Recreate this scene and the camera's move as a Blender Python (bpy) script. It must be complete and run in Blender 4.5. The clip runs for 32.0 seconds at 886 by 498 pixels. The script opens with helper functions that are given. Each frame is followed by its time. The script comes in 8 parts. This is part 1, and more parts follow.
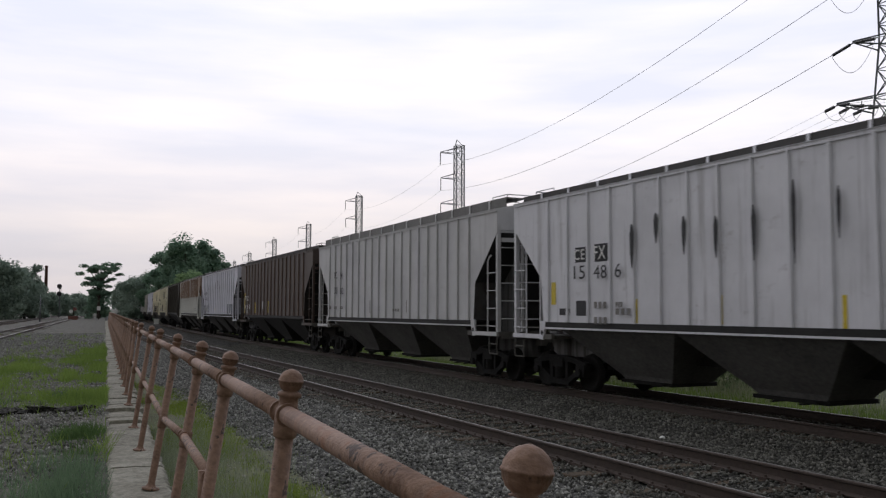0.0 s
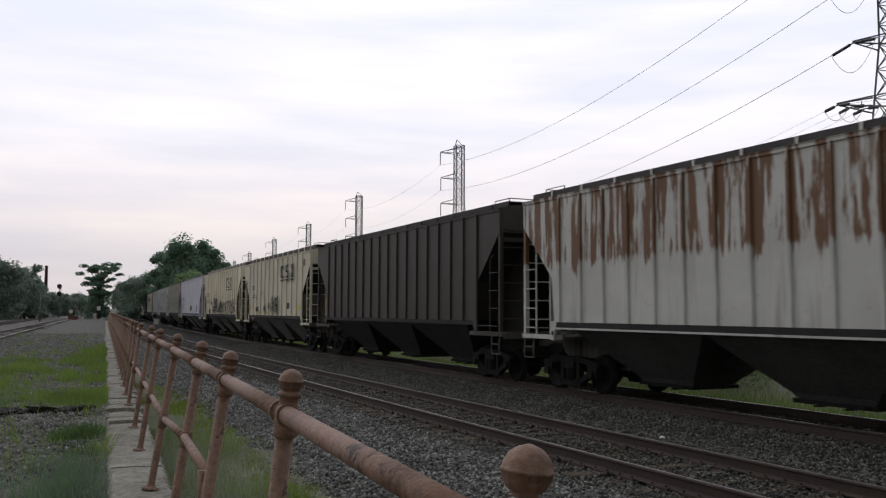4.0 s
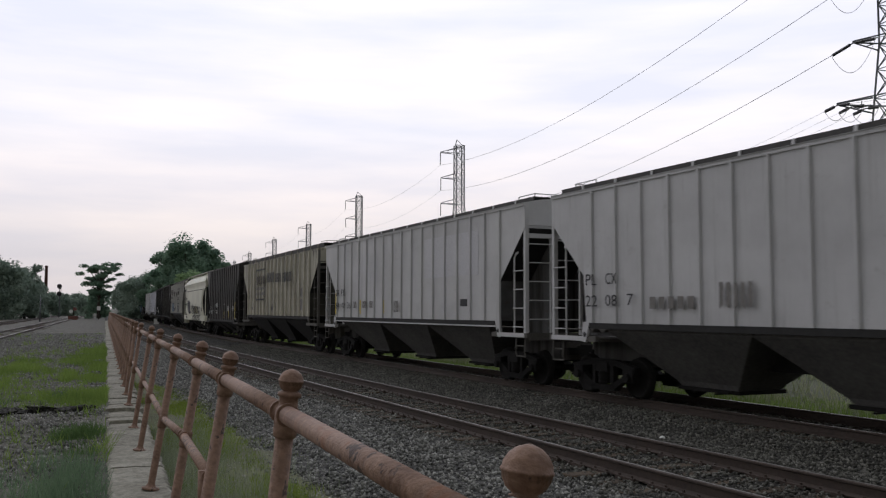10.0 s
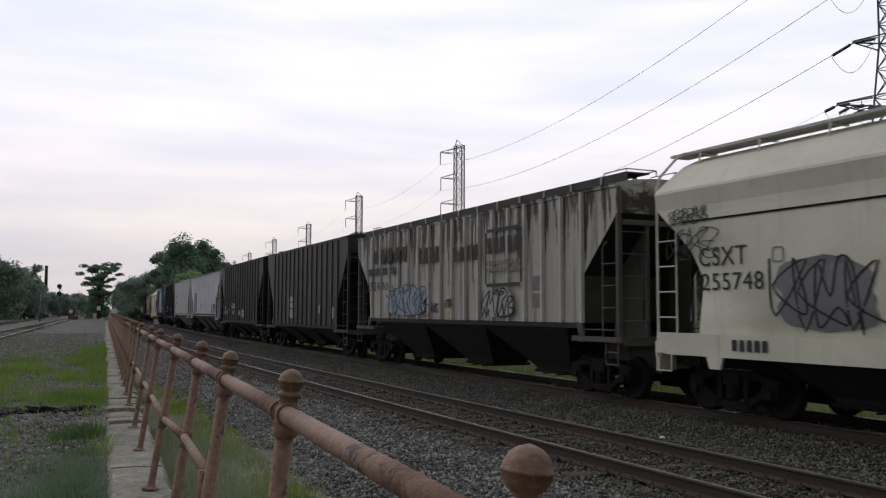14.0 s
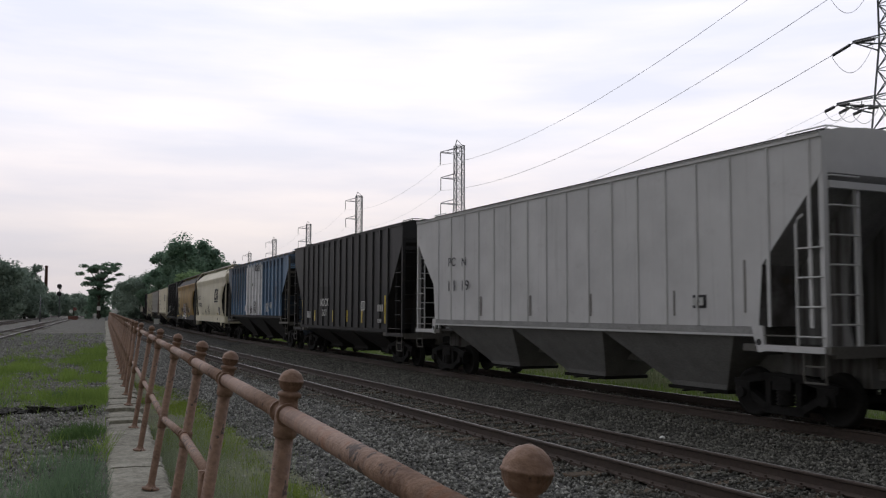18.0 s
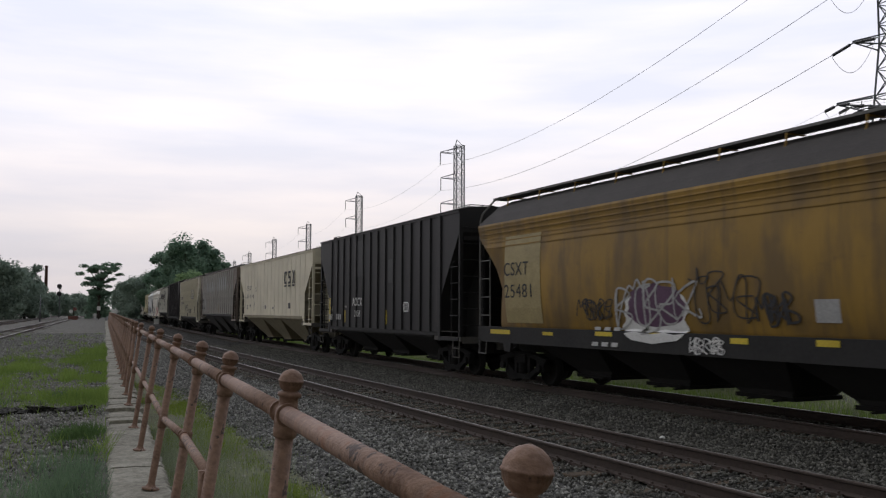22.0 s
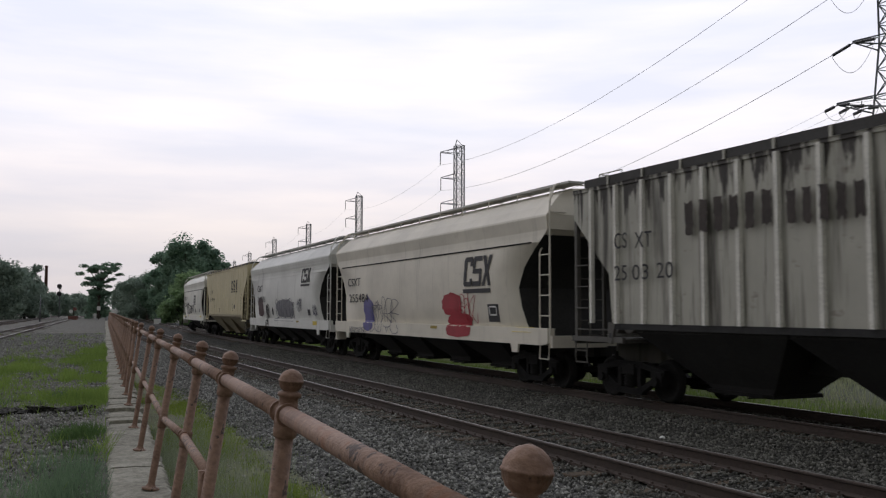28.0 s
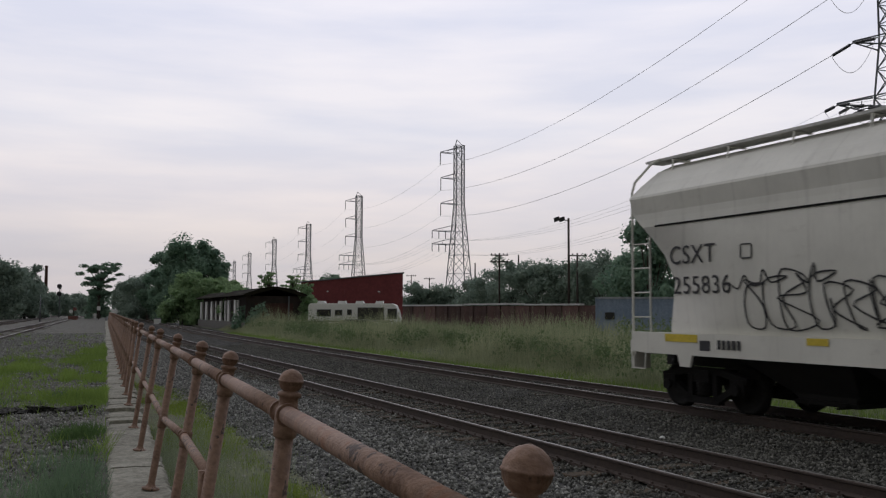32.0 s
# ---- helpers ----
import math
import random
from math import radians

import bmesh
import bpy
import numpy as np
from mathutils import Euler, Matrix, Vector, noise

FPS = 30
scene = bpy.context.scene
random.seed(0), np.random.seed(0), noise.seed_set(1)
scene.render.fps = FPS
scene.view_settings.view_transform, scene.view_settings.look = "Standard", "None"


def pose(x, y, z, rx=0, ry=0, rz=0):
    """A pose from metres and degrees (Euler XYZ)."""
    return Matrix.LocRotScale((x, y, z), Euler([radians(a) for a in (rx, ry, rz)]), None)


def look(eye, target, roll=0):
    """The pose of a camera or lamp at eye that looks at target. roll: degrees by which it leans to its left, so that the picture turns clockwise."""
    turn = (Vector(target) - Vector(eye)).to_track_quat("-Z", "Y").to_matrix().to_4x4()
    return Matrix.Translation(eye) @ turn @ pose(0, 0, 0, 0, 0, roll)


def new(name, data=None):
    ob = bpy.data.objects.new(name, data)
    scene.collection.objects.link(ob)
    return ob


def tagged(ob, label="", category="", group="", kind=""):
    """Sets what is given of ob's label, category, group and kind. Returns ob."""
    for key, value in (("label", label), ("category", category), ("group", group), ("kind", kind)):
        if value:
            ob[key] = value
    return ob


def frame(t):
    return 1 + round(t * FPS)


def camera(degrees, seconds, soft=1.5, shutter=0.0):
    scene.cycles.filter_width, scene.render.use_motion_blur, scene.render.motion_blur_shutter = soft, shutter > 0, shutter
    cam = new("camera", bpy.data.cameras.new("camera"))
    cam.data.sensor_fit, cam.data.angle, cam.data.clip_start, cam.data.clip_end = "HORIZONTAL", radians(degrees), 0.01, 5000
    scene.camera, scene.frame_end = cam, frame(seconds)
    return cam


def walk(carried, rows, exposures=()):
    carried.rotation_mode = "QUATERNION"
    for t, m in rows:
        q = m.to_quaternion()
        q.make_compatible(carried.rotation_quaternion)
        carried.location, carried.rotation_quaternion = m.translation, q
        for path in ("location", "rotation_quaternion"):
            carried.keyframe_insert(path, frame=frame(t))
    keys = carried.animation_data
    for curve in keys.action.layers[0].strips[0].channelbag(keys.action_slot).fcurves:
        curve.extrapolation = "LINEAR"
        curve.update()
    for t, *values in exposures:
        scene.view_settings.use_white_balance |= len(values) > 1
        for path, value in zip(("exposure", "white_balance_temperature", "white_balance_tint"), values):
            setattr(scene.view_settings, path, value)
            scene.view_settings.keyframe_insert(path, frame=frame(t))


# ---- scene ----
# All in metres: the rail heads lie at z = 0, y runs away from the camera, x to its right.
EYE = (0.0, 0.0, 1.81)
cam = camera(53.8, 32.0, soft=1.2, shutter=0.1)
VIEW = look(EYE, (0.0, math.cos(radians(4.10)), 1.81 + math.sin(radians(4.10))), 0.22)
walk(cam, [(0.0, VIEW), (32.0, VIEW)], exposures=[(0.0, 0.0), (31.0, 0.0), (31.5, -0.08), (32.0, -0.25)])

# ---- the line of the railway: a wide bend, then straight ----
BEND, BEND_END, HEADING = 1 / 1098.6, 97.7, radians(-26.2)
NEAR_TRACK, TRAIN_TRACK = 7.46, 12.56
SPEED = 17.385


def rail_line(s, off):
    """Place and heading on the line, s metres on from the camera and off metres to its right."""
    def run(e):
        a = HEADING + BEND * e
        return (math.cos(HEADING) - math.cos(a)) / BEND, (math.sin(a) - math.sin(HEADING)) / BEND, a
    e = max(-40.0, min(s, BEND_END))
    x, y, a = run(e)
    x, y = x + (s - e) * math.sin(a), y + (s - e) * math.cos(a)
    return x + off * math.cos(a), y - off * math.sin(a), a


WALL_HEADING = radians(-21.1)


def wall_line(s, off, z=0.0):
    """Place beside the retaining wall, s metres along it and off metres to its right."""
    return Vector((s * math.sin(WALL_HEADING) + off * math.cos(WALL_HEADING),
                   s * math.cos(WALL_HEADING) - off * math.sin(WALL_HEADING), z))


# ---- light: an overcast evening sky ----
def make_world():
    w = bpy.data.worlds.new("overcast_sky")
    scene.world = w
    w.use_nodes = True
    nt = w.node_tree
    n, l = nt.nodes, nt.links
    n.clear()
    out = n.new("ShaderNodeOutputWorld")
    bg = n.new("ShaderNodeBackground")
    sky = n.new("ShaderNodeTexSky")
    sky.sky_type, sky.sun_disc = "NISHITA", False
    sky.sun_elevation, sky.sun_rotation = radians(14), radians(200)
    dim = n.new("ShaderNodeVectorMath")
    dim.operation = "SCALE"
    dim.inputs[3].default_value = 0.10
    l.new(sky.outputs[0], dim.inputs[0])
    geo = n.new("ShaderNodeTexCoord")
    sep = n.new("ShaderNodeSeparateXYZ")
    l.new(geo.outputs["Generated"], sep.inputs[0])
    deck = n.new("ShaderNodeValToRGB")
    e = deck.color_ramp.elements
    e[0].position, e[0].color = 0.0, (0.60, 0.56, 0.60, 1)
    e[1].position, e[1].color = 0.9, (0.80, 0.80, 0.92, 1)
    for p, c in ((0.06, (0.70, 0.645, 0.67, 1)), (0.13, (0.84, 0.78, 0.81, 1)), (0.20, (0.86, 0.84, 0.91, 1)), (0.34, (0.87, 0.87, 0.99, 1))):
        k = e.new(p)
        k.color = c
    l.new(sep.outputs[2], deck.inputs[0])
    # long flat banks of cloud
    mp = n.new("ShaderNodeMapping")
    mp.inputs["Scale"].default_value = (2.2, 2.2, 15)
    l.new(geo.outputs["Generated"], mp.inputs[0])
    no = n.new("ShaderNodeTexNoise")
    no.inputs["Scale"].default_value, no.inputs["Detail"].default_value, no.inputs["Roughness"].default_value = 1.6, 5, 0.5
    l.new(mp.outputs[0], no.inputs[0])
    cr = n.new("ShaderNodeValToRGB")
    c = cr.color_ramp.elements
    c[0].position, c[0].color = 0.36, (0.93, 0.94, 0.98, 1)
    c[1].position, c[1].color = 0.67, (1.13, 1.09, 1.05, 1)
    l.new(no.outputs[0], cr.inputs[0])
    mul = n.new("ShaderNodeMix")
    mul.data_type, mul.blend_type = "RGBA", "MULTIPLY"
    mul.inputs[0].default_value = 1.0
    l.new(deck.outputs[0], mul.inputs[6])
    l.new(cr.outputs[0], mul.inputs[7])
    mix = n.new("ShaderNodeMix")
    mix.data_type = "RGBA"
    mix.inputs[0].default_value = 0.93
    l.new(dim.outputs[0], mix.inputs[6])
    l.new(mul.outputs[2], mix.inputs[7])
    # the afterglow lies ahead; overhead and behind the deck is darker
    glow = n.new("ShaderNodeVectorMath")
    glow.operation = "DOT_PRODUCT"
    glow.inputs[1].default_value = (-0.12, 0.97, 0.10)
    l.new(geo.outputs["Generated"], glow.inputs[0])
    fall = n.new("ShaderNodeMapRange")
    fall.interpolation_type = "SMOOTHSTEP"
    for i, v in ((1, -0.35), (2, 0.80), (3, 0.0), (4, 1.0)):
        fall.inputs[i].default_value = v
    l.new(glow.outputs["Value"], fall.inputs[0])
    tone = n.new("ShaderNodeMix")
    tone.data_type = "RGBA"
    tone.inputs[6].default_value, tone.inputs[7].default_value = (0.39, 0.405, 0.37, 1), (1.13, 1.14, 1.13, 1)
    l.new(fall.outputs[0], tone.inputs[0])
    lit = n.new("ShaderNodeMix")
    lit.data_type, lit.blend_type = "RGBA", "MULTIPLY"
    lit.inputs[0].default_value = 1.0
    l.new(mix.outputs[2], lit.inputs[6])
    l.new(tone.outputs[2], lit.inputs[7])
    l.new(lit.outputs[2], bg.inputs[0])
    bg.inputs[1].default_value = 1.0
    l.new(bg.outputs[0], out.inputs[0])


make_world()
sun = bpy.data.lights.new("sun", "SUN")
sun.energy, sun.angle, sun.color = 0.25, radians(40), (1.0, 0.96, 0.92)
sun_ob = new("sun", sun)
sun_ob.matrix_world = look((-40, 30, 60), (0, 0, 0))


# ---- materials ----
def ramp(nt, fac, stops):
    r = nt.nodes.new("ShaderNodeValToRGB")
    e = r.color_ramp.elements
    while len(e) > 1:
        e.remove(e[-1])
    e[0].position, e[0].color = stops[0][0], (*stops[0][1], 1)
    for p, c in stops[1:]:
        k = e.new(p)
        k.color = (*c, 1)
    nt.links.new(fac, r.inputs[0])
    return r.outputs[0]


def noise_of(nt, scale, detail=4, stretch=(1, 1, 1), rough=0.55, coord="Object", shift=(0, 0, 0)):
    tc = nt.nodes.new("ShaderNodeTexCoord")
    mp = nt.nodes.new("ShaderNodeMapping")
    mp.inputs["Scale"].default_value = stretch
    mp.inputs["Location"].default_value = shift
    nt.links.new(tc.outputs[coord], mp.inputs[0])
    no = nt.nodes.new("ShaderNodeTexNoise")
    no.inputs["Scale"].default_value, no.inputs["Detail"].default_value, no.inputs["Roughness"].default_value = scale, detail, rough
    nt.links.new(mp.outputs[0], no.inputs[0])
    return no.outputs[0]


def blend(nt, fac, a, b, mode="MIX"):
    m = nt.nodes.new("ShaderNodeMix")
    m.data_type, m.blend_type = "RGBA", mode
    for sock, v in ((m.inputs[0], fac), (m.inputs[6], a), (m.inputs[7], b)):
        if isinstance(v, (int, float)):
            sock.default_value = v
        elif isinstance(v, tuple):
            sock.default_value = (*v, 1)
        else:
            nt.links.new(v, sock)
    return m.outputs[2]


def bare(name, rough=0.8, metal=0.0):
    m = bpy.data.materials.new(name)
    m.use_nodes = True
    b = m.node_tree.nodes["Principled BSDF"]
    b.inputs["Roughness"].default_value, b.inputs["Metallic"].default_value = rough, metal
    return m, m.node_tree, b


def bump(nt, bsdf, height, strength=0.3, distance=0.02):
    bp = nt.nodes.new("ShaderNodeBump")
    bp.inputs["Strength"].default_value, bp.inputs["Distance"].default_value = strength, distance
    nt.links.new(height, bp.inputs["Height"])
    nt.links.new(bp.outputs[0], bsdf.inputs["Normal"])


def rough_mat(name, low, high, scale=3.0, rough=0.9, fine=30.0, relief=0.3, stretch=(1, 1, 1), metal=0.0, coord="Object", per_piece=0.0, island=0.0):
    """Two colours mixed by a broad and a fine noise, with relief."""
    m, nt, b = bare(name, rough, metal)
    broad = noise_of(nt, scale, 4, stretch, coord=coord)
    grain = noise_of(nt, fine, 3, stretch, coord=coord)
    col = ramp(nt, broad, [(0.33, low), (0.67, high)])
    dark = tuple(0.62 * v for v in low)
    col = blend(nt, 0.45, col, ramp(nt, grain, [(0.3, dark), (0.7, high)]))
    if per_piece or island:
        if per_piece:
            src = nt.nodes.new("ShaderNodeObjectInfo").outputs["Random"]
        else:
            src = nt.nodes.new("ShaderNodeNewGeometry").outputs["Random Per Island"]
        k = per_piece or island
        col = blend(nt, 1.0, col, ramp(nt, src, [(0.0, (1 - k,) * 3), (1.0, (1 + k,) * 3)]), "MULTIPLY")
    nt.links.new(col, b.inputs["Base Color"])
    bump(nt, b, grain, relief)
    return m


def car_paint(name, base, streak=(0.10, 0.09, 0.08), amount=0.25, rough=0.55, seed=0.0, rust=None, faded=None):
    """Railcar paint: dust, dark runs down from the roof, and where given a worn band of rust."""
    base = tuple(0.97 * v for v in base)
    m, nt, b = bare(name, rough)
    b.inputs["Specular IOR Level"].default_value = 0.3
    runs = noise_of(nt, 1.0, 5, (3.2, 0.4, 0.22), 0.6, shift=(seed, seed, 0))
    cloud = noise_of(nt, 0.6, 4, (1, 1, 1.4), shift=(0, seed, seed))
    fine = noise_of(nt, 18.0, 3, (1, 1, 0.3))
    pale = tuple(min(1, v * 1.07) for v in base)
    dull = tuple(v * 0.84 for v in base)
    col = ramp(nt, cloud, [(0.3, dull), (0.65, pale)])
    lo = 0.62 - 0.20 * amount
    col = blend(nt, ramp(nt, runs, [(lo, (0, 0, 0)), (lo + 0.16, (min(1, 0.25 + amount),) * 3)]), col, streak)
    col = blend(nt, 0.14, col, ramp(nt, fine, [(0.3, dull), (0.7, pale)]))
    # thin drips, and grime that has gathered unevenly along the sill
    drips = noise_of(nt, 1.0, 4, (13.0, 0.4, 0.5), 0.6, shift=(seed + 5, 0, seed))
    col = blend(nt, ramp(nt, drips, [(0.60, (0, 0, 0)), (0.74, (min(0.8, 0.12 + 0.8 * amount),) * 3)]), col, streak)
    scuff = noise_of(nt, 2.2, 6, (1, 1, 1.6), 0.7, shift=(seed, 1, 7))
    col = blend(nt, ramp(nt, scuff, [(0.60, (0, 0, 0)), (0.72, (min(0.7, 0.10 + 0.6 * amount),) * 3)]), col, tuple(0.5 * p + 0.5 * q for p, q in zip(streak, (0.13, 0.07, 0.04))))
    if rust:
        tc = nt.nodes.new("ShaderNodeTexCoord")
        sep = nt.nodes.new("ShaderNodeSeparateXYZ")
        nt.links.new(tc.outputs["Object"], sep.inputs[0])
        ragged = noise_of(nt, 1.0, 6, (5.5, 0.4, 0.5), 0.68, shift=(seed, 0, 0))
        height = nt.nodes.new("ShaderNodeMapRange")
        nt.links.new(sep.outputs[2], height.inputs[0])
        for i, v in ((1, rust["z0"]), (2, rust["z1"]), (3, -0.40), (4, 0.0)):
            height.inputs[i].default_value = v
        s = nt.nodes.new("ShaderNodeMath")
        s.operation = "ADD"
        nt.links.new(height.outputs[0], s.inputs[0])
        nt.links.new(ragged, s.inputs[1])
        if "x0" in rust:
            along = nt.nodes.new("ShaderNodeMapRange")
            nt.links.new(sep.outputs[0], along.inputs[0])
            for i, v in ((1, rust["x0"]), (2, rust["x1"]), (3, -0.03), (4, 0.40)):
                along.inputs[i].default_value = v
            more = nt.nodes.new("ShaderNodeMath")
            more.operation = "ADD"
            nt.links.new(s.outputs[0], more.inputs[0])
            nt.links.new(along.outputs[0], more.inputs[1])
            s = more
        col = blend(nt, ramp(nt, s.outputs[0], [(rust["cut"], (0, 0, 0)), (rust["cut"] + 0.05, (0.95, 0.95, 0.95))]), col, rust["colour"])
    if faded:
        broad = noise_of(nt, 0.8, 4, (1.6, 1, 0.7), shift=(seed, 3, 1))
        col = blend(nt, ramp(nt, broad, [(0.42, (0, 0, 0)), (0.62, (0.8, 0.8, 0.8))]), col, faded)
    nt.links.new(col, b.inputs["Base Color"])
    bump(nt, b, fine, 0.08, 0.01)
    return m


def plain(name, colour, rough=0.6, metal=0.0, vary=0.2):
    return rough_mat(name, tuple(v * (1 - vary) for v in colour), tuple(min(1, v * (1 + vary)) for v in colour), 2.0, rough, 25.0, 0.1, metal=metal)


M = {}


def crushed_mat(name, low, high, size):
    """A bed of broken stone: every cell its own tone and tilt, dark in the gaps."""
    m, nt, b = bare(name, 0.93)
    tc = nt.nodes.new("ShaderNodeTexCoord")
    vo = nt.nodes.new("ShaderNodeTexVoronoi")
    vo.inputs["Scale"].default_value = 1.0 / size
    nt.links.new(tc.outputs["Object"], vo.inputs["Vector"])
    sep = nt.nodes.new("ShaderNodeSeparateColor")
    nt.links.new(vo.outputs["Color"], sep.inputs[0])
    mid = tuple((p + q) / 2 for p, q in zip(low, high))
    col = ramp(nt, sep.outputs[0], [(0.0, low), (0.6, mid), (0.95, high), (1.0, tuple(min(1, 1.7 * v) for v in high))])
    col = blend(nt, ramp(nt, vo.outputs["Distance"], [(0.35, (0, 0, 0)), (0.75, (1, 1, 1))]), col, tuple(0.35 * v for v in low))
    broad = noise_of(nt, 0.5, 4)
    col = blend(nt, 1.0, col, ramp(nt, broad, [(0.3, (0.8, 0.8, 0.8)), (0.7, (1.2, 1.2, 1.17))]), "MULTIPLY")
    nt.links.new(col, b.inputs["Base Color"])
    inv = nt.nodes.new("ShaderNodeMath")
    inv.operation = "SUBTRACT"
    inv.inputs[0].default_value = 1.0
    nt.links.new(vo.outputs["Distance"], inv.inputs[1])
    bump(nt, b, inv.outputs[0], 0.9, size)
    return m


M["shoulder"] = crushed_mat("grey_crushed_stone", (0.045, 0.045, 0.041), (0.15, 0.15, 0.138), 0.045)
# ballast and track_stone: browner stone, darkened further for the train's shadow
M["ballast"] = crushed_mat("darkened_crushed_stone", (0.03, 0.03, 0.026), (0.095, 0.093, 0.082), 0.05)
M["stone"] = rough_mat("ballast_stone", (0.12, 0.12, 0.108), (0.30, 0.30, 0.275), 2.0, 0.92, 40.0, 0.3, island=0.65)
M["track_stone"] = rough_mat("track_stone", (0.072, 0.071, 0.061), (0.158, 0.155, 0.134), 2.0, 0.92, 40.0, 0.3, island=0.6)
M["fines"] = rough_mat("trampled_cinder", (0.040, 0.039, 0.032), (0.165, 0.160, 0.132), 1.7, 0.95, 26.0, 1.0)
M["soil"] = rough_mat("field_soil", (0.045, 0.055, 0.03), (0.09, 0.10, 0.055), 0.15, 0.95, 4.0, 0.6)
M["rail"] = rough_mat("rusty_rail_web", (0.035, 0.025, 0.02), (0.065, 0.045, 0.035), 1.0, 0.8, 20.0, 0.2)
M["railtop"] = rough_mat("worn_rail_head", (0.20, 0.19, 0.175), (0.31, 0.30, 0.28), 1.0, 0.45, 30.0, 0.05, metal=0.8)
M["tie"] = rough_mat("old_sleeper_timber", (0.035, 0.026, 0.017), (0.085, 0.06, 0.036), 1.2, 0.95, 12.0, 0.5, stretch=(1, 6, 1), per_piece=0.35)
M["concrete"] = rough_mat("weathered_concrete", (0.12, 0.115, 0.085), (0.37, 0.355, 0.29), 2.6, 0.92, 22.0, 1.0)


def flaking_mat(name, low, high, bare_metal, spot):
    """Old brown paint, sun-bleached in patches, with dark flakes and orange rust showing."""
    m = rough_mat(name, low, high, 5.0, 0.66, 45.0, 0.35)
    nt = m.node_tree
    b = nt.nodes["Principled BSDF"]
    col = b.inputs["Base Color"].links[0].from_socket
    flake = noise_of(nt, 26.0, 3, (1, 1, 1), 0.65)
    patch = noise_of(nt, 2.3, 3)
    both = nt.nodes.new("ShaderNodeMath")
    both.operation = "MULTIPLY"
    nt.links.new(flake, both.inputs[0])
    nt.links.new(patch, both.inputs[1])
    col = blend(nt, ramp(nt, both.outputs[0], [(0.325, (0, 0, 0)), (0.36, (0.85, 0.85, 0.85))]), col, bare_metal)
    run = noise_of(nt, 7.0, 4, (1, 1, 0.35), shift=(3, 1, 0))
    col = blend(nt, ramp(nt, run, [(0.60, (0, 0, 0)), (0.70, (0.7, 0.7, 0.7))]), col, spot)
    nt.links.new(col, b.inputs["Base Color"])
    return m


M["pipe"] = flaking_mat("rust_brown_paint", (0.135, 0.070, 0.042), (0.30, 0.185, 0.125), (0.04, 0.026, 0.02), (0.22, 0.082, 0.03))
M["grime"] = rough_mat("running_gear_grime", (0.006, 0.006, 0.006), (0.019, 0.018, 0.017), 2.0, 0.85, 20.0, 0.3)
for dull in (M["grime"], M["ballast"]):
    dull.node_tree.nodes["Principled BSDF"].inputs["Specular IOR Level"].default_value = 0.2
# black hopper paint; on paler cars it also paints in underside shade
M["underdark"] = rough_mat("dusty_black_shaded_hopper", (0.009, 0.009, 0.009), (0.025, 0.024, 0.023), 1.2, 0.8, 14.0, 0.2)
M["black"] = plain("black_paint", (0.018, 0.018, 0.019), 0.6)
M["white"] = plain("white_paint", (0.72, 0.72, 0.70), 0.6, 0, 0.06)
M["yellow"] = plain("yellow_reflector", (0.62, 0.47, 0.03), 0.5)
M["galv"] = rough_mat("galvanised_steel", (0.10, 0.11, 0.12), (0.19, 0.20, 0.21), 0.6, 0.55, 8.0, 0.05, metal=0.5)
M["cable"] = plain("line_cable", (0.60, 0.60, 0.61), 0.6)
M["insul"] = plain("glazed_insulator", (0.03, 0.03, 0.035), 0.3)
M["grimy_gear"] = plain("grimy_end_gear", (0.10, 0.095, 0.085), 0.8)
# walkway grating with the shade of its underside in the colour
M["walkway"] = plain("shaded_walkway_grating", (0.055, 0.053, 0.05), 0.8)
M["board"] = plain("grey_walkway_grating", (0.15, 0.148, 0.14), 0.7)
M["mossy"] = rough_mat("mossy_gravel", (0.085, 0.088, 0.055), (0.17, 0.185, 0.08), 0.9, 0.95, 18, 0.8)
M["pale_board"] = plain("pale_walkway_grating", (0.52, 0.515, 0.49), 0.7)
M["bark"] = rough_mat("bark", (0.05, 0.04, 0.03), (0.12, 0.10, 0.08), 3, 0.95, 20, 0.6)
M["pole"] = rough_mat("creosoted_pole", (0.03, 0.025, 0.02), (0.07, 0.055, 0.045), 3, 0.9, 20, 0.3)


def leaf_mat(name, low, high):
    m, nt, b = bare(name, 0.7)
    r = nt.nodes.new("ShaderNodeNewGeometry").outputs["Random Per Island"]
    patch = noise_of(nt, 0.35, 3)
    col = blend(nt, 0.5, ramp(nt, r, [(0, low), (1, high)]), ramp(nt, patch, [(0.35, low), (0.65, high)]))
    nt.links.new(col, b.inputs["Base Color"])
    b.inputs["Specular IOR Level"].default_value = 0.2
    tr = nt.nodes.new("ShaderNodeBsdfTranslucent")
    nt.links.new(col, tr.inputs[0])
    mx = nt.nodes.new("ShaderNodeMixShader")
    mx.inputs[0].default_value = 0.5
    nt.links.new(b.outputs[0], mx.inputs[1])
    nt.links.new(tr.outputs[0], mx.inputs[2])
    nt.links.new(mx.outputs[0], nt.nodes["Material Output"].inputs[0])
    return m


# aerial haze is mixed into the leaf colours: a little here, more in leaf_far
M["leaf"] = leaf_mat("broad_leaves", (0.14, 0.235, 0.175), (0.25, 0.36, 0.245))
M["leaf_front"] = leaf_mat("sunny_side_leaves", (0.20, 0.315, 0.165), (0.34, 0.46, 0.235))
M["leaf_far"] = leaf_mat("hazed_distant_leaves", (0.20, 0.27, 0.225), (0.31, 0.38, 0.30))
M["grass"] = leaf_mat("grass_blades", (0.125, 0.195, 0.045), (0.255, 0.36, 0.085))
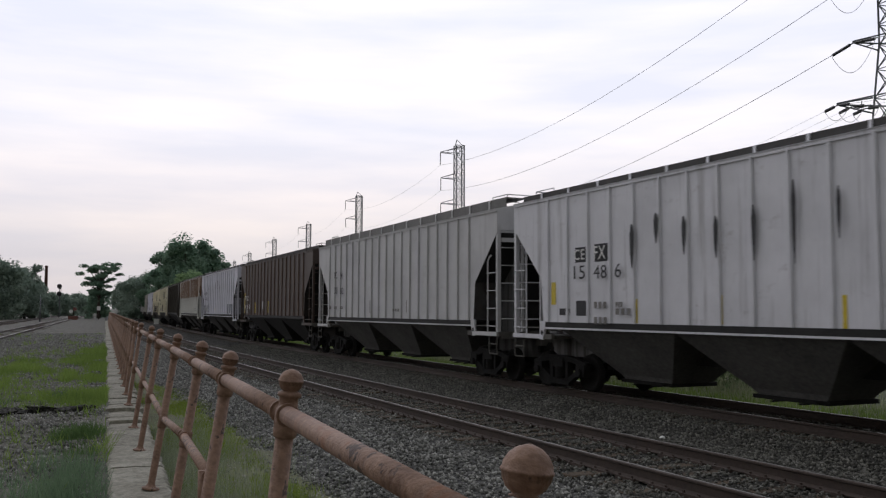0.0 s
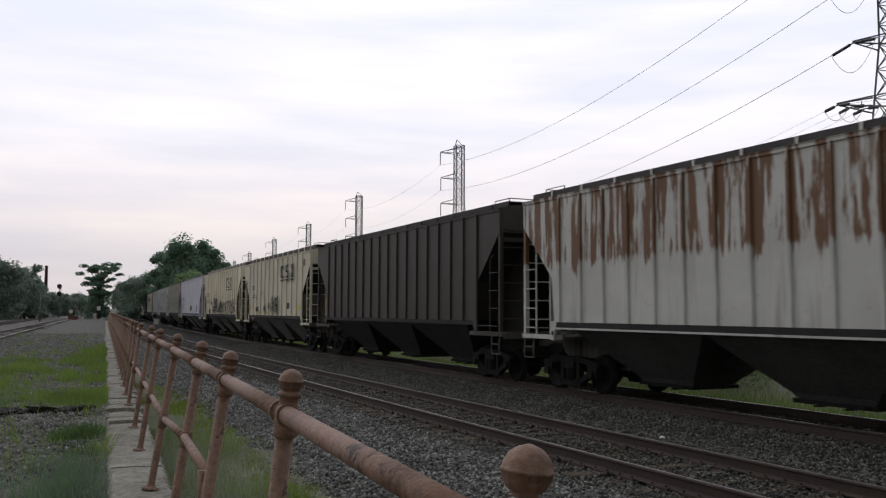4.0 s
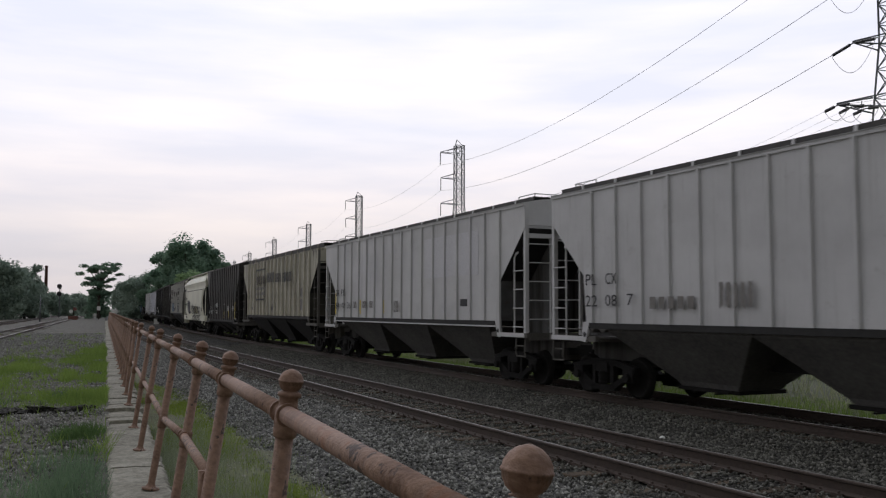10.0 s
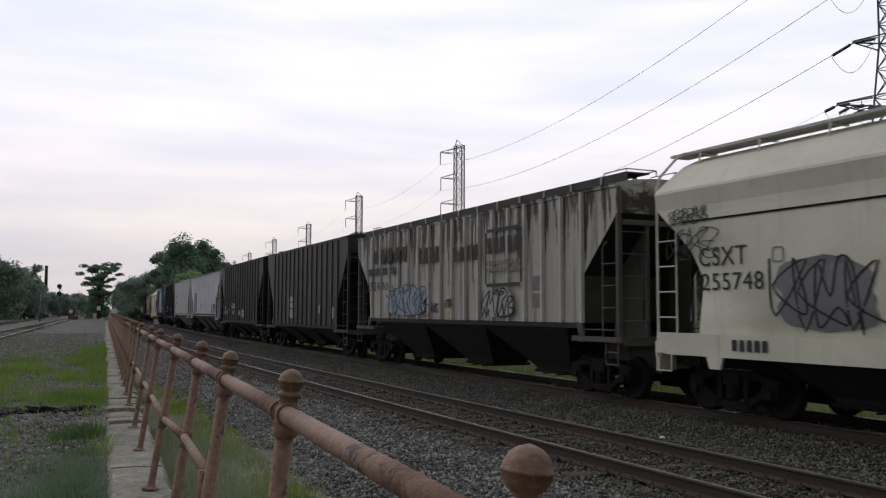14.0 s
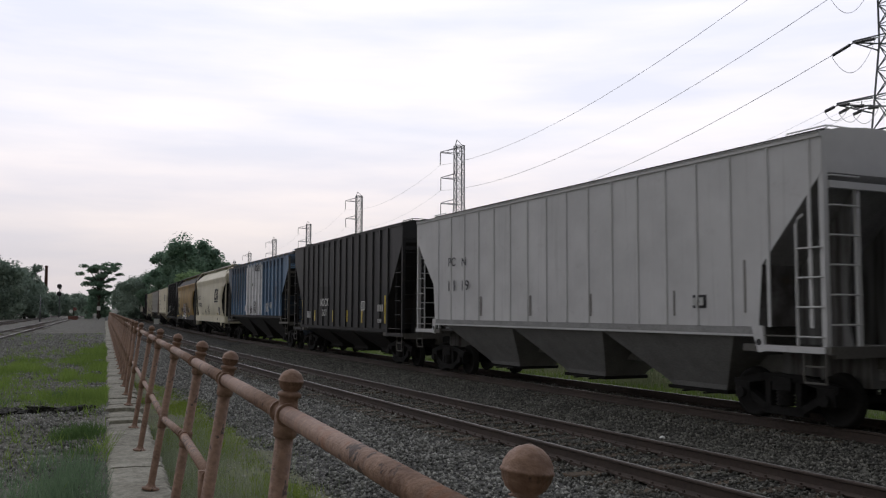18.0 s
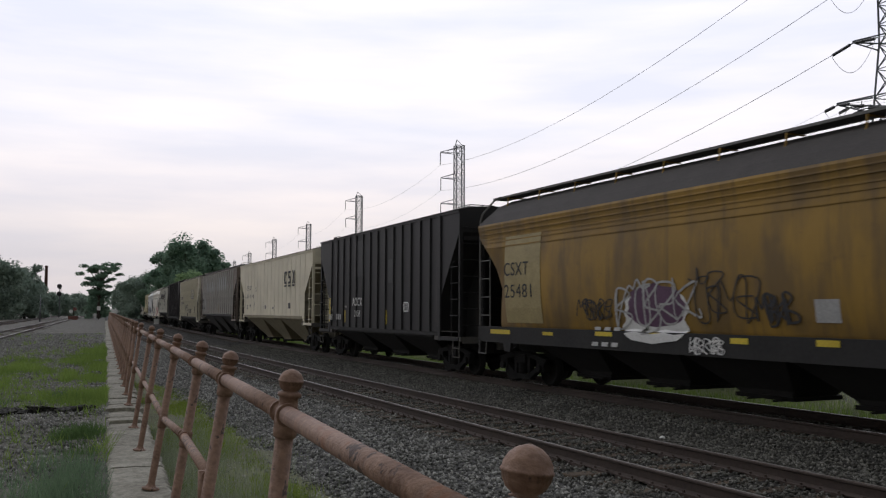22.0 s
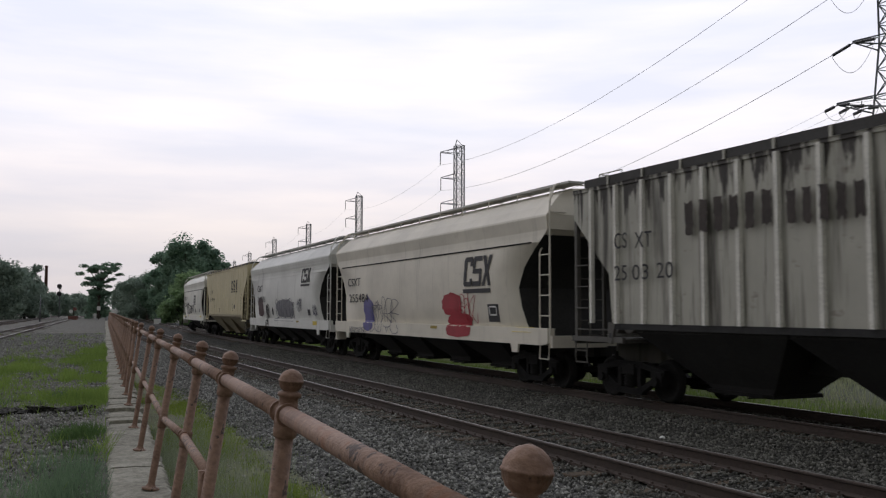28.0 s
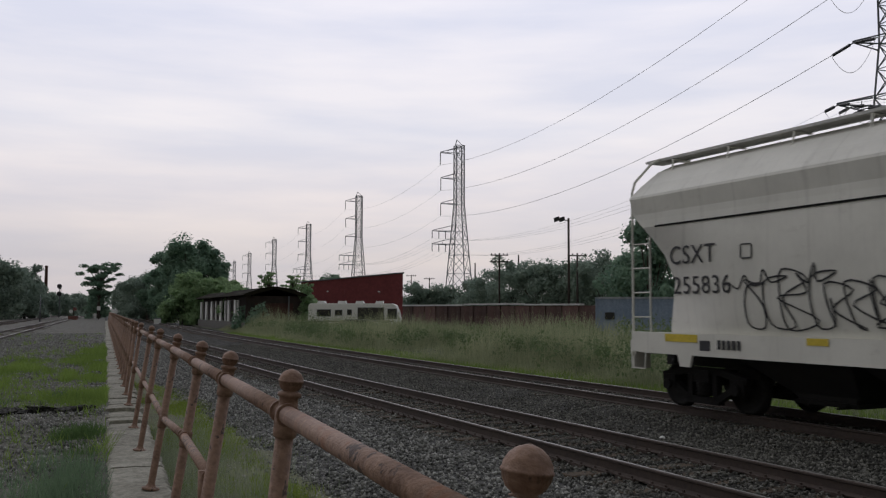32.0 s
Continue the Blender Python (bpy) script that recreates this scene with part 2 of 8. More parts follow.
M["weed"] = leaf_mat("tall_weeds", (0.205, 0.24, 0.13), (0.43, 0.445, 0.28))


# ---- mesh helpers ----
def part(name, bm, material, parent=None, label=""):
    """Link a bmesh or a ready mesh as one object, under a thing or part if given."""
    me = bm
    if isinstance(bm, bmesh.types.BMesh):
        me = bpy.data.meshes.new(name)
        bm.to_mesh(me)
        bm.free()
    if material is not None and not me.materials:
        me.materials.append(material)
    ob = new(name, me)
    ob.parent = parent
    if label:
        ob["label"] = label
    return ob


def thing(name, label, category, m=None, group="", kind=""):
    ob = new(name)
    ob.empty_display_size = 0.2
    if m is not None:
        ob.matrix_world = m
    return tagged(ob, label, category, group, kind)


def box(bm, x0, x1, y0, y1, z0, z1):
    v = [bm.verts.new((x, y, z)) for x in (x0, x1) for y in (y0, y1) for z in (z0, z1)]
    for f in ((0, 1, 3, 2), (4, 6, 7, 5), (0, 4, 5, 1), (2, 3, 7, 6), (0, 2, 6, 4), (1, 5, 7, 3)):
        bm.faces.new([v[i] for i in f])
    return v


def prism(bm, outline, y0, y1):
    """Extrude an outline in x and z from y0 to y1."""
    a = [bm.verts.new((x, y0, z)) for x, z in outline]
    b = [bm.verts.new((x, y1, z)) for x, z in outline]
    n = len(outline)
    made = [bm.faces.new(a), bm.faces.new(b[::-1])]
    for i in range(n):
        made.append(bm.faces.new((a[i], b[i], b[(i + 1) % n], a[(i + 1) % n])))
    bmesh.ops.recalc_face_normals(bm, faces=made)
    return made


def tube(bm, p, q, r, seg=6, r2=None, caps=True):
    p, q = Vector(p), Vector(q)
    d = (q - p).normalized()
    u = d.cross(Vector((0, 0, 1)) if abs(d.z) < 0.9 else Vector((1, 0, 0))).normalized()
    w = d.cross(u)
    r2 = r if r2 is None else r2
    rings = []
    for c, rr in ((p, r), (q, r2)):
        rings.append([bm.verts.new(c + (u * math.cos(2 * math.pi * i / seg) + w * math.sin(2 * math.pi * i / seg)) * rr) for i in range(seg)])
    for i in range(seg):
        f = bm.faces.new((rings[0][i], rings[0][(i + 1) % seg], rings[1][(i + 1) % seg], rings[1][i]))
        f.smooth = seg > 7
    if caps:
        bm.faces.new(rings[0][::-1])
        bm.faces.new(rings[1])


def polytube(bm, pts, r, seg=4):
    """One tube that follows a line of points."""
    pts = [Vector(p) for p in pts]
    rings = []
    for i, p in enumerate(pts):
        d = (pts[min(i + 1, len(pts) - 1)] - pts[max(i - 1, 0)]).normalized()
        u = d.cross(Vector((0, 0, 1)) if abs(d.z) < 0.9 else Vector((1, 0, 0))).normalized()
        w = d.cross(u)
        rings.append([bm.verts.new(p + (u * math.cos(2 * math.pi * k / seg) + w * math.sin(2 * math.pi * k / seg)) * r) for k in range(seg)])
    for a, b in zip(rings, rings[1:]):
        for k in range(seg):
            bm.faces.new((a[k], a[(k + 1) % seg], b[(k + 1) % seg], b[k]))
    bm.faces.new(rings[0][::-1])
    bm.faces.new(rings[-1])


def turned(bm, profile, base=(0, 0, 0), seg=20):
    """A body of revolution about z from (radius, height) pairs."""
    rings = []
    for r, h in profile:
        rings.append([bm.verts.new((base[0] + r * math.cos(2 * math.pi * i / seg), base[1] + r * math.sin(2 * math.pi * i / seg), base[2] + h)) for i in range(seg)])
    for a, b in zip(rings, rings[1:]):
        for i in range(seg):
            f = bm.faces.new((a[i], a[(i + 1) % seg], b[(i + 1) % seg], b[i]))
            f.smooth = True
    bm.faces.new(rings[0][::-1])
    bm.faces.new(rings[-1])


def raw_mesh(name, verts, faces, material):
    me = bpy.data.meshes.new(name)
    me.from_pydata(verts, [], faces)
    me.materials.append(material)
    return me


def quad_mesh(name, pts, material):
    """A mesh of loose quads from an array of n x 4 x 3 places."""
    n = len(pts)
    me = bpy.data.meshes.new(name)
    me.vertices.add(n * 4)
    me.vertices.foreach_set("co", np.asarray(pts, np.float32).ravel())
    me.loops.add(n * 4)
    me.loops.foreach_set("vertex_index", np.arange(n * 4, dtype=np.int32))
    me.polygons.add(n)
    me.polygons.foreach_set("loop_start", np.arange(0, n * 4, 4, dtype=np.int32))
    me.update(calc_edges=True)
    me.materials.append(material)
    return me


TEXTS = {}


def text_mesh(words, size, material, wide=1.0):
    """Lettering as a flat mesh in x and z, reading towards -x, its left edge at x = 0."""
    key = (words, size, material.name, wide)
    if key not in TEXTS:
        cu = bpy.data.curves.new("lettering", "FONT")
        cu.body, cu.size, cu.extrude = words, size, 0.002
        cu.space_character = 1.08
        ob = new("lettering", cu)
        bpy.context.view_layer.update()
        me = bpy.data.meshes.new_from_object(ob.evaluated_get(bpy.context.evaluated_depsgraph_get()))
        bpy.data.objects.remove(ob)
        me.transform(Matrix(((-wide, 0, 0, 0), (0, 0, 1, 0), (0, 1, 0, 0), (0, 0, 0, 1))))
        me.materials.clear()
        me.materials.append(material)
        TEXTS[key] = me
    return TEXTS[key]


LETTERS = "CSXT CS XT CE FX PC N PT LX RM CX PL GR PX AOCX 15 48 6 30 82 34 65 1 47 5 2538 62 25 26 57 20 77 10 31 22 08 7 84 40 36 2135 255748 24 80 2205 11 19 2127 254026 25481 2158 41 46 33 03 255484 248233 98 90 255836"
for letters in LETTERS.split():
    text_mesh(letters, 1.0, M["black"])


# ---- ground and tracks ----
def clods(x, y):
    """Trampled ground: hollows, ruts and lumps."""
    a = 0.03 * noise.noise((x * 0.9, y * 0.9, 0)) + 0.035 * noise.noise((x * 2.6, y * 2.6, 4))
    return a + 0.045 * abs(noise.noise((x * 6.5, y * 6.5, 8))) + 0.022 * noise.noise((x * 16, y * 16, 2)) - 0.02


def strip(name, offs, s_list, line, material, label, rough=False):
    """A sheet along a line: offs is a list of (offset, height)."""
    verts, faces = [], []
    for s in s_list:
        for off, z in offs:
            p = line(s, off)
            verts.append((p[0], p[1], z + (clods(p[0], p[1]) if rough and -7 < off < 0 else 0.03 * noise.noise((p[0] * 0.9, p[1] * 0.9, 0)))))
    n = len(offs)
    for i in range(len(s_list) - 1):
        for j in range(n - 1):
            faces.append((i * n + j, i * n + j + 1, (i + 1) * n + j + 1, (i + 1) * n + j))
    ob = new(name, raw_mesh(name, verts, faces, material))
    for p in ob.data.polygons:
        p.use_smooth = True
    return tagged(ob, label, name.split("_")[0], kind="structure")


def build_ground():
    # one sheet to the horizon; it lies lower than the ballast and the yard
    bm = bmesh.new()
    xs = [-4000, -600, -200, -80, -30, 0, 30, 80, 200, 600, 4000]
    ys = [-4000, -300, -60, 0, 30, 80, 160, 320, 700, 4500]
    grid = [[bm.verts.new((x, y, -0.75)) for x in xs] for y in ys]
    for a, b in zip(grid, grid[1:]):
        for i in range(len(xs) - 1):
            bm.faces.new((a[i], a[i + 1], b[i + 1], b[i]))
    tagged(part("ground", bm, M["soil"]), "flat green and brown open ground", "ground", kind="structure")
    near = [-40 + 1.0 * i for i in range(110)] + [70 + 8.0 * i for i in range(80)]
    strip("ballast_shoulder", [(2.2, -0.62), (4.4, -0.30), (5.6, -0.20), (6.1, -0.20)], near, rail_line, M["shoulder"], "grey crushed stone shoulder of the ballast")
    strip("ballast_bed", [(6.1, -0.20), (9.2, -0.20), (10.0, -0.26), (11.0, -0.19), (14.2, -0.19), (15.3, -0.45), (17.5, -0.55)],
          near, rail_line, M["ballast"], "dark grey crushed stone ballast under the tracks")
    wall_s = [-12 + 1.0 * i for i in range(90)] + [78 + 6.0 * i for i in range(60)]
    strip("grass_verge", [(0.55, -0.42), (1.2, -0.40), (2.6, -0.42), (4.2, -0.5), (9, -0.74)], wall_s, wall_line, M["mossy"], "weedy gravel verge below the retaining wall")
    yard_s = [-12 + 0.25 * i for i in range(72)] + [6.0 + 0.07 * i for i in range(200)] + [20 + 0.2 * i for i in range(100)] + [40.0 + 1.0 * i for i in range(38)] + [78 + 6.0 * i for i in range(60)]
    yard_o = [(-70, 0.05), (-30, 0.10), (-14, 0.14), (-8, 0.17)] + [(-7 + 0.09 * i, 0.175 + 0.0003 * i) for i in range(78)] + [(0.02, 0.21), (0.10, 0.22)]
    strip("yard", yard_o, yard_s, wall_line, M["fines"], "grey cinder yard with patches of grass", True)
    strip("field_verge", [(16.6, -0.48), (18, -0.42), (24, -0.38), (40, -0.3), (75, -0.3), (140, -0.72)], near, rail_line, M["soil"], "grassy field beside the line")


def build_track(name, off, detailed, label):
    track = thing(name, label, "railway track", kind="structure")
    s_list = [-45 + 2.0 * i for i in range(75)] + [105 + 20.0 * i for i in range(30)]
    prof = [(-0.07, -0.17), (0.07, -0.17), (0.07, -0.155), (0.012, -0.13), (0.012, -0.045), (0.037, -0.03), (0.037, -0.010), (0.020, 0.0), (-0.020, 0.0), (-0.037, -0.010), (-0.037, -0.03), (-0.012, -0.045), (-0.012, -0.13), (-0.07, -0.155)]
    for side in (-0.755, 0.755):
        verts, faces = [], []
        for s in s_list:
            for dx, z in prof:
                p = rail_line(s, off + side + dx)
                verts.append((p[0], p[1], z))
        n = len(prof)
        for i in range(len(s_list) - 1):
            for j in range(n):
                faces.append((i * n + j, i * n + (j + 1) % n, (i + 1) * n + (j + 1) % n, (i + 1) * n + j))
        me = raw_mesh("rail", verts, faces, M["rail"])
        me.materials.append(M["railtop"])
        for i, p in enumerate(me.polygons):
            if i % n == 7:
                p.material_index = 1
        part("rail", me, None, track)
    bm = bmesh.new()
    box(bm, -1.3, 1.3, -0.115, 0.115, -0.35, -0.183)
    bmesh.ops.bevel(bm, geom=bm.edges[:], offset=0.012, segments=1, affect="EDGES")
    tie = bpy.data.meshes.new("sleeper")
    bm.to_mesh(tie)
    bm.free()
    tie.materials.append(M["tie"])
    bm = bmesh.new()
    box(bm, -0.11, 0.11, -0.17, 0.17, -0.19, -0.150)
    for a in (-0.12, 0.12):
        box(bm, -0.09, -0.07, a - 0.012, a + 0.012, -0.15, -0.125)
        box(bm, 0.07, 0.09, a - 0.012, a + 0.012, -0.15, -0.125)
    plate = bpy.data.meshes.new("tie_plate")
    bm.to_mesh(plate)
    bm.free()
    plate.materials.append(M["rail"])
    rnd = random.Random(7 if detailed else 8)
    joined = bmesh.new()
    for i in range(420):
        s = -6 + 0.54 * i + rnd.uniform(-0.04, 0.04)
        p = rail_line(s, off + rnd.uniform(-0.06, 0.06))
        m = pose(p[0], p[1], rnd.uniform(-0.012, 0.006), 0, rnd.uniform(-0.4, 0.4), math.degrees(-p[2]) + rnd.uniform(-1.5, 1.5))
        if i < 150:
            part("sleeper", tie, None, track).matrix_basis = m
            if detailed and i < 90:
                for side in (-0.755, 0.755):
                    q = rail_line(s, off + side)
                    part("tie_plate", plate, None, track).matrix_basis = pose(q[0], q[1], 0, 0, 0, math.degrees(-q[2]))
        else:
            joined.from_mesh(tie)
            bmesh.ops.transform(joined, matrix=m, verts=joined.verts[-len(tie.vertices):])
    tagged(part("far_sleepers", joined, M["tie"], track), kind="stuff")
    return track


STONES = np.array([(1, 0, 0), (-1, 0, 0), (0, 1, 0), (0, -1, 0), (0, 0, 1), (0, 0, -1)], float)
STONE_FACES = np.array([(0, 2, 4), (2, 1, 4), (1, 3, 4), (3, 0, 4), (2, 0, 5), (1, 2, 5), (3, 1, 5), (0, 3, 5)])


def scatter_stones(name, places, sizes, material, label, seed):
    """Broken stones, each a squashed and turned eight-sided lump."""
    rng = np.random.default_rng(seed)
    n = len(places)
    q = rng.normal(size=(n, 4))
    q /= np.linalg.norm(q, axis=1)[:, None]
    w, x, y, z = q.T
    rot = np.stack([1 - 2 * (y * y + z * z), 2 * (x * y - w * z), 2 * (x * z + w * y), 2 * (x * y + w * z), 1 - 2 * (x * x + z * z), 2 * (y * z - w * x),
                    2 * (x * z - w * y), 2 * (y * z + w * x), 1 - 2 * (x * x + y * y)], 1).reshape(n, 3, 3)
    shape = STONES[None] * rng.uniform(0.55, 1.0, (n, 1, 3)) + rng.uniform(-0.25, 0.25, (n, 6, 3))
    v = np.einsum("nij,nkj->nki", rot, shape) * np.asarray(sizes)[:, None, None] + np.asarray(places)[:, None]
    f = (STONE_FACES[None] + 6 * np.arange(n)[:, None, None]).reshape(-1)
    me = bpy.data.meshes.new(name)
    me.vertices.add(n * 6)
    me.vertices.foreach_set("co", v.astype(np.float32).ravel())
    me.loops.add(n * 24)
    me.loops.foreach_set("vertex_index", f.astype(np.int32))
    me.polygons.add(n * 8)
    me.polygons.foreach_set("loop_start", np.arange(0, n * 24, 3, dtype=np.int32))
    me.update(calc_edges=True)
    me.materials.append(material)
    return tagged(new(name, me), label, "gravel", kind="stuff")


def build_ballast():
    rng = np.random.default_rng(3)
    places, sizes, track_places, track_sizes = [], [], [], []
    bed = ((2.2, -0.62), (4.4, -0.30), (5.6, -0.20), (9.2, -0.20), (10.0, -0.26), (11.0, -0.19), (14.2, -0.19), (15.3, -0.45))
    offs, zs = [b[0] for b in bed], [b[1] for b in bed]
    while len(places) + len(track_places) < 130000:
        s = 2.5 + 50 * rng.random() ** 1.7
        off = rng.uniform(3.0, 14.6)
        inside = abs(off - NEAR_TRACK) < 0.7 or abs(off - TRAIN_TRACK) < 0.7
        if inside and rng.random() < 0.45:
            continue
        p = rail_line(s, off)
        shoulder = off < 6.0 + rng.normal() * 0.12
        (places if shoulder else track_places).append((p[0], p[1], np.interp(off, offs, zs) + rng.uniform(-0.012, 0.022) + (0.012 if inside else 0)))
        (sizes if shoulder else track_sizes).append(rng.uniform(0.018, 0.046) if shoulder else rng.uniform(0.018, 0.040))
    scatter_stones("ballast_stones", places, sizes, M["stone"], "loose grey ballast stones beside the track", 4)
    scatter_stones("track_stones", track_places, track_sizes, M["track_stone"], "dark ballast stones between the sleepers, train shade in their colour", 5)


# ---- the retaining wall and its pipe railing ----
CURB_TOP = 0.26


def build_wall():
    wall = thing("retaining_wall", "weathered cracked concrete retaining wall with broken coping", "wall", kind="structure")
    rnd = random.Random(5)
    s = -12.0
    while s < 140:
        run = rnd.uniform(3.0, 4.2) if s < 12 else (rnd.uniform(0.25, 0.6) if s < 16.5 else (rnd.uniform(0.6, 1.6) if s < 40 else rnd.uniform(2, 5)))
        bm = bmesh.new()
        nx = max(2, int(run / 0.09)) if s < 30 else 2
        chip = 0.022 if s < 12 else 0.05
        top = CURB_TOP - rnd.uniform(0, 0.02) - (rnd.uniform(0, 0.07) if 12 < s < 16.5 else (rnd.uniform(0, 0.015) if s > 12 else 0))
        rows = []
        for i in range(nx + 1):
            e = s + (run - (0.006 if s < 12 else 0.01)) * i / nx
            l, r = 0.08 + rnd.uniform(-chip, chip * 0.5), 0.60 + rnd.uniform(-chip, chip)
            rows.append([bm.verts.new(wall_line(e, o, z)) for o, z in ((l - 0.01, -0.9), (l, top - 0.03), (l + 0.03, top + rnd.uniform(-0.012, 0.004)), (0.34, top + rnd.uniform(-0.008, 0.006)), (r - 0.03, top + rnd.uniform(-0.015, 0.004)), (r, top - 0.03), (r + 0.02, -0.9))])
        for a, b in zip(rows, rows[1:]):
            for i in range(6):
                bm.faces.new((a[i], a[i + 1], b[i + 1], b[i]))
        bm.faces.new(rows[0])
        bm.faces.new(rows[-1][::-1])
        bmesh.ops.recalc_face_normals(bm, faces=bm.faces[:])
        part("coping_block", bm, M["concrete"], wall)
        s += run


def build_railing():
    fence = thing("pipe_railing", "rust-brown painted iron pipe railing with ball finials, leaning", "railing")
    r = 0.031
    along = [-0.6, 1.16, 2.98, 4.55, 6.15, 8.15, 10.4, 12.4, 15.4]
    along += [15.4 + 1.9 * k for k in range(1, 58)]
    leans = [6.5, 7.4, 5.8, 8.3, 8.6, 8.6, 8.2, 8.2]
    shifts = [0, 0, 0.055, 0.005, 0.02, 0.01]
    count = len(along)
    top_off, low_off = 0.575, 0.515
    # one post: tube, rail sockets, collar and ball, built upright and then leant
    bm = bmesh.new()
    turned(bm, [(0.075, 0.0), (0.075, 0.012), (0.06, 0.018), (0.046, 0.024), (r, 0.05), (r, 1.15)], seg=18)
    post = bpy.data.meshes.new("post")
    bm.to_mesh(post)
    bm.free()
    bm = bmesh.new()
    turned(bm, [(r, 1.135), (0.038, 1.14), (0.041, 1.155), (0.041, 1.225), (0.037, 1.235), (0.032, 1.24), (0.032, 1.27), (0.040, 1.276), (0.040, 1.286), (0.028, 1.292)], seg=18)
    collar = bpy.data.meshes.new("collar")
    bm.to_mesh(collar)
    bm.free()
    bm = bmesh.new()
    ball_prof = [(0.026, 1.286)] + [(0.0415 * math.cos(a), 1.325 + 0.041 * math.sin(a)) for a in [radians(x) for x in (-62, -40, -20, -4)]] + [(0.043, 1.323), (0.043, 1.327)] + [(0.0415 * math.cos(a), 1.325 + 0.041 * math.sin(a)) for a in [radians(x) for x in (4, 20, 40, 60, 78)]] + [(0.002, 1.367)]
    turned(bm, ball_prof, seg=24)
    ball = bpy.data.meshes.new("ball_finial")
    bm.to_mesh(ball)
    bm.free()
    bm = bmesh.new()
    turned(bm, [(r, 0.53), (0.037, 0.535), (0.039, 0.55), (0.039, 0.62), (0.037, 0.635), (r, 0.64)], seg=18)
    tee = bpy.data.meshes.new("tee_fitting")
    bm.to_mesh(tee)
    bm.free()
    for me in (post, collar, ball, tee):
        me.materials.append(M["pipe"])
    rnd = random.Random(11)
    for i in range(count):
        s = along[i]
        lean = leans[i] if i < len(leans) else 7.0 + rnd.uniform(-0.8, 0.8)
        m = Matrix.Translation(wall_line(s, 0.405 + (shifts[i] if i < 6 else 0.0), CURB_TOP - 0.005)) @ Matrix.Rotation(-WALL_HEADING, 4, "Z") @ Matrix.Rotation(radians(lean), 4, "Y") @ Matrix.Rotation(radians(rnd.uniform(-1.0, 1.0)), 4, "X")
        for nm, me in (("post", post), ("collar", collar), ("ball_finial", ball), ("tee_fitting", tee)):
            up = 0.12 if nm == "tee_fitting" and i == 4 else (-0.02 if nm == "tee_fitting" and i == 3 else 0.0)
            fit = Matrix.Translation((0.002, 0, 1.336)) @ Matrix.Scale(0.93, 4) @ Matrix.Translation((0, 0, -1.325)) if nm == "ball_finial" and i == 1 else Matrix.Translation((0, 0, up))
            part(nm, me, None, fence).matrix_basis = m @ fit
    # top rail: a length of pipe from post to post, with a socket ring each side of the collar
    top_z, low_z = 1.81 - 0.345, 1.81 - 0.955
    for i in range(count - 1):
        s0, s1 = along[i], along[i + 1]
        bm = bmesh.new()
        tube(bm, wall_line(s0, top_off, top_z), wall_line(s1, top_off, top_z), r, 16)
        for e in (s0 + 0.05, s1 - 0.07):
            tube(bm, wall_line(e, top_off, top_z), wall_line(e + 0.02, top_off, top_z), r + 0.008, 16)
        part("top_rail", bm, M["pipe"], fence)
        # a mended length runs higher between the fourth and the sixth post
        low0 = low_z + (-0.02 if i < 3 else (0.12 if i in (3, 4) else 0.0))
        low1 = low_z + (-0.02 if i < 3 else (0.12 if i == 3 else 0.0))
        bm = bmesh.new()
        tube(bm, wall_line(s0, low_off, low0), wall_line(s1, low_off, low1), 0.028, 14)
        for e, low in ((s0 + 0.05, low0), (s1 - 0.07, low1)):
            tube(bm, wall_line(e, low_off, low), wall_line(e + 0.02, low_off, low), 0.035, 14)
        part("lower_rail", bm, M["pipe"], fence)
    bm = bmesh.new()
    s = along[3]
    tube(bm, wall_line(s + 0.10, low_off - 0.02, low_z + 0.145), wall_line(s + 0.08, low_off - 0.02, low_z - 0.04), 0.032, 12)
    tube(bm, wall_line(s + 0.12, low_off - 0.02, low_z - 0.02), wall_line(s - 0.02, low_off, low_z - 0.02), 0.036, 12)
    part("offset_elbow", bm, M["pipe"], fence)


build_ground()
build_track("near_track", NEAR_TRACK, True, "empty railway track of worn rails on old timber sleepers")
build_track("train_track", TRAIN_TRACK, False, "railway track on dark ballast under the train")
build_wall()
build_railing()


# ---- the freight train ----
def meshed(name, bm, material, more=()):
    me = bpy.data.meshes.new(name)
    bm.to_mesh(me)
    bm.free()
    for m in (material, *more):
        me.materials.append(m)
    return me


SHARED = {}


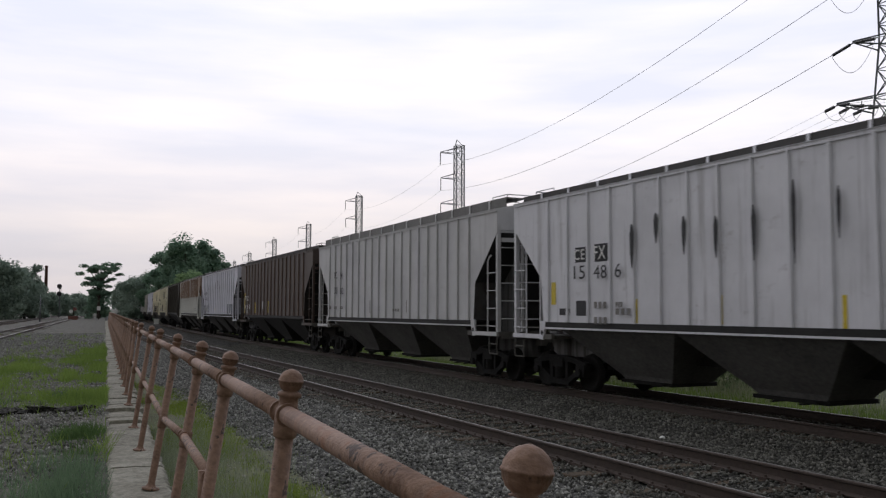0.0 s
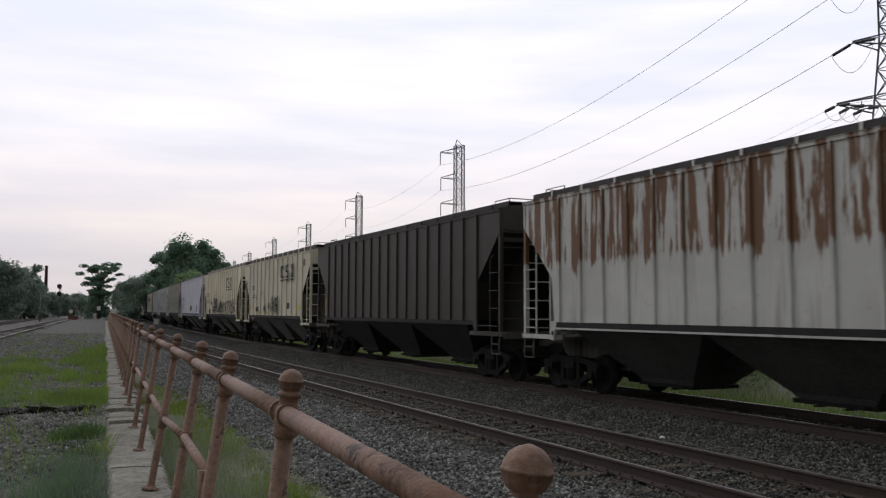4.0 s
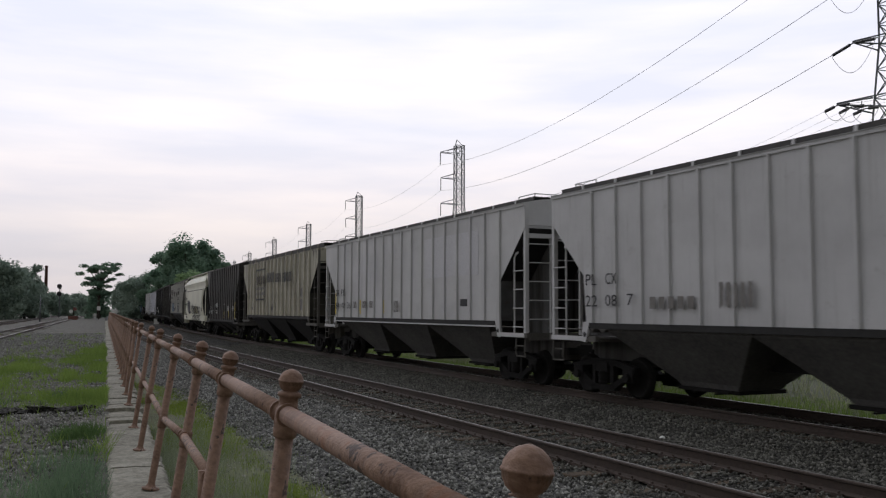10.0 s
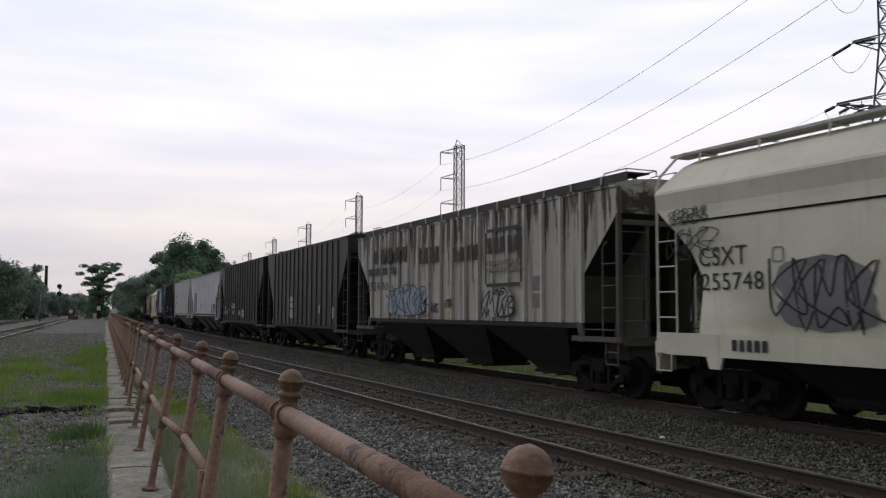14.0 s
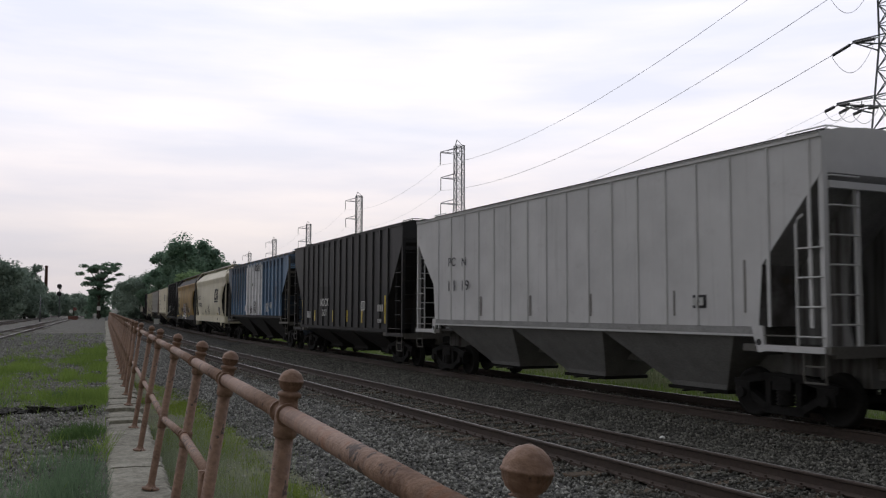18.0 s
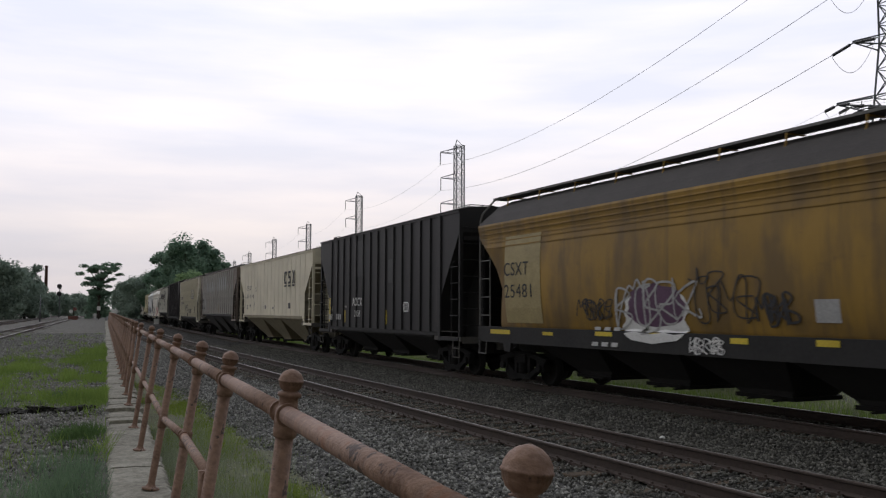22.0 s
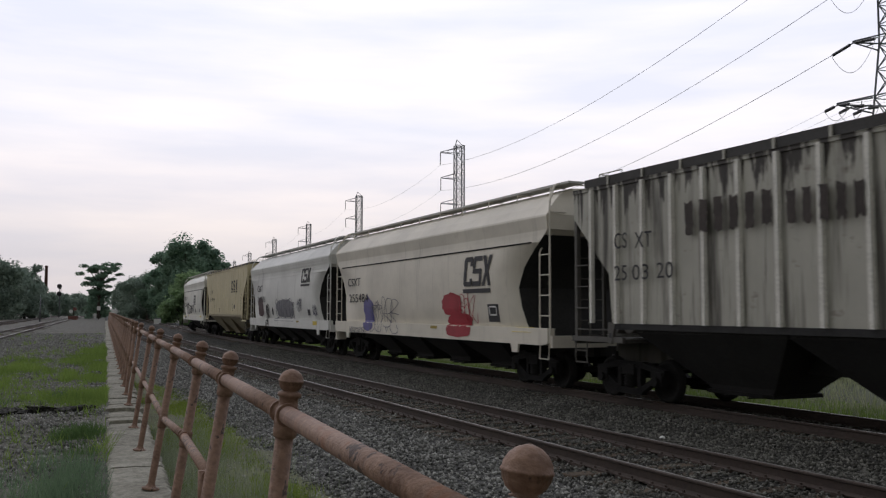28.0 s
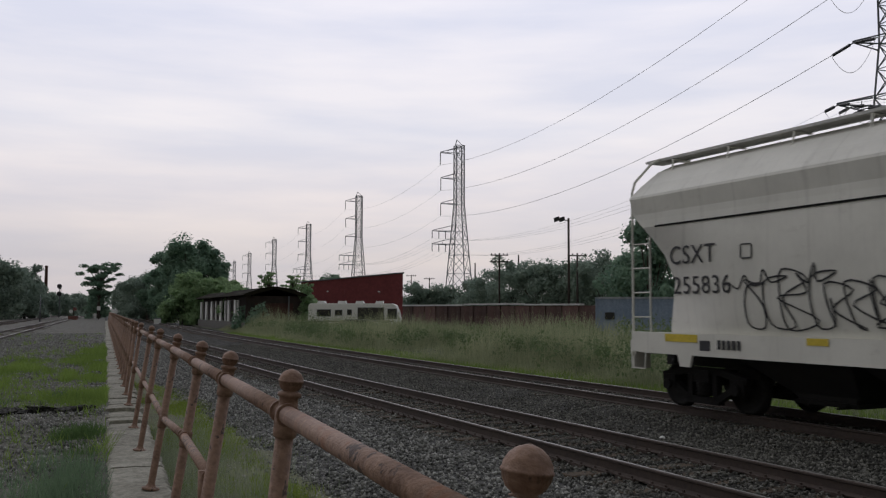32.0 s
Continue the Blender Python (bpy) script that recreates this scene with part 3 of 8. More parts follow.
def truck_meshes():
    if "coupler" in SHARED:
        return SHARED
    bm = bmesh.new()
    # wheel lying in the x-z plane about y
    prof = [(0.0, -0.05), (0.12, -0.06), (0.14, -0.02), (0.34, 0.0), (0.40, -0.04), (0.42, -0.06), (0.44, -0.065), (0.45, -0.055), (0.42, -0.035), (0.415, 0.075), (0.36, 0.075), (0.33, 0.04), (0.15, 0.03), (0.13, 0.09), (0.0, 0.09)]
    seg = 26
    rings = [[bm.verts.new((rr * math.cos(2 * math.pi * i / seg), h, rr * math.sin(2 * math.pi * i / seg))) for i in range(seg)] for rr, h in [(max(p[0], 0.004), p[1]) for p in prof]]
    for a, b in zip(rings, rings[1:]):
        for i in range(seg):
            bm.faces.new((a[i], b[i], b[(i + 1) % seg], a[(i + 1) % seg])).smooth = True
    bmesh.ops.recalc_face_normals(bm, faces=bm.faces[:])
    SHARED["wheel"] = meshed("wheel", bm, M["grime"])
    bm = bmesh.new()
    tube(bm, (0, -1.05, 0), (0, 1.05, 0), 0.075, 10)
    SHARED["axle"] = meshed("axle", bm, M["grime"])
    # cast side frame: top, two sloping struts, bottom, columns, pedestals
    bm = bmesh.new()

    def beam(x0, z0, x1, z1, h, y0=-0.07, y1=0.07):
        d = Vector((x1 - x0, z1 - z0)).normalized()
        nrm = Vector((-d.y, d.x)) * h / 2
        prism(bm, [(x0 + nrm.x, z0 + nrm.y), (x1 + nrm.x, z1 + nrm.y), (x1 - nrm.x, z1 - nrm.y), (x0 - nrm.x, z0 - nrm.y)], y0, y1)
    beam(-1.1, 0.60, -0.40, 0.73, 0.12)
    beam(-0.46, 0.73, 0.46, 0.73, 0.13)
    beam(0.40, 0.73, 1.1, 0.60, 0.12)
    beam(-0.92, 0.52, -0.34, 0.20, 0.12)
    beam(0.92, 0.52, 0.34, 0.20, 0.12)
    beam(-0.42, 0.19, 0.42, 0.19, 0.13)
    beam(-0.32, 0.2, -0.32, 0.72, 0.11)
    beam(0.32, 0.2, 0.32, 0.72, 0.11)
    for c in (-0.89, 0.89):
        prism(bm, [(c - 0.17, 0.34), (c + 0.17, 0.34), (c + 0.17, 0.62), (c - 0.17, 0.62)], -0.09, 0.09)
        tube(bm, (c, 0.08, 0.43), (c, 0.16, 0.43), 0.095, 10)
    SHARED["side_frame"] = meshed("side_frame", bm, M["grime"])
    bm = bmesh.new()
    turned(bm, [(0.17 if k % 2 else 0.13, 0.27 + 0.03 * k) for k in range(10)], seg=10)
    SHARED["spring"] = meshed("spring", bm, M["grime"])
    bm = bmesh.new()
    box(bm, -0.2, 0.2, -1.1, 1.1, 0.52, 0.74)
    tube(bm, (0, 0, 0.7), (0, 0, 0.95), 0.2, 12)
    SHARED["bolster"] = meshed("bolster", bm, M["grime"])
    bm = bmesh.new()
    box(bm, -0.55, 0.10, -0.12, 0.12, 0.78, 0.98)
    box(bm, 0.05, 0.30, -0.16, 0.16, 0.72, 1.02)
    SHARED["coupler"] = meshed("coupler", bm, M["grime"])
    bm = bmesh.new()
    pts = [(0.05, 0.35, 0.85), (0.12, 0.33, 0.6), (0.25, 0.28, 0.45), (0.45, 0.22, 0.42)]
    for p, q in zip(pts, pts[1:]):
        tube(bm, p, q, 0.025, 6)
    SHARED["air_hose"] = meshed("air_hose", bm, M["black"])
    return SHARED


def add_truck(car, x):
    sh = truck_meshes()
    tr = part("truck", sh["bolster"], None, car, "grimy cast steel bogie")
    tr.location = (x, 0, 0)
    for dy in (-1.0, 1.0):
        f = part("side_frame", sh["side_frame"], None, tr)
        f.location = (0, dy, 0)
        f.rotation_euler = (0, 0, 0 if dy > 0 else math.pi)
        part("spring", sh["spring"], None, tr).location = (0, dy, 0)
    for dx in (-0.89, 0.89):
        part("axle", sh["axle"], None, tr).location = (dx, 0, 0.42)
        for dy in (-0.755, 0.755):
            wl = part("wheel", sh["wheel"], None, tr)
            wl.location, wl.rotation_euler = (dx, dy, 0.42), (0, 0, 0 if dy > 0 else math.pi)


def glyph_blocks(widths, h, gap, material):
    """A row of solid blocks in place of lettering."""
    bm = bmesh.new()
    x = 0.0
    for w in widths:
        prism(bm, [(x, 0), (x - w, 0), (x - w, h), (x, h)], -0.001, 0.004)
        x -= w + gap
    return meshed("lettering_bars", bm, material)


def worn_shape(w, h, material, which):
    """One ragged, flaking bar of an old painted name."""
    rnd = random.Random(which)
    n = 7
    edge = [(rnd.uniform(0, 0.16), i / n) for i in range(n + 1)] + [(i / 4, 1 + rnd.uniform(-0.10, 0.02)) for i in (1, 2, 3)]
    edge += [(1 - rnd.uniform(0, 0.16), 1 - i / n) for i in range(n + 1)] + [(1 - i / 4, rnd.uniform(-0.08, 0.10)) for i in (1, 2, 3)]
    bm = bmesh.new()
    prism(bm, [(-w * x, h * z) for x, z in edge], -0.001, 0.004)
    return meshed("worn_shape", bm, material)


def mark_shapes(kind, h, material):
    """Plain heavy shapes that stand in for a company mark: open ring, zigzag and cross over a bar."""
    out = []
    w = h * 0.62
    step = w * (1.75 if kind == "spaced" else 1.08)
    t = h * 0.2
    slant = 0.0 if kind == "spaced" else 0.12 * h

    def flat(pts):
        bm = bmesh.new()
        prism(bm, [(-(x + slant * z / h), z) for x, z in pts], -0.001, 0.004)
        out.append(meshed("company_mark", bm, material))
    u = t * 0.8
    flat([(0, t * 0.5), (t * 0.5, 0), (w * 0.95, 0), (w, t * 0.4), (w, t * 1.3), (w - u, t * 1.3), (w - u, u), (t, u), (t, h - u), (w - u, h - u), (w - u, h - t * 1.6), (w, h - t * 1.6), (w, h - t * 0.4), (w * 0.95, h), (t * 0.5, h), (0, h - t * 0.5)])
    o, m = step, h / 2
    flat([(o, 0), (o + w * 0.9, 0), (o + w, t * 0.5), (o + w, m + u * 0.3), (o + w * 0.9, m + u * 0.5), (o + u, m + u * 0.5), (o + u, h - u), (o + w, h - u), (o + w, h), (o + w * 0.1, h), (o, h - t * 0.5), (o, m - u * 0.3), (o + w * 0.1, m - u * 0.5), (o + w - u, m - u * 0.5), (o + w - u, u), (o, u)])
    o = 2 * step
    flat([(o, 0), (o + t, 0), (o + w / 2, m - t * 0.7), (o + w - t, 0), (o + w, 0), (o + w / 2 + t * 0.55, m), (o + w, h), (o + w - t, h), (o + w / 2, m + t * 0.7), (o + t, h), (o, h), (o + w / 2 - t * 0.55, m)])
    runs = [(k * step, k * step + w) for k in range(3)] if kind == "spaced" else [(0, 2 * step + w)]
    for p, q in runs:
        flat([(p, -t * 1.15), (q, -t * 1.15), (q, -t * 0.45), (p, -t * 0.45)])
    return out


STROKES = {"t": [[(0, .9), (.3, .8), (.45, 1.06), (.6, .8), (1, .92)], [(.42, .85), (.4, .1), (.9, .05), (.85, .5)]],
           "b": [[(.1, .97), (.12, 0)], [(.1, .97), (.75, .88), (.2, .5), (.9, .35), (.8, .05), (.1, 0)]],
           "e": [[(.9, .85), (.3, .97), (.1, .5), (.3, .03), (.95, .1)], [(.12, .5), (.75, .56)]],
           "m": [[(0, 0), (.08, .95), (.4, .5), (.6, 1.0), (.92, .9), (1, 0)]],
           "r": [[(.1, 0), (.12, 1.0), (.75, .85), (.2, .45), (.95, 0)]],
           "k": [[(.1, 1.04), (.15, 0)], [(.95, .95), (.2, .5), (1, .05), (1.05, .3)]]}


def scribble(seed, w, h, material, strokes=9, thick=0.035):
    """A tangle of overlapping spray-can loops and bars in an area w by h, drawn as bent ribbons."""
    rnd = random.Random(seed)
    bm = bmesh.new()
    n = max(4, min(strokes + 6, round(w / (0.45 * h))))
    pts = []
    for k in range(n):
        x0, bw, tall, lean = w * (k - 0.3) / n, rnd.uniform(1.4, 2.1) * w / n, h * rnd.uniform(0.72, 1.0), rnd.uniform(-0.22, 0.30)
        rise = rnd.uniform(0, h - tall)
        for line in STROKES[rnd.choice("tbemrk")]:
            pts += [(x0 + bw * (a + lean * (b - 0.5) + rnd.uniform(-.09, .09)), rise + tall * (b + rnd.uniform(-.05, .05))) for a, b in line]
    # the can is never lifted: one unbroken ribbon
    ext = [pts[0], *pts, pts[-1]]
    fine = []
    for a, b, c, d in zip(ext, ext[1:], ext[2:], ext[3:]):
        for i in range(4):
            t = i / 4
            fine.append(tuple(0.5 * (2 * q + (r - p) * t + (2 * p - 5 * q + 4 * r - s) * t * t + (3 * q - p - 3 * r + s) * t ** 3) for p, q, r, s in zip(a, b, c, d)))
    fine.append(pts[-1])
    ring = None
    for i, p in enumerate(fine):
        a, b = fine[max(0, i - 1)], fine[min(len(fine) - 1, i + 1)]
        d = Vector((b[0] - a[0], b[1] - a[1]))
        if d.length < 1e-4:
            continue
        d.normalize()
        r, lift = thick * rnd.uniform(0.40, 0.54), 0.003 + 0.0018 * (i % 29) / 29
        sides = (-p[0] + d.y * r, p[1] + d.x * r), (-p[0] - d.y * r, p[1] - d.x * r)
        nxt = [bm.verts.new((u, y, v)) for y in (0.0, lift) for u, v in sides]
        for m, o in (((0, 1), (2, 3), (0, 2), (1, 3)) if ring else ()):
            bm.faces.new((ring[m], ring[o], nxt[o], nxt[m]))
        ring = nxt
    bmesh.ops.recalc_face_normals(bm, faces=bm.faces[:])
    return meshed("graffiti", bm, material)


def blob(seed, w, h, material, lift=0.003):
    """A filled spray shape with a lumpy outline, in level strips."""
    rnd = random.Random(seed)
    ph = [rnd.uniform(0, 6.28) for _ in range(6)]
    bm = bmesh.new()
    rows = []
    n = 16
    for i in range(n + 1):
        f = i / n
        side = 0.5 * (1 - abs(2 * f - 1) ** 5) ** 0.5
        l = 0.5 - side * (0.94 + 0.06 * math.sin(9 * f + ph[0]) + 0.05 * math.sin(21 * f + ph[1]))
        r = 0.5 + side * (0.94 + 0.06 * math.sin(8 * f + ph[2]) + 0.05 * math.sin(19 * f + ph[3]))
        rows.append([bm.verts.new((-w * (l + (r - l) * j / 6), lift, h * (f + 0.05 * math.sin(2.4 * j + ph[4]) * (0.2 + f)))) for j in range(7)])
    for p, q in zip(rows, rows[1:]):
        for j in range(6):
            bm.faces.new((p[j], p[j + 1], q[j + 1], q[j]))
    return meshed("graffiti", bm, material)


def end_gear(car, B, ze, paint, tag, sill=1.1, drop=0.6, cut=1.5, low_cut=2.6, web=None):
    """Corner posts, ladders, grab irons, end sills, couplers and hoses at both ends."""
    sh = truck_meshes()
    key = ("end", tag, ze)
    if key not in SHARED:
        bm = bmesh.new()
        box(bm, -0.045, 0.045, -0.05, 0.05, sill - 0.02, ze - 0.06)
        SHARED[key, "corner_post"] = meshed("corner_post", bm, paint)
        bm = bmesh.new()
        box(bm, -0.03, 0.03, -0.04, 0.04, sill, ze - drop - 0.12)
        SHARED[key, "end_post"] = meshed("end_post", bm, paint)
        bm = bmesh.new()
        box(bm, -0.04, 0.04, -1.40, 1.40, ze - drop - 0.24, ze - drop - 0.13)
        SHARED[key, "crossbar"] = meshed("crossbar", bm, paint)
        # side ladder: one stile under the sloped edge, rungs across to the corner post
        bm = bmesh.new()
        top = ze - drop - 0.55 / cut * (ze - drop - low_cut) - 0.05
        polytube(bm, [(-0.55, 0, sill - 0.02), (-0.55, 0, top - 0.12), (-0.52, -0.02, top - 0.02), (-0.44, -0.05, top + 0.04)], 0.024, 6)
        z = sill + 0.16
        while z < top - 0.05:
            polytube(bm, [(-0.55, 0, z), (-0.52, 0.05, z), (-0.06, 0.05, z), (-0.03, 0, z)], 0.015, 5)
            z += 0.46
        SHARED[key, "ladder"] = meshed("ladder", bm, paint)
        # grab irons up the end, each bent out from the corner post
        bm = bmesh.new()
        polytube(bm, [(0, 1.40, 0), (0.06, 1.38, 0), (0.06, 0.78, 0), (0, 0.75, 0)], 0.015, 5)
        SHARED[key, "grab_iron"] = meshed("grab_iron", bm, paint)
        bm = bmesh.new()
        box(bm, -1.70, 0.10, -1.40, 1.40, sill - 0.10, sill - 0.03)
        for s in (1, -1):
            box(bm, -1.70, 0.10, *sorted((s * 1.45, s * 1.53)), sill - 0.10, sill + 0.015)
            tube(bm, (-1.45, s * 1.50, sill + 0.16), (-0.05, s * 1.50, sill + 0.16), 0.014, 5)
        box(bm, 0.02, 0.12, -1.45, 1.45, sill - 0.16, sill + 0.02)
        box(bm, -1.7, 0.14, -0.3, 0.3, sill - 0.35, sill - 0.10)
        SHARED[key, "end_sill"] = meshed("end_sill", bm, M["grimy_gear"])
        bm = bmesh.new()
        prism(bm, [(-cut - 0.24, sill + 0.32), (-cut, sill + 0.32), (-cut + 0.04, sill - 0.10), (-cut - 0.10, sill - 0.12)], 1.49, 1.55)
        box(bm, -cut + 0.04, 0.0, 1.535, 1.55, sill - 0.09, sill + 0.01)
        SHARED[key, "jacking_lug"] = meshed("jacking_lug", bm, paint)
        # raised black disc painted for the dark inside of the lug's hole
        bm = bmesh.new()
        tube(bm, (-cut - 0.075, 1.551, sill + 0.05), (-cut - 0.075, 1.556, sill + 0.05), 0.055, 12)
        SHARED[key, "lug_hole"] = meshed("lug_hole", bm, M["black"])
        bm = bmesh.new()
        for x in (0, 0.42):
            polytube(bm, [(x, 0, sill - 0.08), (x, 0.02, sill - 0.40), (x, 0.0, sill - 0.55)], 0.018, 5)
        for z in (0.30, 0.55):
            tube(bm, (0, 0, sill - z), (0.42, 0, sill - z), 0.018, 5)
        SHARED[key, "sill_step"] = meshed("sill_step", bm, M["grimy_gear"])
        # web plates that carry the slope sheet on the sill
        bm = bmesh.new()
        for y in (0.62, -0.62):
            prism(bm, [(-cut - 0.1, sill), (-0.25, sill), (-0.35, sill + 0.5), (-0.20, ze - drop - 0.25), (-cut + 0.02, low_cut)], y - 0.02, y + 0.02)
        box(bm, -1.9, -0.1, -0.42, 0.42, 0.62, sill - 0.05)
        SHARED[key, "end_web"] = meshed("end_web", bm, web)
        bm = bmesh.new()
        tube(bm, (-1.15, -0.35, sill + 0.28), (-1.15, 0.95, sill + 0.28), 0.20, 14)
        tube(bm, (-0.62, 0.2, sill + 0.20), (-0.62, 0.9, sill + 0.20), 0.13, 12)
        box(bm, -0.95, -0.70, 0.15, 0.5, sill + 0.02, sill + 0.32)
        SHARED[key, "air_reservoir"] = meshed("air_reservoir", bm, M["grimy_gear"])
        # brake wheel on one end
        bm = bmesh.new()
        for k in range(16):
            a, b = 2 * math.pi * k / 16, 2 * math.pi * (k + 1) / 16
            tube(bm, (0.12, 0.26 * math.cos(a), 0.26 * math.sin(a)), (0.12, 0.26 * math.cos(b), 0.26 * math.sin(b)), 0.016, 5)
        for k in range(3):
            a = 2 * math.pi * k / 3
            tube(bm, (0.12, 0, 0), (0.12, 0.26 * math.cos(a), 0.26 * math.sin(a)), 0.012, 4)
        tube(bm, (-0.05, 0, 0), (0.14, 0, 0), 0.03, 8)
        SHARED[key, "brake_wheel"] = meshed("brake_wheel", bm, M["grimy_gear"])
        SHARED[key] = True
    for e in (1, -1):
        turn = (0, 0, 0 if e > 0 else math.pi)
        for y in (1.46, -1.46):
            part("corner_post", SHARED[key, "corner_post"], None, car).location = (e * (B - 0.035), y, 0)
            part("end_post", SHARED[key, "end_post"], None, car).location = (e * (B - 0.03), y * 0.51, 0)
        for nm in ("crossbar", "end_sill", "end_web"):
            g = part(nm, SHARED[key, nm], None, car)
            g.location, g.rotation_euler = (e * B, 0, 0), turn
        for k in range(int((ze - sill - 0.6) / 0.46) + 1):
            g = part("grab_iron", SHARED[key, "grab_iron"], None, car)
            g.location, g.scale = (e * B, 0, sill + 0.35 + 0.46 * k), (e, 1, 1)
        for side in (1, -1):
            lm = part("ladder", SHARED[key, "ladder"], None, car)
            lm.location, lm.scale = (e * B, side * 1.50, 0), (e, side, 1)
            lug = part("jacking_lug", SHARED[key, "jacking_lug"], None, car)
            lug.location, lug.scale = (e * B, 0, 0), (e, side, 1)
            part("lug_hole", SHARED[key, "lug_hole"], None, lug)
            part("sill_step", SHARED[key, "sill_step"], None, car).location = (e * (B - 0.02) - (0.42 if e > 0 else 0), side * 1.5, 0)
        c = part("coupler", sh["coupler"], None, car)
        c.location, c.rotation_euler = (e * (B + 0.30), 0, 0), turn
        h = part("air_hose", sh["air_hose"], None, car)
        h.location, h.rotation_euler = (e * (B + 0.12), 0, 0), turn
    part("brake_wheel", SHARED[key, "brake_wheel"], None, car).location = (B, -0.7, sill + 1.5)
    part("air_reservoir", SHARED[key, "air_reservoir"], None, car).location = (B, 0, 0)


def roof_gear(car, B, ze, top, dark, tag, hatch_w=0.36, low=False, rim=0.13, walkway=None):
    """Roof sheet, long hatch, running boards on brackets, and the grab loops at their ends."""
    key = ("roof", tag, round(B, 2), ze)
    if key not in SHARED:
        bm = bmesh.new()
        cs = [(-1.57, ze), (-1.1, ze + 0.10), (-0.5, ze + 0.15), (0.5, ze + 0.15), (1.1, ze + 0.10), (1.57, ze)]
        a = [bm.verts.new((-B, y, z)) for y, z in cs]
        b = [bm.verts.new((B, y, z)) for y, z in cs]
        for i in range(5):
            bm.faces.new((a[i], b[i], b[i + 1], a[i + 1]))
        bm.faces.new(a)
        bm.faces.new(b[::-1])
        bmesh.ops.recalc_face_normals(bm, faces=bm.faces[:])
        SHARED[key] = meshed("roof", bm, top)
        bm = bmesh.new()
        box(bm, -B + 1.0, B - 1.0, -hatch_w, hatch_w, ze + 0.12, ze + 0.27)
        SHARED[key, 1] = meshed("roof_hatch", bm, dark)
        bm = bmesh.new()
        reach = B - (0.35 if low else 0.02)
        box(bm, -reach, reach, -0.3, 0.3, -0.015, 0.015)
        # added strip that fills the shadowed gap between board and roof edge
        if not low:
            box(bm, -reach, reach, 0.27, 0.30, -rim, -0.015)
        for k in range(int(reach / 0.75) * 2):
            x = -reach + 0.4 + 0.75 * k
            if x < reach - 0.3:
                box(bm, x - 0.015, x + 0.015, -0.26, 0.26, -0.06, -0.016)
        SHARED[key, 2] = meshed("running_board", bm, walkway or M["walkway"])
        bm = bmesh.new()
        box(bm, -0.028, 0.028, -0.012, 0.012, -rim - 0.06, 0.01)
        box(bm, -0.02, 0.02, -0.4, -0.012, -0.05, 0.0)
        SHARED[key, 3] = meshed("roof_bracket", bm, top)
        bm = bmesh.new()
        for y in (0.25, 1.05, -0.25, -1.05):
            tube(bm, (0, y, 0), (0, y, 0.12), 0.014, 5)
            tube(bm, (-0.8, y, 0), (-0.8, y, 0.12), 0.014, 5)
            tube(bm, (0, y, 0.12), (-0.8, y, 0.12), 0.014, 5)
        tube(bm, (0, 0.25, 0.12), (0, 1.05, 0.12), 0.014, 5)
        tube(bm, (0, -0.25, 0.12), (0, -1.05, 0.12), 0.014, 5)
        SHARED[key, 4] = meshed("grab_loop", bm, top)
    part("roof", SHARED[key], None, car)
    part("roof_hatch", SHARED[key, 1], None, car, "dark loading hatch along the roof")
    for y in (0.95, -0.95):
        rb = part("running_board", SHARED[key, 2], None, car)
        rb.location, rb.rotation_euler = (0, y * (0.8 if low else 1.0), ze + (0.15 if low else rim + 0.06)), (0, 0, 0 if y > 0 else math.pi)
    n = 13
    for i in range(0 if low else n):
        x = (-B + 0.9) + (2 * B - 1.8) * i / (n - 1)
        part("roof_bracket", SHARED[key, 3], None, car).location = (x, 1.27, ze + rim + 0.06)
    for e in (1, -1):
        g = part("grab_loop", SHARED[key, 4], None, car)
        g.location, g.rotation_euler = (e * (B - 0.3), 0, ze + (0.08 if low else rim + 0.07)), (0, 0, 0 if e > 0 else math.pi)


def bays(car, B, z_top, inset, n, material, tag, narrow=0.60):
    """Hopper bays: a short upright skirt, then sheets that slope in on all four sides to the gate."""
    key = ("bay", tag, n, z_top, round(B, 1))
    span = (2 * B - 2 * inset) / n
    if key not in SHARED:
        t, b, zk = span / 2 - 0.02, min(0.85, 0.27 * span), z_top - 0.16
        bm = bmesh.new()
        levels = [(t, 1.44, z_top), (t, 1.43, zk), (b, narrow, 0.46), (b - 0.1, narrow - 0.05, 0.36)]
        rings = [[bm.verts.new(p) for p in ((-x, -y, z), (x, -y, z), (x, y, z), (-x, y, z))] for x, y, z in levels]
        bm.faces.new(rings[0][::-1])
        bm.faces.new(rings[-1])
        for p, q in zip(rings, rings[1:]):
            for i in range(4):
                bm.faces.new((p[i], p[(i + 1) % 4], q[(i + 1) % 4], q[i]))
        bmesh.ops.recalc_face_normals(bm, faces=bm.faces[:])
        SHARED[key] = meshed("hopper_bay", bm, material)
        bm = bmesh.new()
        box(bm, -b + 0.02, b - 0.02, -narrow, narrow, 0.29, 0.36)
        tube(bm, (-b + 0.2, -narrow - 0.12, 0.33), (-b + 0.2, narrow + 0.12, 0.33), 0.035, 8)
        for x in (-0.3, 0.3):
            box(bm, x - 0.03, x + 0.03, -narrow - 0.08, narrow + 0.08, 0.26, 0.29)
        SHARED[key, 1] = meshed("outlet_gate", bm, M["grime"])
    for i in range(n):
        x = -B + inset + span * (i + 0.5)
        bay = part("hopper_bay", SHARED[key], None, car)
        bay.location = (x, 0, 0)
        part("outlet_gate", SHARED[key, 1], None, bay)


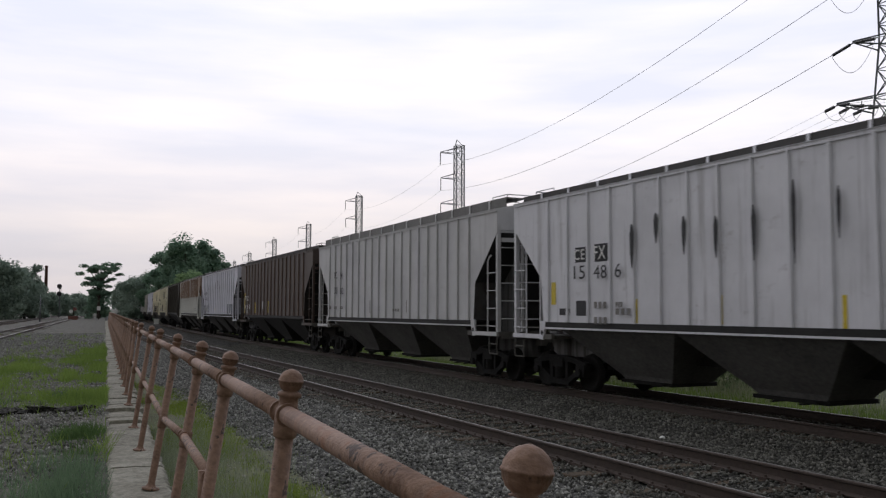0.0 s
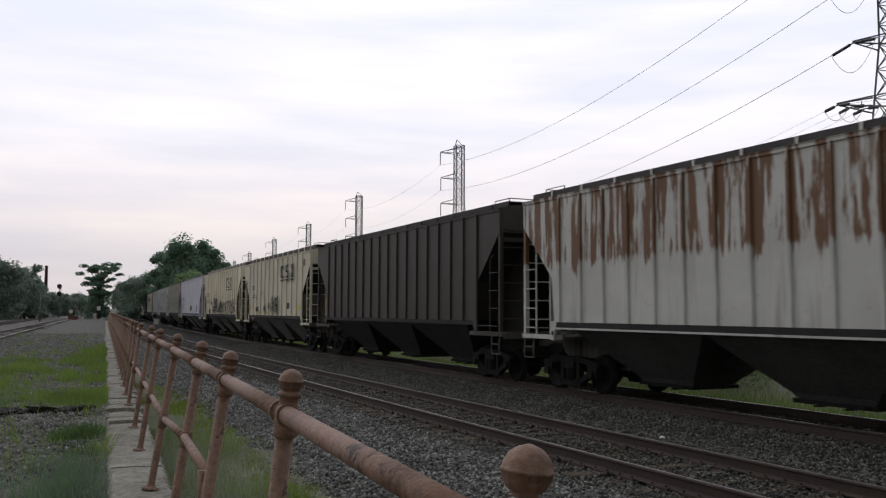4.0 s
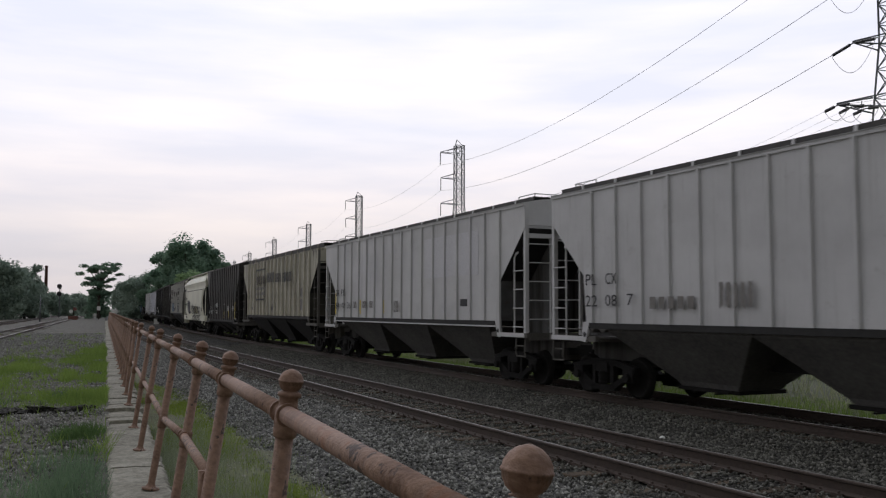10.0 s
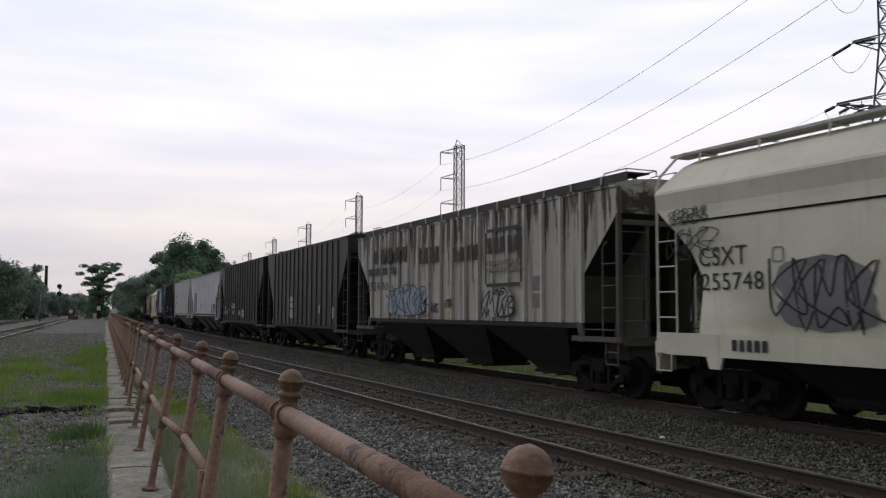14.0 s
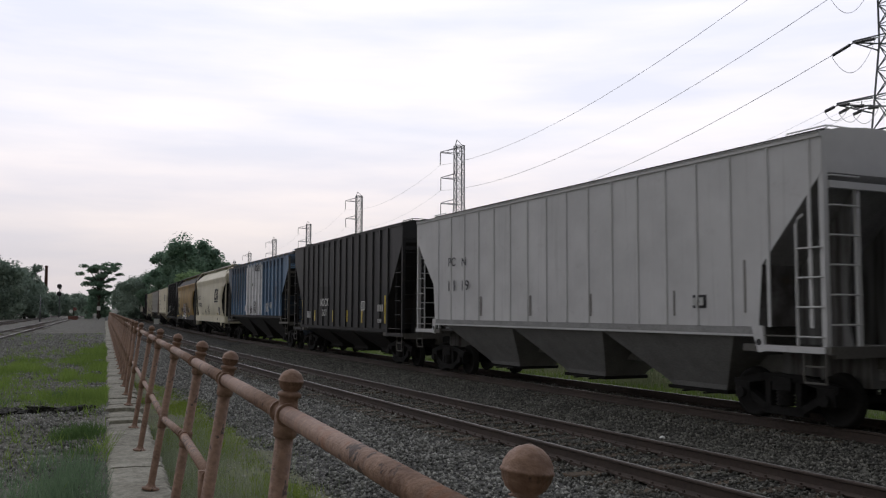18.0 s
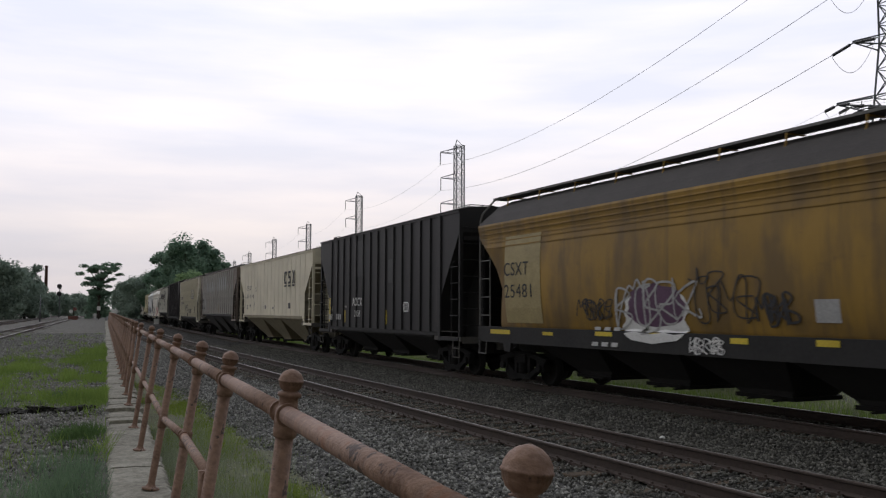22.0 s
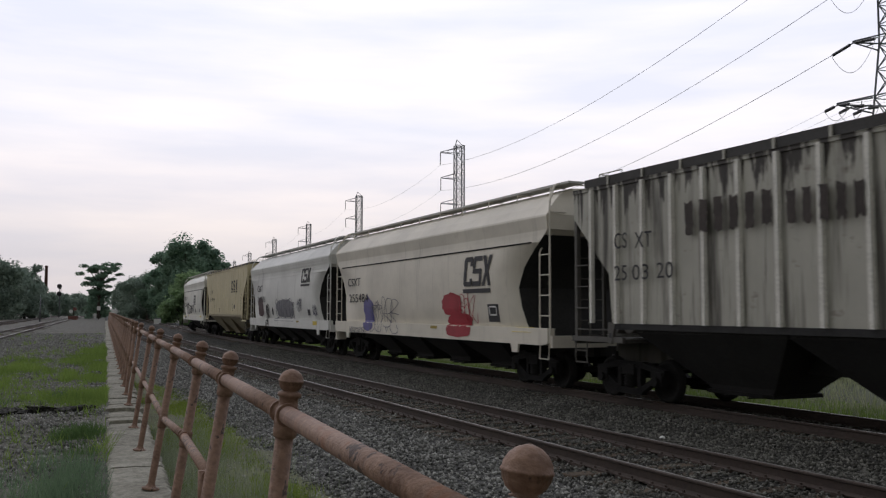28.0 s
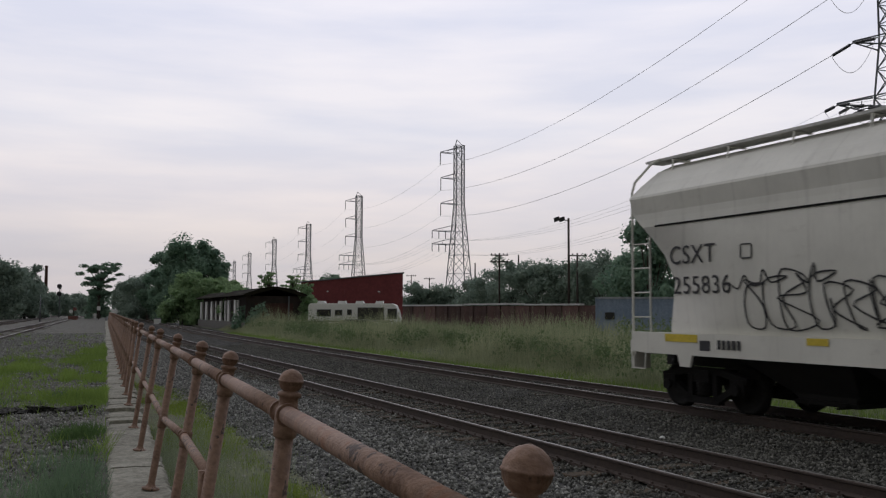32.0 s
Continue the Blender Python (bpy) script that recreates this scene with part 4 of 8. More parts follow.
def white_post(me):
    if "white_post" not in SHARED:
        SHARED["white_post"] = me.copy()
        SHARED["white_post"].materials.clear()
        SHARED["white_post"].materials.append(plain("old_white_post", (0.66, 0.66, 0.68)))
    return SHARED["white_post"]


def ribbed_hopper(spec):
    """A covered hopper with flat sides, outside posts and sloping ends."""
    B, ze, zs = spec["B"], spec.get("ze", 4.48), spec.get("zs", 1.58)
    car = thing("covered_hopper", spec["label"], "freight car", group="cars of the freight train")
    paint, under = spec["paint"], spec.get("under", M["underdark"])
    tag = spec["tag"]
    w = 1.52
    cut = spec.get("cut", 1.25)
    bm = bmesh.new()
    drop, low_cut = 0.62, zs + 1.02
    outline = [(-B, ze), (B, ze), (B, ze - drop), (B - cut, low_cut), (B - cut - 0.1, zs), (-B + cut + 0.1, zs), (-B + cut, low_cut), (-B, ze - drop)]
    # faces that slope downward take the dark material, their shade put into colour
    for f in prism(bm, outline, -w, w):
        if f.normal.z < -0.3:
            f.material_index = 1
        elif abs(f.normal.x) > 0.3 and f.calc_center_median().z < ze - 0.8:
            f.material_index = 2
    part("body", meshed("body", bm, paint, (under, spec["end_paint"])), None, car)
    # chords along the top and bottom of both sides
    bm = bmesh.new()
    for s in (1, -1):
        box(bm, -B, B, *sorted((s * w, s * (w + 0.03))), ze - 0.07, ze + 0.01)
    part("top_chord", bm, paint, car)
    # this sill's dark colour draws the shadow gap below the side sheets
    bm = bmesh.new()
    for s in (1, -1):
        box(bm, -B + cut, B - cut, *sorted((s * (w - 0.06), s * (w + 0.02))), zs - 0.12, zs - 0.004)
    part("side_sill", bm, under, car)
    if spec.get("lip"):
        for s in (1, -1):
            bm = bmesh.new()
            box(bm, -B + cut, B - cut, *sorted((s * (w - 0.04), s * (w + 0.03))), zs - 0.16, zs - 0.123)
            part("sill_lip", bm, paint, car)
    key = ("post", tag, ze, zs, spec.get("post_w", 0.07))
    if key not in SHARED:
        bm = bmesh.new()
        pw, d = spec.get("post_w", 0.07) / 2, spec.get("post_d", 0.05)
        prism_z = [(-pw, 0.0), (-pw * 0.8, d), (pw * 0.8, d), (pw, 0.0)]
        a = [bm.verts.new((x, y, zs)) for x, y in prism_z]
        b = [bm.verts.new((x, y, ze - 0.05)) for x, y in prism_z]
        for i in range(4):
            bm.faces.new((a[i], a[(i + 1) % 4], b[(i + 1) % 4], b[i]))
        bm.faces.new(a)
        bm.faces.new(b[::-1])
        bmesh.ops.recalc_face_normals(bm, faces=bm.faces[:])
        SHARED[key] = meshed("side_post", bm, spec.get("post_paint", paint))
    n = spec.get("posts", 17)
    for i in range(n):
        x = spec["shift"] + (spec["full"] / 2 - 1.6) * (2 * i / (n - 1) - 1)
        for s in (1, -1):
            white = "white_span" in spec and spec["white_span"][0] < x - spec["shift"] < spec["white_span"][1]
            p = part("side_post", SHARED[key] if not white else white_post(SHARED[key]), None, car)
            p.location, p.rotation_euler = (x, s * w, 0), (0, 0, 0 if s > 0 else math.pi)
    roof_gear(car, B, ze, spec.get("roof", paint), M["underdark"], tag, low=spec.get("low", False), rim=spec.get("rim", 0.13), walkway=spec.get("walkway"))
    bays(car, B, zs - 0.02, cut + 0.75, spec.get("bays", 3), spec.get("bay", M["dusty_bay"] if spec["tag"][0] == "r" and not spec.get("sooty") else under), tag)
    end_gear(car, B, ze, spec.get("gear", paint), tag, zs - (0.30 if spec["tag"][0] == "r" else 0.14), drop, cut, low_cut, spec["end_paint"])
    # centre sill
    bm = bmesh.new()
    box(bm, -B, B, -0.25, 0.25, 0.75, 1.05)
    part("centre_sill", bm, under, car)
    for e in (1, -1):
        add_truck(car, e * (B - spec.get("inset", 1.3)))
    return car


def rounded_hopper(spec):
    """A covered hopper of the smooth barrel-sided kind."""
    B = spec["B"]
    car = thing("covered_hopper", spec["label"], "freight car", group="cars of the freight train")
    paint, under, tag = spec["paint"], spec.get("under", M["underdark"]), spec["tag"]
    # half section from the sill up and over the roof
    sec = [(1.36, 1.25), (1.46, 1.5), (1.53, 1.9), (1.565, 2.4), (1.57, 2.9), (1.555, 3.3), (1.54, 3.47), (1.528, 3.62), (1.525, 3.74), (1.58, 4.05), (1.565, 4.10), (1.35, 4.34), (1.05, 4.62), (0.7, 4.78), (0.0, 4.83)]
    loop = sec + [(-y, z) for y, z in sec[-2::-1]]
    # ends lean outward towards the roof, hugging the sloped end sheets
    def reach(z):
        return B - float(np.interp(z, [1.2, 1.65, 2.1, 2.45, 2.8, 3.3, 3.72, 4.12, 4.8], [1.0, 1.12, 1.3, 1.34, 1.15, 0.6, 0.06, 0.02, 0.35]))
    bm = bmesh.new()
    steps = 9
    rings = []
    for i in range(steps):
        f = -1 + 2 * i / (steps - 1)
        rings.append([bm.verts.new((f * reach(z), y, z)) for y, z in loop])
    for a, b in zip(rings, rings[1:]):
        for i in range(len(loop) - 1):
            fc = bm.faces.new((a[i], a[i + 1], b[i + 1], b[i]))
            fc.smooth = loop[i][1] < 3.6 and loop[i + 1][1] < 3.6
        bm.faces.new((a[-1], a[0], b[0], b[-1])).material_index = 1
    for r, flip in ((rings[0], False), (rings[-1], True)):
        # end sheet: slopes inward from roof to sill; below 3.5 m its shade is painted dark
        n = len(loop)
        for i in range((n - 1) // 2):
            j = n - 1 - i
            if i + 1 == j - 1:
                q = (r[i], r[i + 1], r[j])
            else:
                q = (r[i], r[i + 1], r[j - 1], r[j])
            fc = bm.faces.new(q if flip else q[::-1])
            fc.material_index = 1 if loop[i][1] < 3.5 else 0
    bmesh.ops.recalc_face_normals(bm, faces=bm.faces[:])
    if "roof" in spec:
        for f in bm.faces:
            if f.calc_center_median().z > 4.08:
                f.material_index = 2
    part("body", meshed("body", bm, paint, (under, spec.get("roof", paint))), None, car)
    # thin moulding along the shoulder and the deep side sill with its end lugs
    bm = bmesh.new()
    for s in (1, -1):
        y0, y1 = sorted((s * 1.50, s * 1.56))
        box(bm, -B + 0.75, B - 0.75, y0, y1, 3.455, 3.49)
    part("shoulder_moulding", bm, spec.get("trim", M["grime"]), car)
    if "trim" in spec:
        for z, y in ((3.60, 1.528), (3.70, 1.525), (3.83, 1.545), (3.95, 1.565)):
            for sd in (1, -1):
                bm = bmesh.new()
                box(bm, -B + 0.2, B - 0.2, *sorted((sd * (y - 0.02), sd * (y + 0.018))), z, z + 0.03)
                part("side_rib", bm, paint, car)
    bm = bmesh.new()
    for s in (1, -1):
        y0, y1 = sorted((s * 1.36, s * 1.56))
        prism(bm, [(-B + 0.02, 1.08), (-B + 0.3, 1.03), (B - 0.3, 1.03), (B - 0.02, 1.08), (B - 0.02, 1.43), (-B + 0.02, 1.43)], y0, y1)
        for e in (1, -1):
            x = e * (B - 1.55)
            prism(bm, [(x - 0.20, 1.05), (x - 0.13, 0.82), (x + 0.13, 0.82), (x + 0.20, 1.05)], *sorted((s * 1.52, s * 1.565)))
    part("side_sill", bm, spec.get("sill_paint", paint), car)
    bm = bmesh.new()
    box(bm, -B, B, -0.3, 0.3, 0.75, 1.10)
    for e in (1, -1):
        box(bm, *sorted((e * (B - 1.6), e * B)), -1.4, 1.4, 1.05, 1.16)
    part("underframe", bm, under, car)
    bays(car, B, 1.24, 2.6, spec.get("bays", 4), under, "rounded", 0.6)
    # running boards over the round hatches
    ze = 4.42
    key = ("rroof", tag)
    if key not in SHARED:
        bm = bmesh.new()
        box(bm, -B - 0.12, B + 0.12, -0.22, 0.22, -0.025, 0.025)
        SHARED[key] = meshed("running_board", bm, spec.get("board", M["pale_board"]))
        bm = bmesh.new()
        box(bm, -0.02, 0.02, -0.42, 0.02, -0.05, -0.026)
        tube(bm, (0, 0.0, -0.03), (0, 0.06, -0.36), 0.018, 5)
        SHARED[key, 1] = meshed("roof_bracket", bm, paint)
        bm = bmesh.new()
        turned(bm, [(0.40, 0.0), (0.40, 0.10), (0.36, 0.13), (0.15, 0.17), (0.02, 0.18)], seg=16)
        SHARED[key, 2] = meshed("round_hatch", bm, paint)
        bm = bmesh.new()
        for sd in (1, -1):
            polytube(bm, [(0.02, sd * 1.50, 1.1), (0.02, sd * 1.50, 4.2), (-0.03, sd * 1.46, 4.42), (-0.25, sd * 1.2, 4.80), (-0.30, sd * 1.05, 4.88)], 0.028, 6)
            for z in (3.75, 4.15):
                tube(bm, (0.02, sd * 1.05, z), (0.02, sd * 1.50, z), 0.016, 5)
        tube(bm, (-0.30, -1.05, 4.88), (-0.30, 1.05, 4.88), 0.022, 5)
        SHARED[key, 3] = meshed("end_ladder", bm, spec.get("gear", paint))
        bm = bmesh.new()
        polytube(bm, [(-0.50, 0, 1.30), (-0.50, 0, 3.22), (-0.46, -0.04, 3.34)], 0.022, 6)
        for z in (1.72, 2.20, 2.68, 3.16):
            tube(bm, (-0.50, 0, z), (0.0, 0.03, z), 0.015, 5)
        polytube(bm, [(-0.40, 0.05, 1.05), (-0.40, 0.07, 0.72), (0.0, 0.07, 0.72), (0.0, 0.05, 1.05)], 0.018, 5)
        SHARED[key, 4] = meshed("ladder", bm, spec.get("gear", paint))
        bm = bmesh.new()
        box(bm, -0.05, 0.12, -1.5, 1.5, 0.98, 1.26)
        box(bm, 0.0, 0.10, 1.1, 1.5, 0.70, 1.0)
        SHARED[key, 5] = meshed("end_sill", bm, spec.get("sill_paint", paint))
    for y in (0.82, -0.82):
        part("running_board", SHARED[key], None, car).location = (0, y, 4.87)
    for i in range(10):
        x = (-B + 0.7) + (2 * B - 1.4) * i / 9
        b = part("roof_bracket", SHARED[key, 1], None, car)
        b.location = (x, 1.02, 4.86)
    for i in range(spec.get("hatches", 10)):
        x = (-B + 1.6) + (2 * B - 3.2) * i / 9
        part("round_hatch", SHARED[key, 2], None, car).location = (x, 0, 4.70)
    sh = truck_meshes()
    for e in (1, -1):
        for nm, k in (("end_ladder", 3), ("end_sill", 5)):
            g = part(nm, SHARED[key, k], None, car)
            g.location, g.rotation_euler = (e * (B - 0.02), 0, 0), (0, 0, 0 if e > 0 else math.pi)
        g = part("ladder", SHARED[key, 4], None, car)
        g.location, g.scale = (e * B, 1.47, 0), (e, 1, 1)
        c = part("coupler", sh["coupler"], None, car)
        c.location, c.rotation_euler = (e * (B + 0.30), 0, 0), (0, 0, 0 if e > 0 else math.pi)
        h = part("air_hose", sh["air_hose"], None, car)
        h.location, h.rotation_euler = (e * (B + 0.12), 0, 0), (0, 0, 0 if e > 0 else math.pi)
        add_truck(car, e * (B - 1.45))
    return car


# the end of each car that trails, in metres along the line at the start
TRAIL = [18.83, 35.75, 52.84, 70.36, 87.89, 105.45, 121.23, 138.49, 156.12, 173.45, 190.91, 208.55, 225.87, 240.73, 256.70, 274.0, 288.83,
         303.63, 320.05, 337.93, 352.74, 370.15, 386.35, 403.18, 417.99, 435.62, 453.1, 470.27, 485.9, 503.81, 520.0, 536.56, 554.22, 570.4]
# how far each body stops short at its leading end and reaches on at its trailing end
SHORT = {1: 0.0, 2: 0.1, 4: 0.1, 13: 0.8, 14: 0.25, 18: 0.15, 19: 1.35, 22: 0.1, 23: -0.55, 30: -0.93, 31: -0.55, 33: 0.1}
REACH = {18: 0.9, 29: -0.9}
# bays in body paint, darkened here to hold the shade below the sill
LIGHT_UNDER = plain("shaded_grey_hopper", (0.25, 0.25, 0.247), 0.7)
TAN_UNDER = plain("shaded_tan_hopper", (0.29, 0.255, 0.165), 0.7)


def paint_of(i, base, **k):
    return car_paint("car_paint_%d" % i, base, seed=3.7 * i, **k)


WHITE, GREY, LILAC = (0.70, 0.70, 0.735), (0.555, 0.555, 0.56), (0.62, 0.62, 0.69)
CREAM, TAN, DARK, SOOT = (0.60, 0.56, 0.43), (0.50, 0.45, 0.33), (0.035, 0.032, 0.03), (0.016, 0.016, 0.017)
# kind: r ribbed, b tall black ribbed, o rounded; colour; words on the label
CARS = [
    ("r", WHITE, "white covered hopper with dark rust runs", dict(amount=0.25)),
    ("r", GREY, "pale grey ribbed covered hopper", dict(amount=0.1)),
    ("r", (0.066, 0.047, 0.039), "dark brown ribbed covered hopper with yellow stripes", dict(amount=0.2)),
    ("r", LILAC, "pale lilac-grey covered hopper with dark panels", dict(amount=0.25)),
    ("r", (0.60, 0.60, 0.56), "white covered hopper with a broad rusted band", dict(amount=0.3, rust=dict(z0=2.2, z1=3.0, cut=0.46, colour=(0.16, 0.075, 0.03)))),
    ("r", (0.05, 0.043, 0.035), "dark olive-brown covered hopper", dict(amount=0.3)),
    ("r", (0.66, 0.62, 0.48), "cream covered hopper with few wide posts and scrawls", dict(amount=0.12)),
    ("r", (0.78, 0.72, 0.55), "cream covered hopper with black graffiti along the sill", dict(amount=0.12)),
    ("r", LILAC, "pale lilac-grey ribbed covered hopper", dict(amount=0.08)),
    ("r", (0.45, 0.42, 0.37), "brown-stained grey hopper with pale repainted band", dict(amount=0.75, streak=(0.13, 0.11, 0.09), faded=(0.20, 0.175, 0.15))),
    ("r", GREY, "grey ribbed covered hopper with worn lettering", dict(amount=0.15)),
    ("r", (0.56, 0.56, 0.56), "light grey covered hopper with a pale patch", dict(amount=0.08)),
    ("r", (0.42, 0.40, 0.315), "weathered buff covered hopper with faded lettering", dict(amount=0.6, streak=(0.12, 0.105, 0.08), faded=(0.19, 0.18, 0.14), rust=dict(z0=1.4, z1=4.4, cut=0.52, colour=(0.05, 0.04, 0.03)))),
    ("b", (0.026, 0.0235, 0.023), "dusty black covered hopper with yellow stripes", dict(amount=0.55, streak=(0.014, 0.014, 0.014), faded=(0.040, 0.035, 0.033))),
    ("o", (0.68, 0.67, 0.56), "cream barrel-sided covered hopper with graffiti", dict(amount=0.05)),
    ("r", (0.44, 0.43, 0.39), "peeling white hopper with dark rust runs and graffiti", dict(amount=0.6, streak=(0.05, 0.035, 0.03), rust=dict(z0=1.0, z1=4.2, cut=0.445, colour=(0.035, 0.024, 0.02)))),
    ("b", (0.034, 0.032, 0.030), "sooty black covered hopper", dict(amount=0.55, streak=(0.014, 0.014, 0.014), faded=(0.06, 0.056, 0.052))),
    ("b", SOOT, "black covered hopper with yellow stripes and white tags", dict(amount=0.1)),
    ("r", (0.55, 0.55, 0.61), "pale lilac-grey covered hopper with black panels", dict(amount=0.08)),
    ("r", (0.53, 0.53, 0.53), "light grey covered hopper with pale hopper bays", dict(amount=0.06)),
    ("b", SOOT, "black covered hopper with yellow stripes", dict(amount=0.35, streak=(0.045, 0.043, 0.04))),
    ("r", (0.135, 0.23, 0.36), "blue covered hopper with a white repainted middle", dict(amount=0.45, streak=(0.035, 0.036, 0.04), rust=dict(z0=2.2, z1=4.4, cut=0.50, colour=(0.035, 0.034, 0.036), x0=1.6, x1=3.4), faded=(0.09, 0.13, 0.19))),
    ("o", CREAM, "cream barrel-sided covered hopper with a dark mark", dict(amount=0.05)),
    ("o", (0.34, 0.205, 0.04), "faded gold barrel-sided covered hopper with graffiti", dict(amount=0.45, streak=(0.09, 0.065, 0.04), faded=(0.15, 0.10, 0.045))),
    ("b", SOOT, "black covered hopper with a paler repainted panel", dict(amount=0.1)),
    ("r", (0.71, 0.655, 0.50), "clean cream covered hopper with pale hopper bays", dict(amount=0.04)),
    ("r", (0.25, 0.205, 0.175), "brown-grey hopper with a pale repainted band", dict(amount=0.75, streak=(0.10, 0.08, 0.066), faded=(0.14, 0.112, 0.092))),
    ("r", (0.66, 0.62, 0.49), "stained cream covered hopper with low sides", dict(amount=0.7, streak=(0.20, 0.165, 0.11))),
    ("b", (0.03, 0.027, 0.03), "dark brown-black covered hopper", dict(amount=0.3, streak=(0.06, 0.05, 0.045))),
    ("r", (0.43, 0.42, 0.36), "soot-streaked grey hopper with peeling lettering", dict(amount=0.75, streak=(0.045, 0.04, 0.035), rust=dict(z0=2.9, z1=4.4, cut=0.46, colour=(0.03, 0.025, 0.022)))),
    ("o", (0.71, 0.665, 0.57), "cream barrel-sided covered hopper with red and blue graffiti", dict(amount=0.06)),
    ("o", (0.67, 0.67, 0.635), "grey-white barrel-sided hopper with silver graffiti", dict(amount=0.12)),
    ("r", (0.55, 0.485, 0.30), "tan covered hopper with pale hopper bays", dict(amount=0.04)),
    ("o", (0.69, 0.68, 0.615), "cream barrel-sided last hopper with black graffiti outlines", dict(amount=0.08)),
]
POSTS = {2: plain("worn_brown_post", (0.13, 0.085, 0.065)), 9: plain("buff_post", (0.47, 0.455, 0.42)), 15: plain("dirty_white_post", (0.52, 0.51, 0.48)), 26: plain("grey_post", (0.56, 0.545, 0.52)), 27: plain("cream_post", (0.60, 0.56, 0.44)), 29: plain("streaked_post", (0.70, 0.685, 0.62)), 12: plain("buff_grey_post", (0.55, 0.52, 0.43))}
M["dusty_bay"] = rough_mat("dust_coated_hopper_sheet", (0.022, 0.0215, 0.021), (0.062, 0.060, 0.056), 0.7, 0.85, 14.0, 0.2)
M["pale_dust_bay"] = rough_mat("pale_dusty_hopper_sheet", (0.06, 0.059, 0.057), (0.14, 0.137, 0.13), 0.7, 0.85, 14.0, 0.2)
M["sooty_roof"] = plain("sooty_roof_paint", (0.045, 0.04, 0.036), 0.8)
TRAIN = []
SPECS = []


def build_train():
    for i, (kind, colour, words, wear) in enumerate(CARS):
        total = TRAIL[i] - TRAIL[i - 1] if i else 16.9
        spec = dict(label=words, tag="%s%d" % (kind, i), paint=paint_of(i, colour, **wear))
        # end sheets: grime, plus the shade under the slope darkened into the colour
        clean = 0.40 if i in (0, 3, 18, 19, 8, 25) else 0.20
        spec["end_paint"] = car_paint("shaded_sooty_end_sheet_%d" % i, tuple(clean * v + 0.012 for v in colour), (0.03, 0.024, 0.02), 0.7, 0.8, seed=2.3 * i)
        spec["full"] = 14.94 if kind == "o" else total - 1.05
        spec["B"] = (spec["full"] + REACH.get(i, 0.0) - SHORT.get(i, 0.35)) / 2
        spec["middle"] = TRAIL[i] + REACH.get(i, 0.0) - spec["B"]
        spec["shift"] = TRAIL[i] - spec["full"] / 2 - spec["middle"]
        if kind == "o":
            if i in (22, 23, 31):
                spec["trim"] = spec["paint"]
            if i == 23:
                spec.update(sill_paint=M["underdark"], roof=M["sooty_roof"], board=M["board"], gear=M["board"])
            car = rounded_hopper(spec)
        else:
            if kind == "b":
                spec.update(ze=4.69, zs=1.22, posts=15, inset=1.3, post_w=0.10, cut=1.25)
            if i in (19, 25, 32):
                spec["bay"] = LIGHT_UNDER if i == 19 else TAN_UNDER
                spec["under"] = LIGHT_UNDER if i == 19 else TAN_UNDER
            spec["lip"] = i in (0, 1, 3, 4, 8, 11, 18, 19)
            if i in (0, 1, 6, 7, 8, 9, 10, 11, 18):
                spec["bay"] = M["pale_dust_bay"]
            spec["low"] = kind == "b" or i in (19, 25)
            spec["sooty"] = i in (2, 5, 12, 15, 21, 29)
            if i in (1, 6, 27):
                spec["posts"] = {1: 19, 6: 13, 27: 17}[i]
            if i in (8, 18, 19, 25, 32):
                spec["post_d"] = 0.012 if i in (25, 32) else 0.022
            if i in (9, 12, 15, 21, 26, 27, 29):
                spec["post_w"], spec["post_d"] = 0.10, 0.08
            if i in (12, 15, 21, 29):
                spec["gear"] = M["grimy_gear"]
            if i in (2, 9, 12, 15, 26, 27, 29):
                spec["post_paint"] = POSTS[i]
            if i == 21:
                spec["white_span"] = (-2.0, 2.4)
            if i == 27:
                spec["zs"] = 1.3
            spec["rim"] = {1: 0.25, 6: 0.19, 7: 0.20, 9: 0.16, 10: 0.10, 11: 0.10, 12: 0.19, 15: 0.19, 29: 0.19}.get(i, 0.13)
            if i in (1, 7):
                spec["walkway"] = M["board"]
            if i == 19:
                spec["ze"] = 4.60
            car = ribbed_hopper(spec)
        TRAIN.append(car)
        SPECS.append(spec)


build_train()


# ---- plants ----
def leaf_quads(rng, centres, spread, per, size, flat=0.8):
    """Leaf sprays over the shell of each clump, facing mostly out and up."""
    c = np.repeat(np.asarray(centres), per, axis=0)
    sp = np.repeat(np.asarray(spread), per)
    n = len(c)
    d = rng.normal(size=(n, 3))
    d /= np.linalg.norm(d, axis=1)[:, None]
    reach = sp * (0.50 + 0.50 * rng.random(n) ** 0.5) * (1 + 0.18 * rng.normal(size=n).clip(-1, 1.6))
    p = c + d * reach[:, None] * np.array([1, 1, flat])
    face = d + rng.normal(size=(n, 3)) * 0.55 + np.array([0, 0, 0.35])
    face /= np.linalg.norm(face, axis=1)[:, None]
    u = np.cross(face, rng.normal(size=(n, 3)))
    u /= np.linalg.norm(u, axis=1)[:, None]
    w = np.cross(face, u)
    s = size * rng.uniform(0.55, 1.25, n)[:, None]
    return np.stack([p - u * s, p + w * s * 0.55, p + u * s, p - w * s * 0.55], 1)


